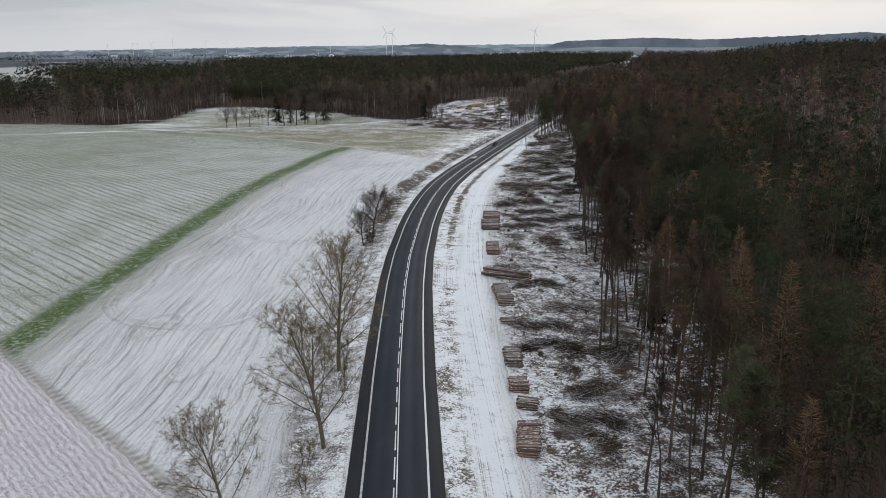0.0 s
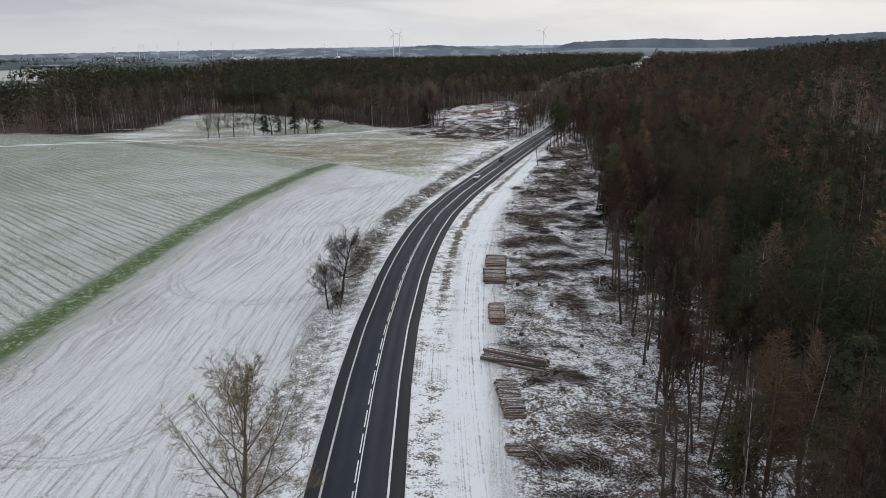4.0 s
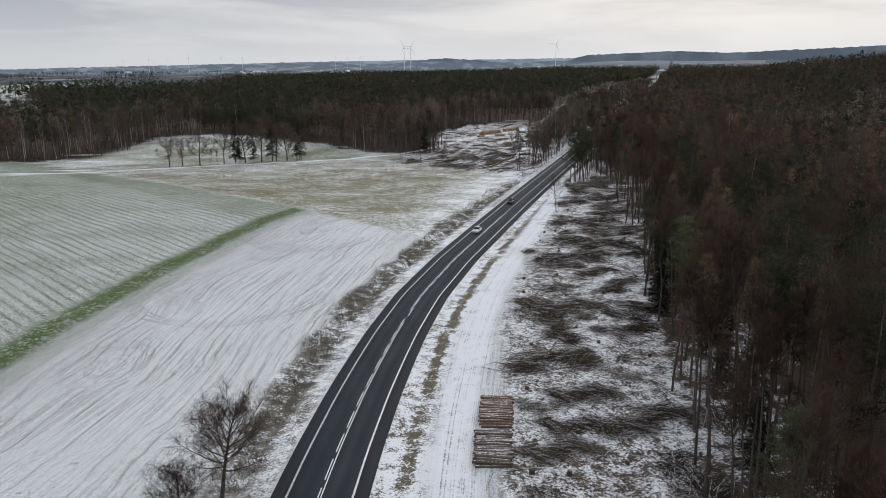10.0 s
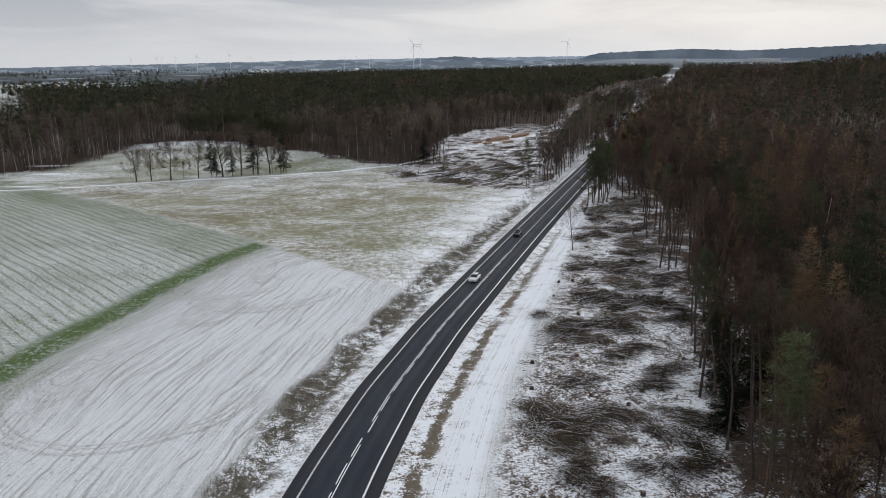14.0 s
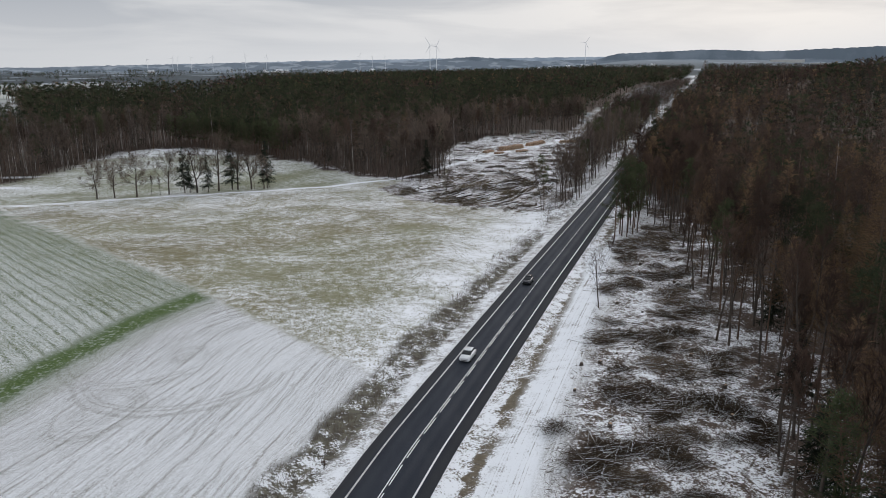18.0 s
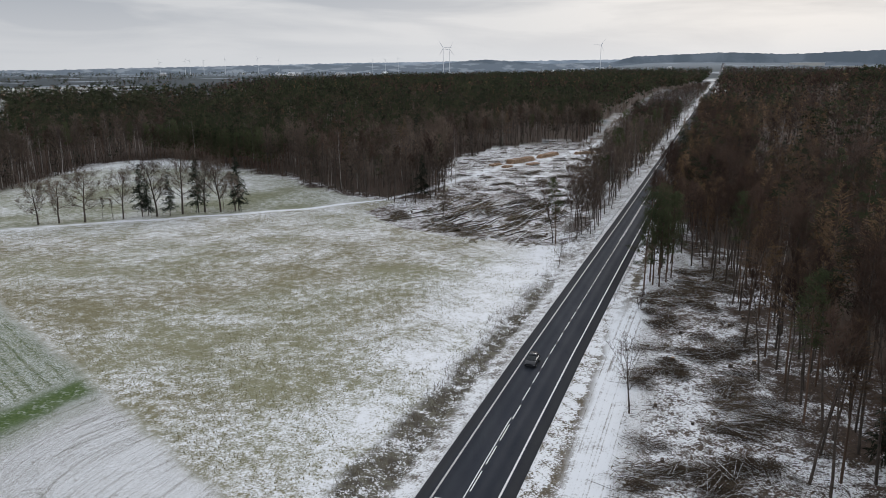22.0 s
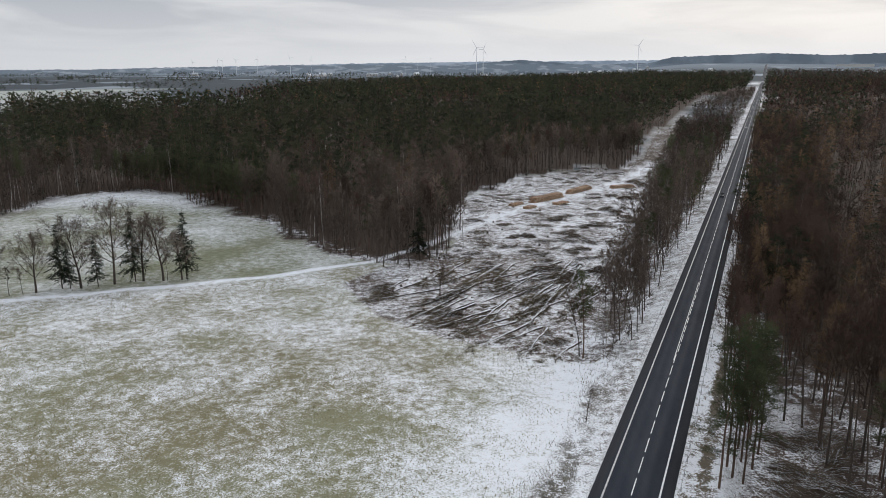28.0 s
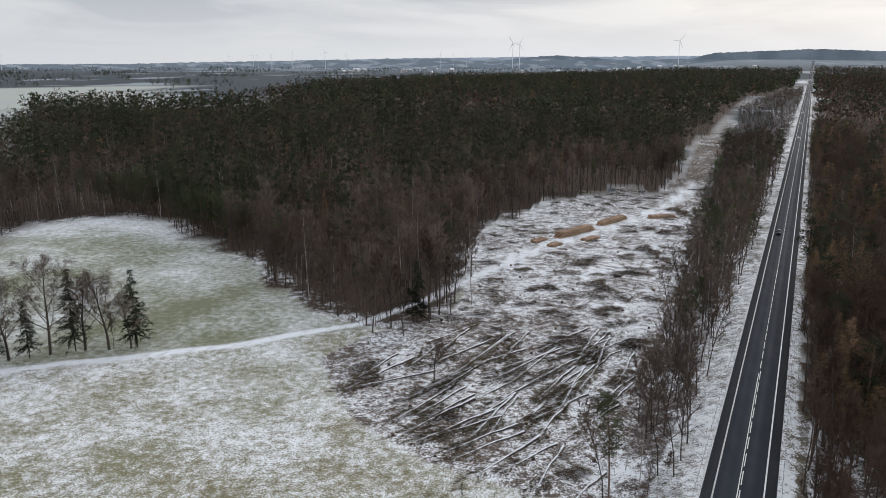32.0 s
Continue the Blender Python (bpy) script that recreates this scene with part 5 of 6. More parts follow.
def right_mix(x, y, r):
    t = sstep(180, 330, y + 0.6 * (x - right_edge(y)) * 0.3 + 40 * wob(x, y, 60))
    grp = 0.5 * sstep(520, 570, y) * sstep(16, 24, road_u(x, y)) * (wob(x, y, 75, 3.0) + 0.6 * wob(x, y, 28, 1.0) > 0.62)
    crest = 0.6 * sstep(600, 680, y) * sstep(90, 150, road_u(x, y)) * (wob(x, y, 130, 2.0) + 0.4 * wob(x, y, 40, 1.0) > 0.25)
    d = x - right_edge(y)
    inner = sstep(5, 17, d + 6 * wob(x, y, 31, 1.0))
    clump = sstep(-0.35, 0.2, wob(x, y, 34, 1.5) + 0.35 * wob(x, y, 15, 0.4))
    pine = (0.06 + (0.16 + 0.74 * clump) * inner) * (1 - t) + 0.6 * (wob(x, y, 62, 3.0) > 0.45) * t + 0.05 * t
    return pick(r, (("pine", np.maximum(pine, grp)), ("larch", 0.05 + 0.45 * (wob(x, y, 41, 2.0) > 0.12) * (1 - sstep(60, 110, d))), ("spruce", 0.05 * (1 - t) * inner + 0.008 + crest), ("birch", 0.02)))


def left_mix(x, y, r):
    d = seg_dist(x, y, LEFT_WOOD[1:18])
    inner = sstep(20, 52, d + 22 * wob(x, y, 70, 2.0))
    rim = (1 - sstep(-96, -80, x)) * sstep(-178, -165, x) * (1 - sstep(40, 60, d))  # pines right at the edge
    low = sstep(0.05, 0.3, wob(x, y, 120, 5.0) + 0.5 * wob(x, y, 45, 1.0))
    return pick(r, (("pine", np.maximum(0.07 + inner * (0.70 - 0.5 * low), 0.9 * rim)), ("birch", (0.05 + 0.25 * ((x < -178) & (x > -230)) * (1 - sstep(30, 60, d))) * (1 - 0.7 * inner)), ("grey", 0.55 * (1 - inner) + 0.06), ("spruce", 0.03), ("larch", 0.02)))


def far_mix(x, y, r):
    right = road_u(x, y) > 0
    low = sstep(0.0, 0.4, wob(x, y, 260, 5.0))
    ridge = sstep(560, 700, y) * (wob(x, y, 150, 2.5) > 0.1)
    pine = np.where(right, 0.10 + 0.35 * ridge, 0.78 - 0.45 * low)
    return pick(r, (("pine", pine), ("birch", 0.015), ("spruce", 0.04), ("larch", 0.05)))


xs, ys = jitter(18, 170, -40, 520, 4.8)
d = xs - right_edge(ys)
keep = (d > 6.0) & (d < 26) & (ys > 40) & (ys < 330)
wood_stuff("mixed_wood", "dark pines and brown leafless trees behind the wood's edge", xs[keep], ys[keep], right_mix, FINE)
keep = (d > np.where((ys > 385) & (ys < 450), 13.0, 6.0)) & (d < 75) & (road_u(xs, ys) > 9) & ~keep
wood_stuff("mixed_wood", "dense mixed wood of dark pines and brown leafless trees", xs[keep], ys[keep], right_mix, MID)
xs, ys = jitter(40, 130, 425, 530, 4.5)
ub = road_u(xs, ys)
keep = (ub > 7.6) & (ub < 30) & (ys > 448)
wood_stuff("mixed_wood", "close-grown brown leafless wood beside the straight road", xs[keep], ys[keep], right_mix, FINE, (0.6, 1.05))
xs, ys = jitter(60, 330, 520, 900, 4.8)
ub = road_u(xs, ys)
keep = (ub > 7.4) & (ub < 36)
wood_stuff("mixed_wood", "brown leafless wood beside the straight road", xs[keep], ys[keep], right_mix, MID)
xs, ys = jitter(-240, 110, 470, 830, 5.2)
d = seg_dist(xs, ys, LEFT_WOOD[1:19])
keep = in_left_wood(xs, ys) & (d > 5.0) & (d < 52)
wood_stuff("mixed_wood", "dense wood of dark pines behind brown leafless trees", xs[keep], ys[keep], left_mix, MID)
xs, ys = jitter(-240, 40, 468, 720, 4.2)
d = seg_dist(xs, ys, LEFT_WOOD[1:18])
keep = in_left_wood(xs, ys) & (d < 11) & (RNG.uniform(size=xs.size) < 0.6) & ((xs < -165) | (xs > -88))
wood_stuff("thicket", "brown leafless thicket of young trees at the wood's foot", xs[keep], ys[keep], lambda x, y, r: pick(r, (("spruce", 0.04 + 0 * r), ("birch", 0.05), ("grey", 0.8))), FARM, (0.28, 0.62))
xs, ys = jitter(70, 560, -60, 1000, 8.0)
d = xs - right_edge(ys)
keep = (((d > 74) & (ys < 520)) | ((road_u(xs, ys) > np.where(ys < 900, 35, 10)) & (ys >= 520))) & (road_u(xs, ys) < 330)
away = xs > 0.66 * ys + 40
wood_stuff("mixed_wood", "reddish-brown leafless wood on the hill", xs[keep & ~away], ys[keep & ~away], right_mix, FARM)
keep &= away & (RNG.uniform(size=xs.size) < 0.5)
wood_stuff("mixed_wood", "dark wood behind the hill", xs[keep], ys[keep], right_mix, VAST)
xs, ys = jitter(-560, 260, 460, 1060, 7.8)
d = seg_dist(xs, ys, LEFT_WOOD[1:19])
keep = in_left_wood(xs, ys) & ((d > 51) | (xs < -240) | (ys > 800))
wood_stuff("mixed_wood", "broad dark pine wood beyond the meadow", xs[keep], ys[keep], left_mix, FARM)
xs, ys = jitter(40, 460, 640, 1860, 4.6)
ub = road_u(xs, ys)
keep = (ub < -8.3) & (ub > -np.interp(ys, [634, 795, 1000, 1290, 1480, 1860], [30, 42, 49, 74, 60, 30]) - 4 * wob(xs, ys, 60)) & (ys > 690)
near_ = keep & (ys < 880)
wood_stuff("roadside_belt", "brown trees and dark pines between clearing and road", xs[near_], ys[near_], lambda x, y, r: pick(r, (("pine", 0.06 + 0.5 * (wob(x, y, 33, 1.0) > 0.3)), ("birch", 0.06))), MID, (0.72, 1.0))
keep &= (ys >= 880) & (RNG.uniform(size=xs.size) < 0.7)
wood_stuff("roadside_belt", "reddish-brown young trees between clearing and road", xs[keep], ys[keep], lambda x, y, r: pick(r, (("pine", 0.05 + 0 * r), ("birch", 0.05))), FARM, (0.35, 0.65))
xs, ys = jitter(-900, 1300, 1000, 3100, 15)
ub = road_u(xs, ys)
keep = (in_left_wood(xs, ys) & (ub < -14) & ((ys > 1060) | (xs < -560)) | ((ub > 9) & (ub < 700))) & (xs > -0.62 * ys - 200)
wood_stuff("far_wood", "dark woods reaching into the distance", xs[keep], ys[keep], far_mix, VAST, (0.95, 1.25))
xs, ys = jitter(-2600, 300, 1150, 4200, 26)
keep = ~in_left_wood(xs, ys) & (road_u(xs, ys) < -60) & (wob(xs, ys, 420, 0.7) + 0.5 * wob(xs, ys, 170, 2.0) > 0.32) & ~inside(xs, ys, PALE)
wood_stuff("far_wood", "scattered groves between distant fields", xs[keep], ys[keep], far_mix, VAST, (0.5, 0.8))


# ---- timber: log piles, brush, felled trees, stumps ----
def log_mesh(mat_bark, k):
    """A log along x, one metre long and one metre thick, with cut ends."""
    bm = bmesh.new()
    sides, rings = 9, 4
    rows_ = []
    for i in range(rings):
        x = -0.5 + i / (rings - 1)
        taper = 0.53 - 0.05 * i / (rings - 1)
        rows_.append([bm.verts.new((x, taper * math.cos(a) * RNG.uniform(0.93, 1.05), taper * math.sin(a) * RNG.uniform(0.93, 1.05))) for a in np.arange(sides) * 6.2832 / sides])
    for r0, r1 in zip(rows_, rows_[1:]):
        for j in range(sides):
            f = bm.faces.new((r0[j], r0[(j + 1) % sides], r1[(j + 1) % sides], r1[j]))
            f.smooth = True
    for ring in (rows_[0][::-1], rows_[-1]):
        bm.faces.new(ring).material_index = 1
    bmesh.ops.recalc_face_normals(bm, faces=bm.faces)
    me = bpy.data.meshes.new("log")
    bm.to_mesh(me)
    bm.free()
    me.materials.append(mat_bark)
    me.materials.append(M_CUT)
    return me


LOGS = [log_mesh(M_LOG, i) for i in range(3)]
LOGS_RED = [log_mesh(M_LOGRED, i) for i in range(3)]
LOGS_ORANGE = [log_mesh(M_LOGORANGE, i) for i in range(3)]


def log_pile(x, y, length, log_len, layers, d, meshes, label, turn=0.0, skew=5.0):
    """Logs laid side by side along y, in sagging layers."""
    e = new("log_pile")
    e.matrix_basis = pose(x, y, float(ground_z(x, y)), 0, 0, turn)
    tagged(e, label, "log pile", "log piles beside the haul track" if d < 0.5 else "log piles in the clearing")
    c, s = math.cos(radians(turn)), math.sin(radians(turn))
    if d < 0.45:
        d, layers = d * 0.74, layers + 1
    for k in range(layers):
        run = length - k * d * 1.5
        yy = -run / 2
        while yy < run / 2:
            dd = d * RNG.uniform(0.7, 1.3)
            gx_, gy_ = x - s * yy, y + c * yy
            dz = float(ground_z(gx_, gy_) - ground_z(x, y))
            o = part("log", meshes[RNG.integers(3)], e)
            ll = log_len * RNG.uniform(0.9, 1.08)
            o.matrix_basis = pose(RNG.uniform(-0.18, 0.18), yy, dz + dd * 0.45 + k * d * 0.86 + RNG.uniform(-0.04, 0.04), RNG.uniform(0, 360), RNG.uniform(-1.5, 1.5), RNG.uniform(-skew, skew)) @ Matrix.Diagonal((ll, dd, dd, 1))
            yy += dd * RNG.uniform(0.95, 1.12)
    return e


SILVER, RUST = "stacked grey-brown logs dusted with snow beside the track", "stacked reddish-brown logs dusted with snow beside the track"
log_pile(10.2, 79.6, 8.0, 2.6, 3, 0.40, LOGS_RED, RUST, -6)
log_pile(11.1, 89.0, 3.0, 2.6, 2, 0.40, LOGS, SILVER, -12)
log_pile(10.4, 94.6, 4.2, 2.5, 3, 0.36, LOGS_RED, RUST)
log_pile(10.5, 104.2, 6.6, 2.4, 3, 0.36, LOGS, SILVER)
log_pile(11.1, 120.2, 2.2, 2.5, 2, 0.28, LOGS, SILVER)
log_pile(11.2, 132.6, 9.6, 2.7, 4, 0.36, LOGS, "tall heap of grey-brown logs dusted with snow beside the track", 4)
log_pile(11.3, 163.5, 9.0, 2.6, 3, 0.38, LOGS_RED, RUST, -2)
log_pile(12.0, 183.2, 7.6, 4.2, 3, 0.42, LOGS, SILVER, -2)
log_pile(12.8, 192.0, 7.4, 4.0, 3, 0.42, LOGS_RED, RUST, -4)
log_pile(12.9, 144.6, 3.0, 9.6, 4, 0.46, LOGS, "long dark tree trunks stacked beside the track", -24, 6)
ORANGE = "long stack of orange-brown logs in the snowy clearing"
log_pile(27, 613, 22, 3.2, 5, 0.5, LOGS_ORANGE, ORANGE, -36, 2)
log_pile(42, 636, 17, 3.2, 4, 0.5, LOGS_ORANGE, ORANGE, -38, 2)
log_pile(33, 606, 9, 3.0, 2, 0.5, LOGS_ORANGE, ORANGE, -34, 4)
log_pile(20, 593, 6, 3.0, 2, 0.5, LOGS_ORANGE, ORANGE, -32, 5)
log_pile(63, 647, 12, 3.2, 3, 0.5, LOGS_ORANGE, ORANGE, -70, 2)
log_pile(14, 598, 7, 3.0, 2, 0.5, LOGS_ORANGE, ORANGE, -36, 4)


def brush_kind(rx_, ry_, h, n_branch, n_twig, mat):
    """Heaped branches and twigs: a few overlapping drifts, each combed its own way."""
    e = new("brush_pile")
    tagged(e, "dark heap of cut branches lying on the snow", "brush pile", "brush piles on the felled strip")
    k = 6
    cen = np.stack([RNG.normal(0, rx_ * 0.75, k), RNG.normal(0, ry_ * 0.7, k)], -1)
    way = RNG.uniform(-0.7, 0.7, k)
    wide = RNG.uniform(0.5, 1.1, k)

    def drift(count, len_lo, len_hi, stray):
        i = RNG.integers(0, k, count)
        p = np.concatenate([cen[i] + RNG.normal(size=(count, 2)) * wide[i][:, None] * np.array([rx_ * 0.42, ry_ * 0.36]), np.zeros((count, 1))], 1)
        r2 = ((p[:, :2] - cen[i]) ** 2).sum(1) / wide[i] ** 2
        p[:, 2] = h * np.exp(-r2 / 1.6) * RNG.uniform(0, 1, count) + 0.03
        a = way[i] + RNG.normal(0, stray, count) + np.pi * (RNG.uniform(size=count) < 0.35)
        L = RNG.uniform(len_lo, len_hi, count)
        return p, np.stack([np.cos(a) * L, np.sin(a) * L, RNG.uniform(-0.08, 0.22, count) * L], -1)

    p, d = drift(n_branch, 1.2, 4.0, 0.4)
    q = p - d / 2
    q[:, 2] = np.maximum(q[:, 2], 0.02)
    r = RNG.uniform(0.015, 0.045, n_branch)
    tagged(part("branchwood", mesh_of("branchwood", *tubes(q, p + d / 2, r, r * 0.4, 4), M_FELL), e, "thin bare cut branches"), kind="stuff")
    p, d = drift(n_twig, 0.4, 1.7, 0.9)
    v = slivers(p, d, RNG.uniform(0.03, 0.065, n_twig))
    tagged(part("brushwood", mesh_of("brushwood", *v, mat, tint=np.full(len(v[0]), RNG.uniform())), e, "dark tangled twigs"), kind="stuff")
    return e


K_BRUSH = [brush_kind(*q, M_BRUSH) for q in ((2.7, 2.5, 0.9, 90, 2100), (2.1, 2.1, 0.7, 60, 1500), (3.1, 2.2, 0.8, 100, 2300), (2.2, 1.8, 0.35, 30, 330))]
SPOTS = [(24.7, 198.1), (25.5, 170.6), (20.1, 139.1), (17.4, 118.8), (24.7, 219.2), (35.6, 264.6), (19.6, 183.6), (19.2, 94.0), (18.4, 78.7), (49.6, 325.3), (25.5, 107.5),
         (19.0, 107.6), (18.4, 85.7), (23.7, 225.0), (24.5, 207.7), (22.8, 189.4), (26.8, 264.8), (36.8, 223.0), (32.9, 177.3), (34.4, 282.3), (47.1, 304.3), (31.8, 191.1),
         (30.6, 260.7), (41.0, 301.7), (27.1, 232.8), (40.7, 233.1)]
SPOTS += [(22.5, 228.3), (35.7, 255.7), (27.7, 210.7), (47.7, 271.3), (37.9, 245.8), (49.9, 341.8), (44.9, 277.5), (50.3, 316.9), (37.8, 271.2), (43.5, 331.1),
          (49.4, 292.6), (41.8, 292.6), (46.8, 357.9), (64.9, 397.7), (59.0, 377.7), (53.2, 374.2), (57.4, 346.1), (45.0, 336.1), (71.5, 425.1), (66.6, 391.3),
          (60.5, 386.5), (56.5, 366.5), (62.0, 381.0)]
for i, (x, y) in enumerate(SPOTS):
    set_at(K_BRUSH[i % 3], x, y, RNG.uniform(-70, 70), RNG.uniform(1.0, 1.6))
qx, qy = jitter(12, 66, 62, 372, 7.5)
keep = (qx < right_edge(qy) + 4) & (road_u(qx, qy) > np.interp(qy, [60, 140, 190, 230, 372], [20, 21, 22, 19, 15])) & (RNG.uniform(size=qx.size) < 0.55)
for x, y in zip(qx[keep], qy[keep]):
    set_at(K_BRUSH[3], x, y, RNG.uniform(0, 360), RNG.uniform(0.6, 1.5))
# brush in the clearing
for x, y, s_ in ((25.4, 500.9, 1.2), (7.7, 498.6, 1.0), (-18.0, 473.4, 1.0), (36, 478, 0.9), (4, 455, 0.8), (27, 439, 0.8), (12, 487, 0.9),
                 (40, 500, 1.1), (34, 545, 1.0), (20, 540, 0.9), (45, 560, 1.0), (10, 560, 0.8), (52, 590, 1.1), (30, 570, 0.8), (60, 620, 1.0), (70, 660, 1.2), (20, 520, 0.8), (38, 525, 0.9)):
    tagged(set_at(K_BRUSH[RNG.integers(3)], x, y, RNG.uniform(30, 80), s_ * 1.25), group="brush piles in the clearing")

qx, qy = jitter(-5, 100, 512, 720, 9, 0.5)
keep = inside(qx, qy, clear_line) & (seg_dist(qx, qy, FARM_TRACK) > 5) & (RNG.uniform(size=qx.size) < 0.6)
for x, y in zip(qx[keep], qy[keep]):
    tagged(set_at(K_BRUSH[3], x, y, RNG.uniform(0, 360), RNG.uniform(0.8, 1.7)), "small heap of brown branches in the snowy clearing", group="brush piles in the clearing")


def felled_kind(L, n_br, n_tw):
    """A felled tree lying along x from its butt, its crown pressed flat."""
    e = new("felled_tree")
    tagged(e, "felled leafless tree lying on the snow with its crown", "felled tree", "felled trees in the clearing")
    k = 6
    pts = np.stack([np.linspace(0, L, k + 1), np.cumsum(RNG.normal(0, 0.16, k + 1)), np.linspace(0.30, 0.42, k + 1)], -1)
    r = np.linspace(0.30, 0.07, k + 1)
    wood = [tubes(pts[:-1], pts[1:], r[:-1], r[1:], 7)]
    f = RNG.uniform(0.5, 1.0, n_br)
    p = np.stack([np.interp(f * L, pts[:, 0], pts[:, i]) for i in range(3)], -1)
    a = RNG.uniform(0.25, 0.75, n_br) * RNG.choice([-1, 1], n_br)
    bl = RNG.uniform(1.5, 4.2, n_br) * (1.25 - 0.6 * f)
    d = np.stack([np.cos(a) * bl, np.sin(a) * bl, RNG.uniform(-0.12, 0.35, n_br) * bl * 0.5], -1)
    d[:, 2] = np.maximum(d[:, 2], 0.05 - p[:, 2])
    wood.append(tubes(p, p + d, np.full(n_br, 0.06), np.full(n_br, 0.02), 4))
    part("trunk", mesh_of("trunk", *join(*wood), M_FELL), e, "snow-dusted trunk with limbs")
    cut = tubes([[-0.012, 0, 0.28]], [[0.0, 0, 0.28]], [0.2], [0.2], 9)
    part("cut_face", mesh_of("cut_face", *cut, M_CUT), e, "pale freshly cut wood")
    i = RNG.integers(0, n_br, n_tw)
    st = p[i] + d[i] * RNG.uniform(0.2, 1, (n_tw, 1))
    dd = unit(unit(d[i]) + RNG.normal(size=(n_tw, 3)) * np.array([0.5, 0.5, 0.25])) * RNG.uniform(0.6, 1.7, (n_tw, 1))
    st[:, 2] = np.maximum(st[:, 2], 0.05)
    dd[:, 2] = np.maximum(dd[:, 2], 0.02 - st[:, 2])
    v = slivers(st, dd, 0.055)
    tagged(part("crown", mesh_of("crown", *v, M_FAN, tint=np.full(len(v[0]), 0.3)), e, "brown twigs of the flattened crown"), kind="stuff")
    return e


K_FELL = [felled_kind(L, 34, 1500) for L in (22, 19, 25, 17)]
LYING = [(8.0, 464.6, -122), (12.3, 459.6, -130), (21.6, 450.2, -123), (25.0, 447.9, -129), (26.0, 447.4, -105), (33.0, 440.0, -119), (2.8, 470.5, -116), (36.7, 466.6, -124),
         (29.6, 483.4, -102), (40.6, 482.0, -119), (23.2, 494.3, -122), (13.3, 503.8, -112), (18.9, 452.1, -133), (33.4, 508.6, -105), (36.1, 508.0, -112), (14.3, 457.3, -139),
         (17.3, 454.9, -132), (22.2, 467.7, -105), (32.1, 486.0, -114), (41.5, 494.5, -105), (26.7, 466.6, -108), (-7.2, 493.1, 55), (-2.3, 477.1, -143), (-12.5, 484.8, -110),
         (-8.7, 483.5, -118), (28.1, 475.6, -105), (24.5, 494.5, -132)]
for i, (x, y, a) in enumerate(LYING):
    set_at(K_FELL[i % 4], x, y, a, RNG.uniform(0.85, 1.1))
for i in range(32):
    x, y = RNG.uniform(-4, 42), RNG.uniform(466, 510)
    set_at(K_FELL[i % 4], x, y, -118 + RNG.normal(0, 12), RNG.uniform(0.75, 1.05))


def stump_kind():
    e = new("tree_stump")
    tagged(e, "freshly cut tree stump with a pale top", "stump", "stumps on the felled strip")
    part("stem", mesh_of("stem", *join(tubes([[0, 0, -0.15]], [[0, 0, 0.12]], [0.30], [0.22], 10), tubes([[0, 0, 0.12]], [[0, 0, 0.34]], [0.22], [0.20], 10)), M_BARK, smooth=False), e)
    part("cut_top", mesh_of("cut_top", *tubes([[0, 0, 0.335]], [[0.01, 0, 0.352]], [0.19], [0.18], 10), M_CUT), e, "pale cut surface")
    return e


K_STUMP = stump_kind()
qx, qy = jitter(12, 68, 62, 372, 9.0, 0.5)
keep = (qx < right_edge(qy) + 2) & (road_u(qx, qy) > np.interp(qy, [60, 140, 190, 230, 372], [17, 18, 21, 17, 13]))
for x, y in zip(qx[keep], qy[keep]):
    set_at(K_STUMP, x, y, None, RNG.uniform(0.8, 1.6))
qx, qy = jitter(-8, 60, 440, 600, 12, 0.5)
keep = inside(qx, qy, clear_line)
for x, y in zip(qx[keep], qy[keep]):
    tagged(set_at(K_STUMP, x, y, None, RNG.uniform(0.9, 1.7)), group="stumps in the clearing")


# ---- loose sticks, verge growth, undergrowth, as stuff ----
def scatter_sticks(name, label, xs, ys, length, width, tilt, mat, sides=0, ang=None):
    z = ground_z(xs, ys) + RNG.uniform(0.01, 0.10, xs.size)
    a = RNG.uniform(0, 6.28, xs.size) if ang is None else ang + RNG.normal(0, 0.5, xs.size)
    L = RNG.uniform(*length, xs.size)
    p = np.stack([xs, ys, z], -1)
    d = np.stack([np.cos(a) * L, np.sin(a) * L, RNG.uniform(*tilt, xs.size) * L], -1)
    if sides:
        r = RNG.uniform(*width, xs.size)
        v = tubes(p, p + d, r, r * 0.5, sides)
    else:
        v = slivers(p, d, RNG.uniform(*width, xs.size))
    me = mesh_of(name, *v, mat, tint=np.repeat(RNG.uniform(size=xs.size), len(v[0]) // xs.size))
    return tagged(new(name, me), label, "brushwood", kind="stuff")


def clumpy(xs, ys, s, k, lo):
    return wob(xs, ys, s, k) + 0.5 * wob(xs, ys, s * 0.4, k + 2) + RNG.normal(0, 0.25, xs.size) > lo


qx, qy = jitter(10, 70, 60, 430, 0.5, 0.5)
keep = (qx < right_edge(qy) + 6) & (road_u(qx, qy) > np.interp(qy, [60, 140, 190, 230, 372, 430], [16.5, 17.5, 20, 17, 12, 12])) & clumpy(qx, qy, 8, 1.0, -0.2)
scatter_sticks("scattered_twigs", "dark twigs and brash strewn over the snowy felled strip", qx[keep], qy[keep], (0.4, 1.5), (0.05, 0.11), (-0.02, 0.22), M_BRUSH)
i = RNG.integers(0, len(qx), 1500)
i = i[(qx[i] < right_edge(qy[i]) + 4) & (road_u(qx[i], qy[i]) > 18)]
scatter_sticks("scattered_branches", "pale snow-dusted branches strewn over the felled strip", qx[i], qy[i], (0.8, 3.2), (0.02, 0.05), (-0.01, 0.10), M_FELL, 4)
qx, qy = jitter(-32, 130, 428, 760, 1.0, 0.5)
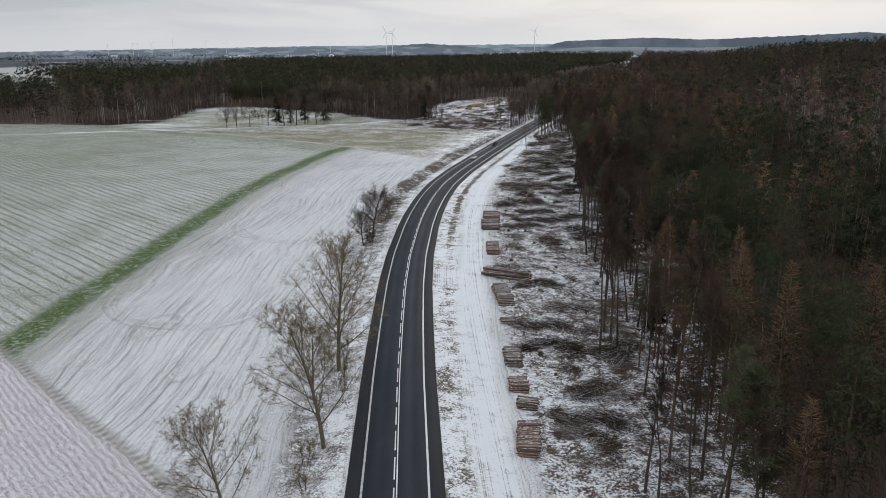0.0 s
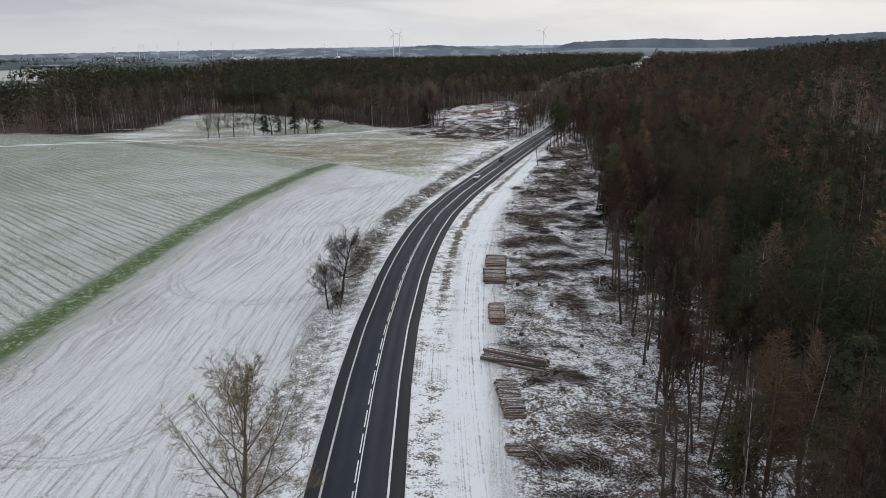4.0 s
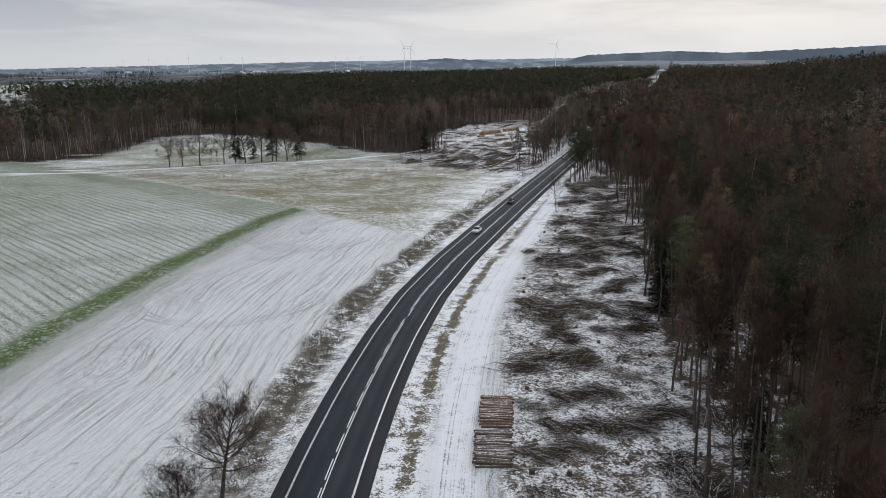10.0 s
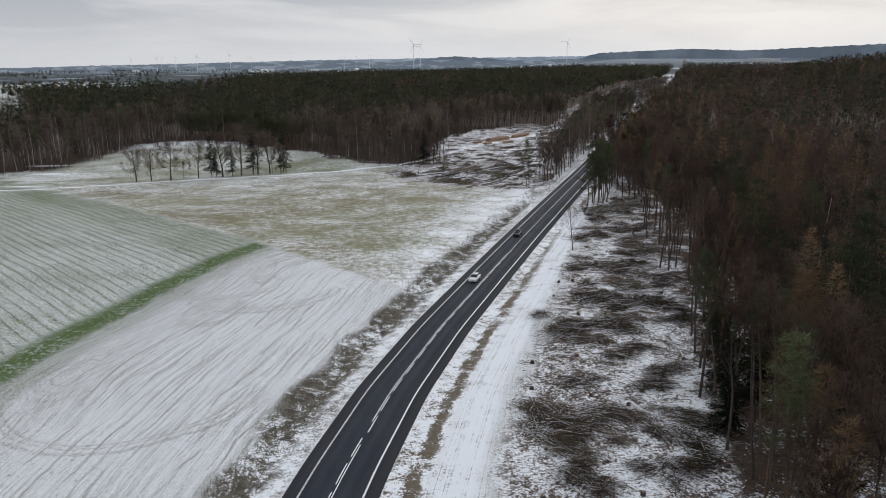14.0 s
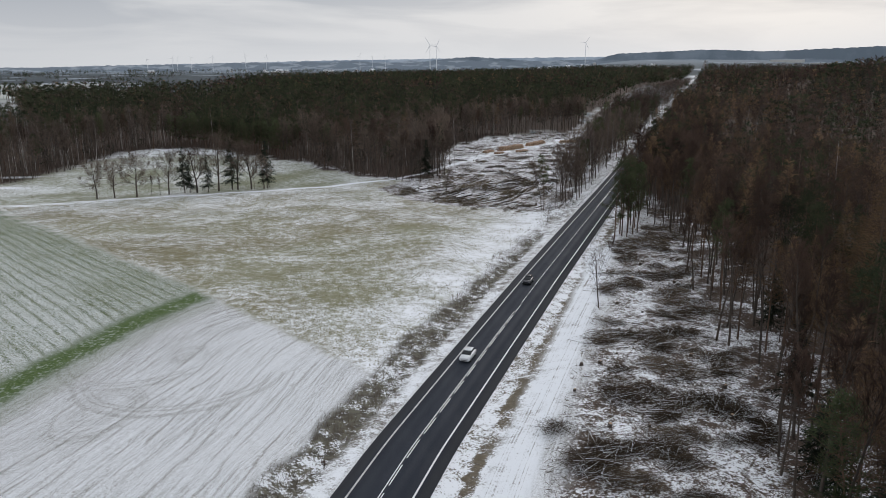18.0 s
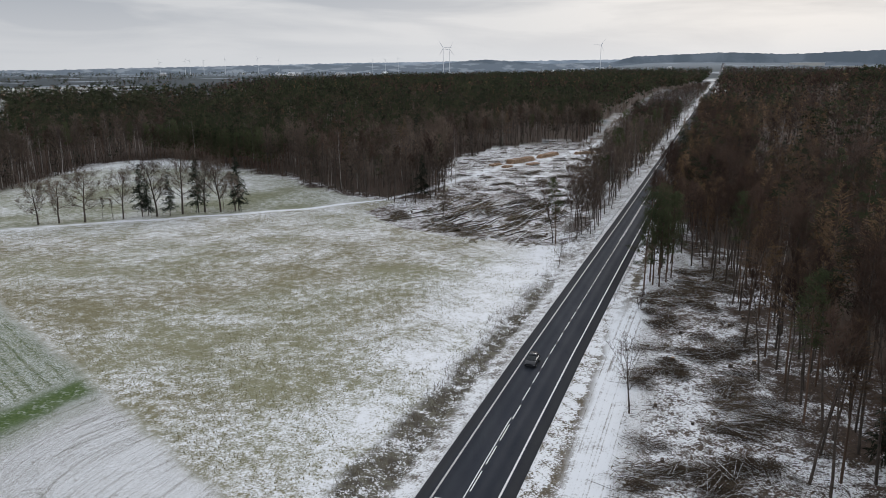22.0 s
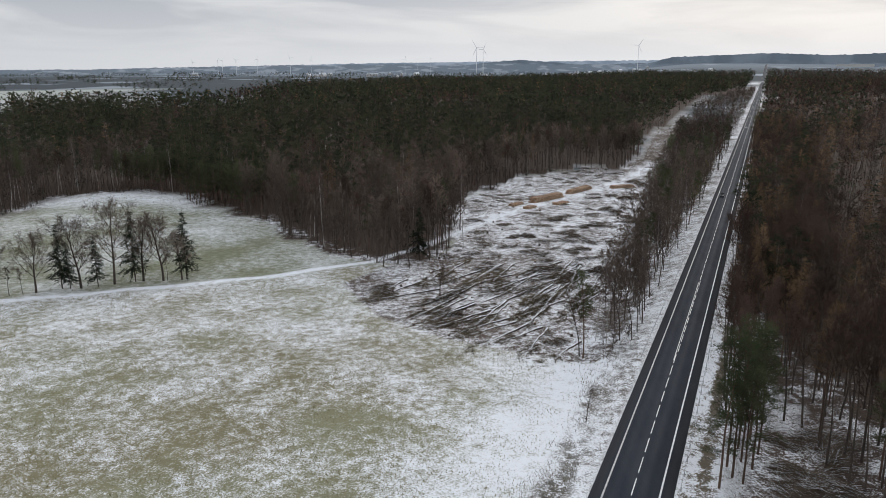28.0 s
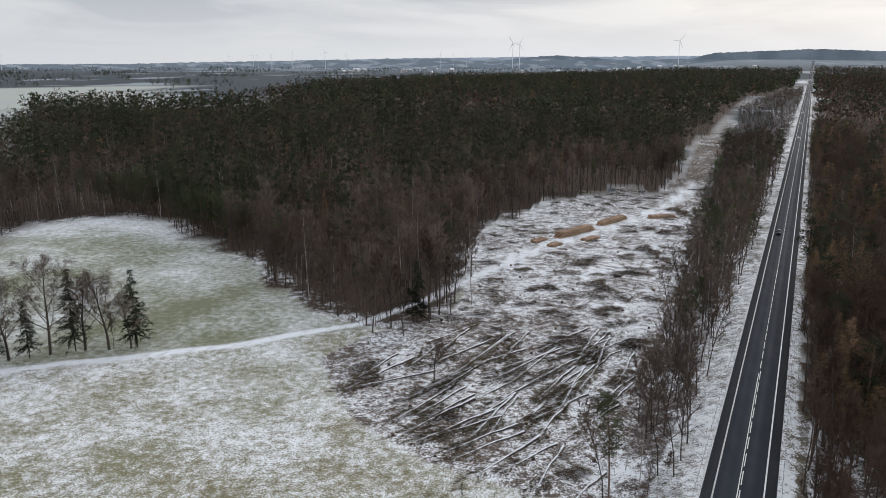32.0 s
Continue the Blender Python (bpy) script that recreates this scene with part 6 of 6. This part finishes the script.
keep = inside(qx, qy, clear_line) & (clumpy(qx, qy, 15, 3.0, 0.15) | ((qy < 505) & (RNG.uniform(size=qx.size) < 0.75)))
scatter_sticks("scattered_twigs", "brown brash strewn over the snowy clearing", qx[keep], qy[keep], (0.6, 2.0), (0.05, 0.11), (-0.02, 0.15), M_BRUSH, 0, np.radians(-118))
M_DRY = leafy("dry_stalks", (0.075, 0.060, 0.045), (0.17, 0.14, 0.10))
qx, qy = jitter(-34, 60, 56, 440, 0.36, 0.5)
uu = road_u(qx, qy) + 1.2 * wob(qx, qy, 14)
keep = (uu > -13.4) & (uu < -8.4) & clumpy(qx, qy, 9, 5.0, -0.4) & ((qy > 175) | (RNG.uniform(size=qx.size) < 0.35)) & ((qy < 385) | (RNG.uniform(size=qx.size) < 0.25))
qx, qy = qx[keep], qy[keep]
scatter_sticks("verge_growth", "dry brown stalks and brambles on the verge", qx, qy, (0.12, 0.4), (0.04, 0.09), (1.0, 3.2), M_DRY)
qx, qy = jitter(20, 150, 56, 560, 1.25, 0.5)
d = qx - right_edge(qy)
keep = (d > -3) & (d < 40) & ((clumpy(qx, qy, 17, 7.0, 0.15) & (d > 12)) | (clumpy(qx, qy, 11, 2.0, 0.1) & (d > 3)) | (qy > 458))
scatter_sticks("undergrowth", "thin brown saplings and undergrowth in the wood", qx[keep], qy[keep], (0.2, 0.8), (0.05, 0.08), (2.0, 5.0), M_TWIG)
M_GRASS = leafy("dry_meadow_grass", (0.14, 0.135, 0.07), (0.26, 0.225, 0.135))
qx, qy = jitter(-200, 50, 285, 600, 0.58, 0.5)
keep = (0.916 * (qx + 3.8) + (qy - 288.5) > 1.5) & (road_u(qx, qy) < -13) & ~in_left_wood(qx, qy) & ~inside(qx, qy, clear_line) & (seg_dist(qx, qy, FARM_TRACK) > 2.2)
far_side = (qy - 0.56 * qx > 511) | (qx < -150)
keep &= clumpy(qx, qy, 13, 4.0, -0.6 + 0.7 * sstep(-34, -14, road_u(qx, qy))) & (~far_side | (RNG.uniform(size=qx.size) < 0.3))
scatter_sticks("meadow_grass", "tufts of dry olive grass standing out of the thin snow", qx[keep], qy[keep], (0.03, 0.12), (0.10, 0.22), (1.8, 3.5), M_GRASS)
# bushes
K_BUSH = [tree_kind("bush", "dense brown leafless bush on the verge", *bare_tree(3.6, 0.08, 1.6, 22, 0.09, 0.15, 45, 4, 900, (0, 0), 4, 0.6, 0.03, 4), M_BARK, m, "bushes on the verge") for m in (M_TWIG, M_TWIGO)]
for e in K_BUSH:
    e["category"] = "bush"
for x, y, k, s_ in ((-17.2, 168.2, 0, 0.8), (-16.6, 166.6, 0, 0.9), (-17.6, 164.3, 0, 0.6), (-13.9, 95.5, 1, 0.7), (-14.2, 101.5, 1, 0.9), (-13.2, 91, 1, 0.6),
                    (-15.8, 86, 1, 0.7), (-15.4, 74, 1, 0.8), (-14.6, 69, 1, 0.7), (-15.0, 200, 0, 0.5), (-3.4, 262, 0, 0.4),
                    (21.6, 355.8, 1, 0.35), (46.5, 372, 0, 0.7), (45, 366, 0, 0.6), (43, 441, 0, 0.8), (40, 437, 0, 0.6)):
    set_at(K_BUSH[k], x, y, None, s_)
qx, qy = jitter(-230, 30, 468, 700, 1.15, 0.5)
keep = in_left_wood(qx, qy) & (seg_dist(qx, qy, LEFT_WOOD[1:19]) < 30)
scatter_sticks("undergrowth", "dark brown undergrowth along the wood's edge", qx[keep], qy[keep], (0.3, 0.9), (0.10, 0.20), (1.2, 4.0), M_TWIG)


# ---- guard rails, fence ----
def road_pose(u_, y, dz=0.0, turn=0.0):
    """A pose beside the road, its y axis along the road."""
    s = float(np.interp(y, _fy, _fs))
    k = math.sqrt(1 + s * s)
    return pose(float(cx(y)) + u_ / k, y - u_ * s / k, float(road_z(y)) + dz, 0, 0, -math.degrees(math.atan(s)) + turn)


def guard_rail(u_, y0, y1, side):
    e = tagged(new("guard_rail"), "galvanised steel guard rail on posts beside the road", "guard rail", "guard rails")
    prof = [(0.0, 0.45), (0.045, 0.50), (0.0, 0.56), (0.0, 0.62), (0.045, 0.68), (0.0, 0.74)]
    ys = np.arange(y0, y1 + 0.01, 4.0)
    v = []
    for y in ys:
        m = road_pose(u_, float(y))
        drop = 0.45 if y in (ys[0], ys[-1]) else 0.0
        v += [tuple(m @ Vector((-side * (a + 0.05), 0, z - drop))) for a, z in prof]
    f = [(i * 6 + j, i * 6 + j + 1, (i + 1) * 6 + j + 1, (i + 1) * 6 + j) for i in range(len(ys) - 1) for j in range(5)]
    beam = part("beam", mesh_of("beam", v, f, M_METAL), e)
    md = beam.modifiers.new("thickness", "SOLIDIFY")
    md.thickness = 0.012
    bm = bmesh.new()
    box(bm, -0.05, 0.05, -0.05, 0.05, -0.7, 0.78, 0.01)
    post = part("post", (bm, M_METAL), e)
    post.matrix_basis = road_pose(u_, float(ys[0]), -0.1)
    for y in ys[1:]:
        o = part("post", post.data, e)
        o.matrix_basis = road_pose(u_, float(y), -0.1)
    return e


guard_rail(5.95, 372, 488, 1)
guard_rail(-6.1, 424, 504, -1)

fence = tagged(new("railing"), "low pale metal railing across the ditch", "railing")
fence.matrix_basis = pose(39.3, 431.8, float(ground_z(42, 432.4)), 0, 0, math.degrees(math.atan2(1.3, 7.1)))
for z in (0.45, 0.75, 1.05):
    part("rail", mesh_of("rail", *tubes([[0, 0, z]], [[7.2, 0, z]], [0.035], [0.035], 6), M_METAL), fence)
for i in range(7):
    part("post", mesh_of("post", *tubes([[1.2 * i, 0, -0.6]], [[1.2 * i, 0, 1.1]], [0.04], [0.04], 6), M_METAL), fence)
bm = bmesh.new()
box(bm, -0.7, 0.7, -0.35, 0.35, 0, 0.22, 0.03)
slab = part("concrete_slab", (bm, plain("pale_concrete", (0.55, 0.55, 0.54), (0.68, 0.68, 0.67), 2)))
slab.matrix_basis = pose(46.2, 445.5, float(ground_z(46.2, 445.5)) - 0.05, 8, 0, 40)
tagged(slab, "pale concrete slab lying on the embankment", "slab")

# ---- cars ----
M_GLASS = plain("dark_car_glass", (0.015, 0.018, 0.02), (0.025, 0.028, 0.03), 2, rough=0.08, bump=0.0, vary=0.0)
M_TYRE = plain("tyre_rubber", (0.012, 0.012, 0.012), (0.03, 0.03, 0.03), 8, rough=0.9)
M_LAMP = plain("lamp_glass", (0.75, 0.76, 0.78), (0.85, 0.86, 0.88), 4, rough=0.15, bump=0.0, vary=0.0)
M_REDL = plain("red_lamp_glass", (0.35, 0.02, 0.015), (0.45, 0.03, 0.02), 4, rough=0.2, bump=0.0, vary=0.0)
M_BLACK = plain("black_trim", (0.015, 0.015, 0.016), (0.03, 0.03, 0.03), 4, rough=0.6)


def loft(sections, mat, name, parent, label=""):
    """A closed hull through rounded cross sections (y, half width, z low, z high)."""
    bm = bmesh.new()
    rings = []
    for y, w, z0, z1 in sections:
        r = min(0.16, (z1 - z0) * 0.3, w * 0.4)
        pts = [(-w, z0 + r), (-w, z1 - r), (-w + r, z1), (0, z1 + 0.02), (w - r, z1), (w, z1 - r), (w, z0 + r), (w - r, z0), (-w + r, z0)]
        rings.append([bm.verts.new((x, y, z)) for x, z in pts])
    for a, c in zip(rings, rings[1:]):
        for j in range(9):
            bm.faces.new((a[j], a[(j + 1) % 9], c[(j + 1) % 9], c[j])).smooth = True
    bm.faces.new(rings[0][::-1])
    bm.faces.new(rings[-1])
    bmesh.ops.recalc_face_normals(bm, faces=bm.faces)
    return part(name, (bm, mat), parent, label)


def car(m, paint, label, tall=0.0):
    e = tagged(new("car"), label, "car", "cars on the road")
    e.matrix_basis = m
    h = 1.45 + tall
    loft([(-2.1, 0.70, 0.32, 0.72), (-1.95, 0.84, 0.24, 0.82), (-1.0, 0.88, 0.2, 0.93), (0.9, 0.88, 0.2, 0.96), (1.8, 0.85, 0.24, 0.97), (2.05, 0.78, 0.32, 0.9)], paint, "body", e)
    loft([(-0.95, 0.74, 0.90, 0.95), (-0.25, 0.66, 0.92, h - 0.04), (1.1, 0.66, 0.92, h - 0.03), (1.85, 0.70, 0.92, 1.0)], M_GLASS, "windows", e, "dark tinted glass")
    loft([(-0.3, 0.60, h - 0.07, h), (0.3, 0.63, h - 0.07, h + 0.02), (1.2, 0.60, h - 0.08, h)], paint, "roof", e)
    for sx_ in (-1, 1):
        bm = bmesh.new()
        box(bm, sx_ * 0.62 - 0.15, sx_ * 0.62 + 0.15, -2.08, -1.93, 0.56, 0.70, 0.03)
        part("headlight", (bm, M_LAMP), e)
        bm = bmesh.new()
        box(bm, sx_ * 0.66 - 0.12, sx_ * 0.66 + 0.12, 1.98, 2.07, 0.66, 0.82, 0.03)
        part("tail_light", (bm, M_REDL), e, "red tail light")
        bm = bmesh.new()
        box(bm, sx_ * 0.95 - 0.09, sx_ * 0.95 + 0.09, -0.78, -0.62, 0.92, 1.04, 0.03)
        part("mirror", (bm, paint), e)
        for y in (-1.3, 1.28):
            w = new("wheel")
            w.parent = e
            w.matrix_basis = pose(sx_ * 0.79, y, 0.31)
            part("tyre", mesh_of("tyre", *tubes([[-0.1, 0, 0]], [[0.1, 0, 0]], [0.31], [0.31], 16), M_TYRE), w)
            part("rim", mesh_of("rim", *tubes([[-0.112, 0, 0]], [[0.112, 0, 0]], [0.2], [0.2], 12), M_METAL), w, "grey metal rim")
    bm = bmesh.new()
    box(bm, -0.5, 0.5, -2.11, -2.0, 0.36, 0.52, 0.03)
    part("grille", (bm, M_BLACK), e, "black grille")
    return e


P_WHITE = plain("white_car_paint", (0.70, 0.71, 0.72), (0.76, 0.77, 0.78), 1, rough=0.25, bump=0.0, vary=0.0)
P_DARK = plain("dark_car_paint", (0.02, 0.022, 0.026), (0.032, 0.034, 0.04), 1, rough=0.25, bump=0.0, vary=0.0)
P_SILVER = plain("silver_car_paint", (0.40, 0.41, 0.43), (0.48, 0.49, 0.5), 1, rough=0.3, metal=0.4, bump=0.0, vary=0.0)
car(road_pose(-1.75, 294.5, 0.0), P_WHITE, "white hatchback driving on the dark asphalt road")
car(road_pose(-1.75, 336.5, 0.0), P_DARK, "black car driving on the dark asphalt road", 0.12)
car(road_pose(-1.75, 613, 0.0), P_DARK, "dark car far along the straight road", 0.1)
car(road_pose(-1.75, 970, 0.0), P_WHITE, "white car far along the straight road")
car(road_pose(-1.75, 1110, 0.0), P_SILVER, "grey car far along the straight road")
car(road_pose(-1.75, 1268, 0.0), P_WHITE, "white car far along the straight road")


# ---- wind turbines ----
def turbine(az, dist_, hub_z, k, spin):
    x, y = dist_ * math.sin(radians(az)), dist_ * math.cos(radians(az))
    z0 = float(ground_z(x, y))
    e = tagged(new("wind_turbine"), "white three-bladed wind turbine on the horizon", "wind turbine", "wind turbines")
    e.matrix_basis = pose(x, y, z0, 0, 0, -az)
    hub = hub_z - z0
    part("tower", mesh_of("tower", *tubes([[0, 0, -5]], [[0, 0, hub]], [1.9 * k], [1.2 * k], 12), M_WHITE, smooth=True), e)
    bm = bmesh.new()
    box(bm, -1.6 * k, 1.6 * k, -4 * k, 6 * k, hub - 1.6 * k, hub + 1.6 * k, 0.5 * k)
    part("nacelle", (bm, M_WHITE), e)
    rotor = new("rotor")
    rotor.parent = e
    rotor.matrix_basis = pose(0, -5 * k, hub, 0, spin, 0)
    part("hub", mesh_of("hub", *tubes([[0, 1.5 * k, 0]], [[0, -2 * k, 0]], [2.0 * k], [0.9 * k], 10), M_WHITE), rotor)
    for i in range(3):
        bm = bmesh.new()
        r = [[bm.verts.new((w * math.cos(t_), th * math.sin(t_), z)) for t_ in (0, 1.05, 2.1, 3.14, 4.19, 5.24)] for z, w, th in ((1, 0.7, 0.6), (8, 1.3, 0.5), (25, 0.9, 0.3), (46, 0.3, 0.12))]
        for a, c in zip(r, r[1:]):
            for j in range(6):
                bm.faces.new((a[j], a[(j + 1) % 6], c[(j + 1) % 6], c[j]))
        bm.faces.new(r[-1])
        bmesh.ops.scale(bm, vec=(k, k, k), verts=bm.verts)
        bmesh.ops.recalc_face_normals(bm, faces=bm.faces)
        o = part("blade", (bm, M_WHITE), rotor)
        o.matrix_basis = pose(0, -0.6 * k, 0, 0, 120 * i, 0)


turbine(-4.2, 4250, 128, 1.0, -32)
turbine(-3.75, 4300, 122, 0.85, 25)
turbine(6.75, 4300, 138, 0.85, 35)
for az, hz, k in ((-23.5, 59, 0.5), (-21.9, 65, 0.5), (-21.6, 66, 0.42), (-20.7, 67, 0.5), (-19.3, 73, 0.5), (-17.1, 80, 0.52), (-15.7, 70, 0.5), (-9.2, 74, 0.42), (-8.3, 70, 0.4), (-7.4, 74, 0.42), (-38.6, 75, 0.6), (-37, 62, 0.4)):
    turbine(az, 4330, hz, k * 0.85, az * 37 % 120)

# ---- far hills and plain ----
# hill surface with the air's blue haze put into its base colour
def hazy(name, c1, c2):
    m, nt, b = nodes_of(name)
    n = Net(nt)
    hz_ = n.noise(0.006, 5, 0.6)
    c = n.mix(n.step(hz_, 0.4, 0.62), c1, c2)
    # fields and groves on the lower slopes, their tones paled by painted haze
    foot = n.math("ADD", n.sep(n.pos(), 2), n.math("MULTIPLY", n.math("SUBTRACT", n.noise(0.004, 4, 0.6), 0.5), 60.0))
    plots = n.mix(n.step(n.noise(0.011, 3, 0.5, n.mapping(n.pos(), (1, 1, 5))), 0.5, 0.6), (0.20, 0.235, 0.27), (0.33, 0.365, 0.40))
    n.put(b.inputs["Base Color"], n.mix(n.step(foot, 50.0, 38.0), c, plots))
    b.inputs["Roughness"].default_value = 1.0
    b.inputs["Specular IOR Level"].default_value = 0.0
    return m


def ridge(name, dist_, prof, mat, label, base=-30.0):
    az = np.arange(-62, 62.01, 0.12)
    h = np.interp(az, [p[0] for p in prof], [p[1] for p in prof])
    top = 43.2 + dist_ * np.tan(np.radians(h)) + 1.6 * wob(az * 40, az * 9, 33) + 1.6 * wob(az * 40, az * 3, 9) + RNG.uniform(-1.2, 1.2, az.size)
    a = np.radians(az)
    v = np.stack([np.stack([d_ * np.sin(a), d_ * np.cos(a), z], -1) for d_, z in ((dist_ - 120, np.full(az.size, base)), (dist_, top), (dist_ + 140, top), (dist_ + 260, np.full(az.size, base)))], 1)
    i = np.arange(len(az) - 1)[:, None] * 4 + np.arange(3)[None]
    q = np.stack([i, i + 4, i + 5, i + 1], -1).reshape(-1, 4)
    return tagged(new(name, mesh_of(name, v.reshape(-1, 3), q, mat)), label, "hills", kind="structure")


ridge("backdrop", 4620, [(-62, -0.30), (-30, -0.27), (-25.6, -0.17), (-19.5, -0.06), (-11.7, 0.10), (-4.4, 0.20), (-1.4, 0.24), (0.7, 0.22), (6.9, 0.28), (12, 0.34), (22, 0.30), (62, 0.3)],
      hazy("haze_pale_hills", (0.27, 0.325, 0.385), (0.40, 0.455, 0.515)), "long pale blue-grey hills under the sky")
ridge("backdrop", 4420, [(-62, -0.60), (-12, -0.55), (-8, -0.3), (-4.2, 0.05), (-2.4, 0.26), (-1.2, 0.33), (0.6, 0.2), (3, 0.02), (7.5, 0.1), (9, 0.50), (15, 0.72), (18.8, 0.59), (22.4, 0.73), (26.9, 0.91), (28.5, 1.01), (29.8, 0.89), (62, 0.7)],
      hazy("haze_blue_wooded_hills", (0.14, 0.17, 0.20), (0.195, 0.23, 0.265)), "dark blue-grey wooded hills in the distance")

# ---- distant houses ----
M_ROOF = plain("snowy_roof", (0.55, 0.56, 0.58), (0.75, 0.76, 0.78), 0.4)
M_WALL = plain("pale_render", (0.5, 0.48, 0.45), (0.62, 0.6, 0.57), 0.5)


def house(w, l, h, r):
    e = tagged(new("house"), "distant pale house with a snowy roof", "house", "distant houses")
    bm = bmesh.new()
    box(bm, -w / 2, w / 2, -l / 2, l / 2, -2, h, 0.05)
    wall = part("wall", (bm, M_WALL), e)
    v = [(-w * 0.56, -l * 0.54, h - 0.2), (w * 0.56, -l * 0.54, h - 0.2), (w * 0.56, l * 0.54, h - 0.2), (-w * 0.56, l * 0.54, h - 0.2), (0, -l * 0.54, h + r), (0, l * 0.54, h + r)]
    bm = bmesh.new()
    vs = [bm.verts.new(p) for p in v]
    for f in ((0, 1, 4), (2, 3, 5), (1, 2, 5, 4), (3, 0, 4, 5), (3, 2, 1, 0)):
        bm.faces.new([vs[i] for i in f])
    roof = part("roof", (bm, M_ROOF), e)
    bm = bmesh.new()
    box(bm, w * 0.15, w * 0.15 + 0.8, -0.4, 0.4, h + r * 0.3, h + r + 0.9, 0.03)
    part("chimney", (bm, M_WALL), roof)
    return e


K_HOUSE = [house(9, 13, 5, 4), house(12, 18, 6, 5)]
for i in range(36):
    az = RNG.uniform(-24, 12)
    dd = RNG.uniform(3300, 4150)
    set_at(K_HOUSE[i % 2], dd * math.sin(radians(az)), dd * math.cos(radians(az)), None, RNG.uniform(0.9, 1.5))
hall = tagged(new("hall"), "long low white hall in the distance", "hall", "distant halls")
bm = bmesh.new()
box(bm, -75, 75, -15, 15, -2, 11, 0.2)
part("wall", (bm, M_WALL), hall)
bm = bmesh.new()
box(bm, -76, 76, -16, 16, 11.01, 12, 0.2)
part("roof", (bm, M_ROOF), hall)
for az, dd, zz in ((22.2, 4150, 58), (24.2, 4180, 56), (19.8, 4160, 56)):
    x, y = dd * math.sin(radians(az)), dd * math.cos(radians(az))
    o = hall if az == 22.2 else copy_thing(hall, pose(0, 0, 0))
    o.matrix_basis = pose(x, y, float(ground_z(x, y)), 0, 0, -az)

# ---- centre dashes ----
for o, y0 in _late:
    part("dash", ribbon("dash", o - 0.075, o + 0.075, y0, y0 + 4.4, 0.006, mL, 2.2), road)
part("dash", ribbon("dash", -0.075, 0.075, 905, 2400, 0.006, mLg, 6), road, "centre line fading into the distance")
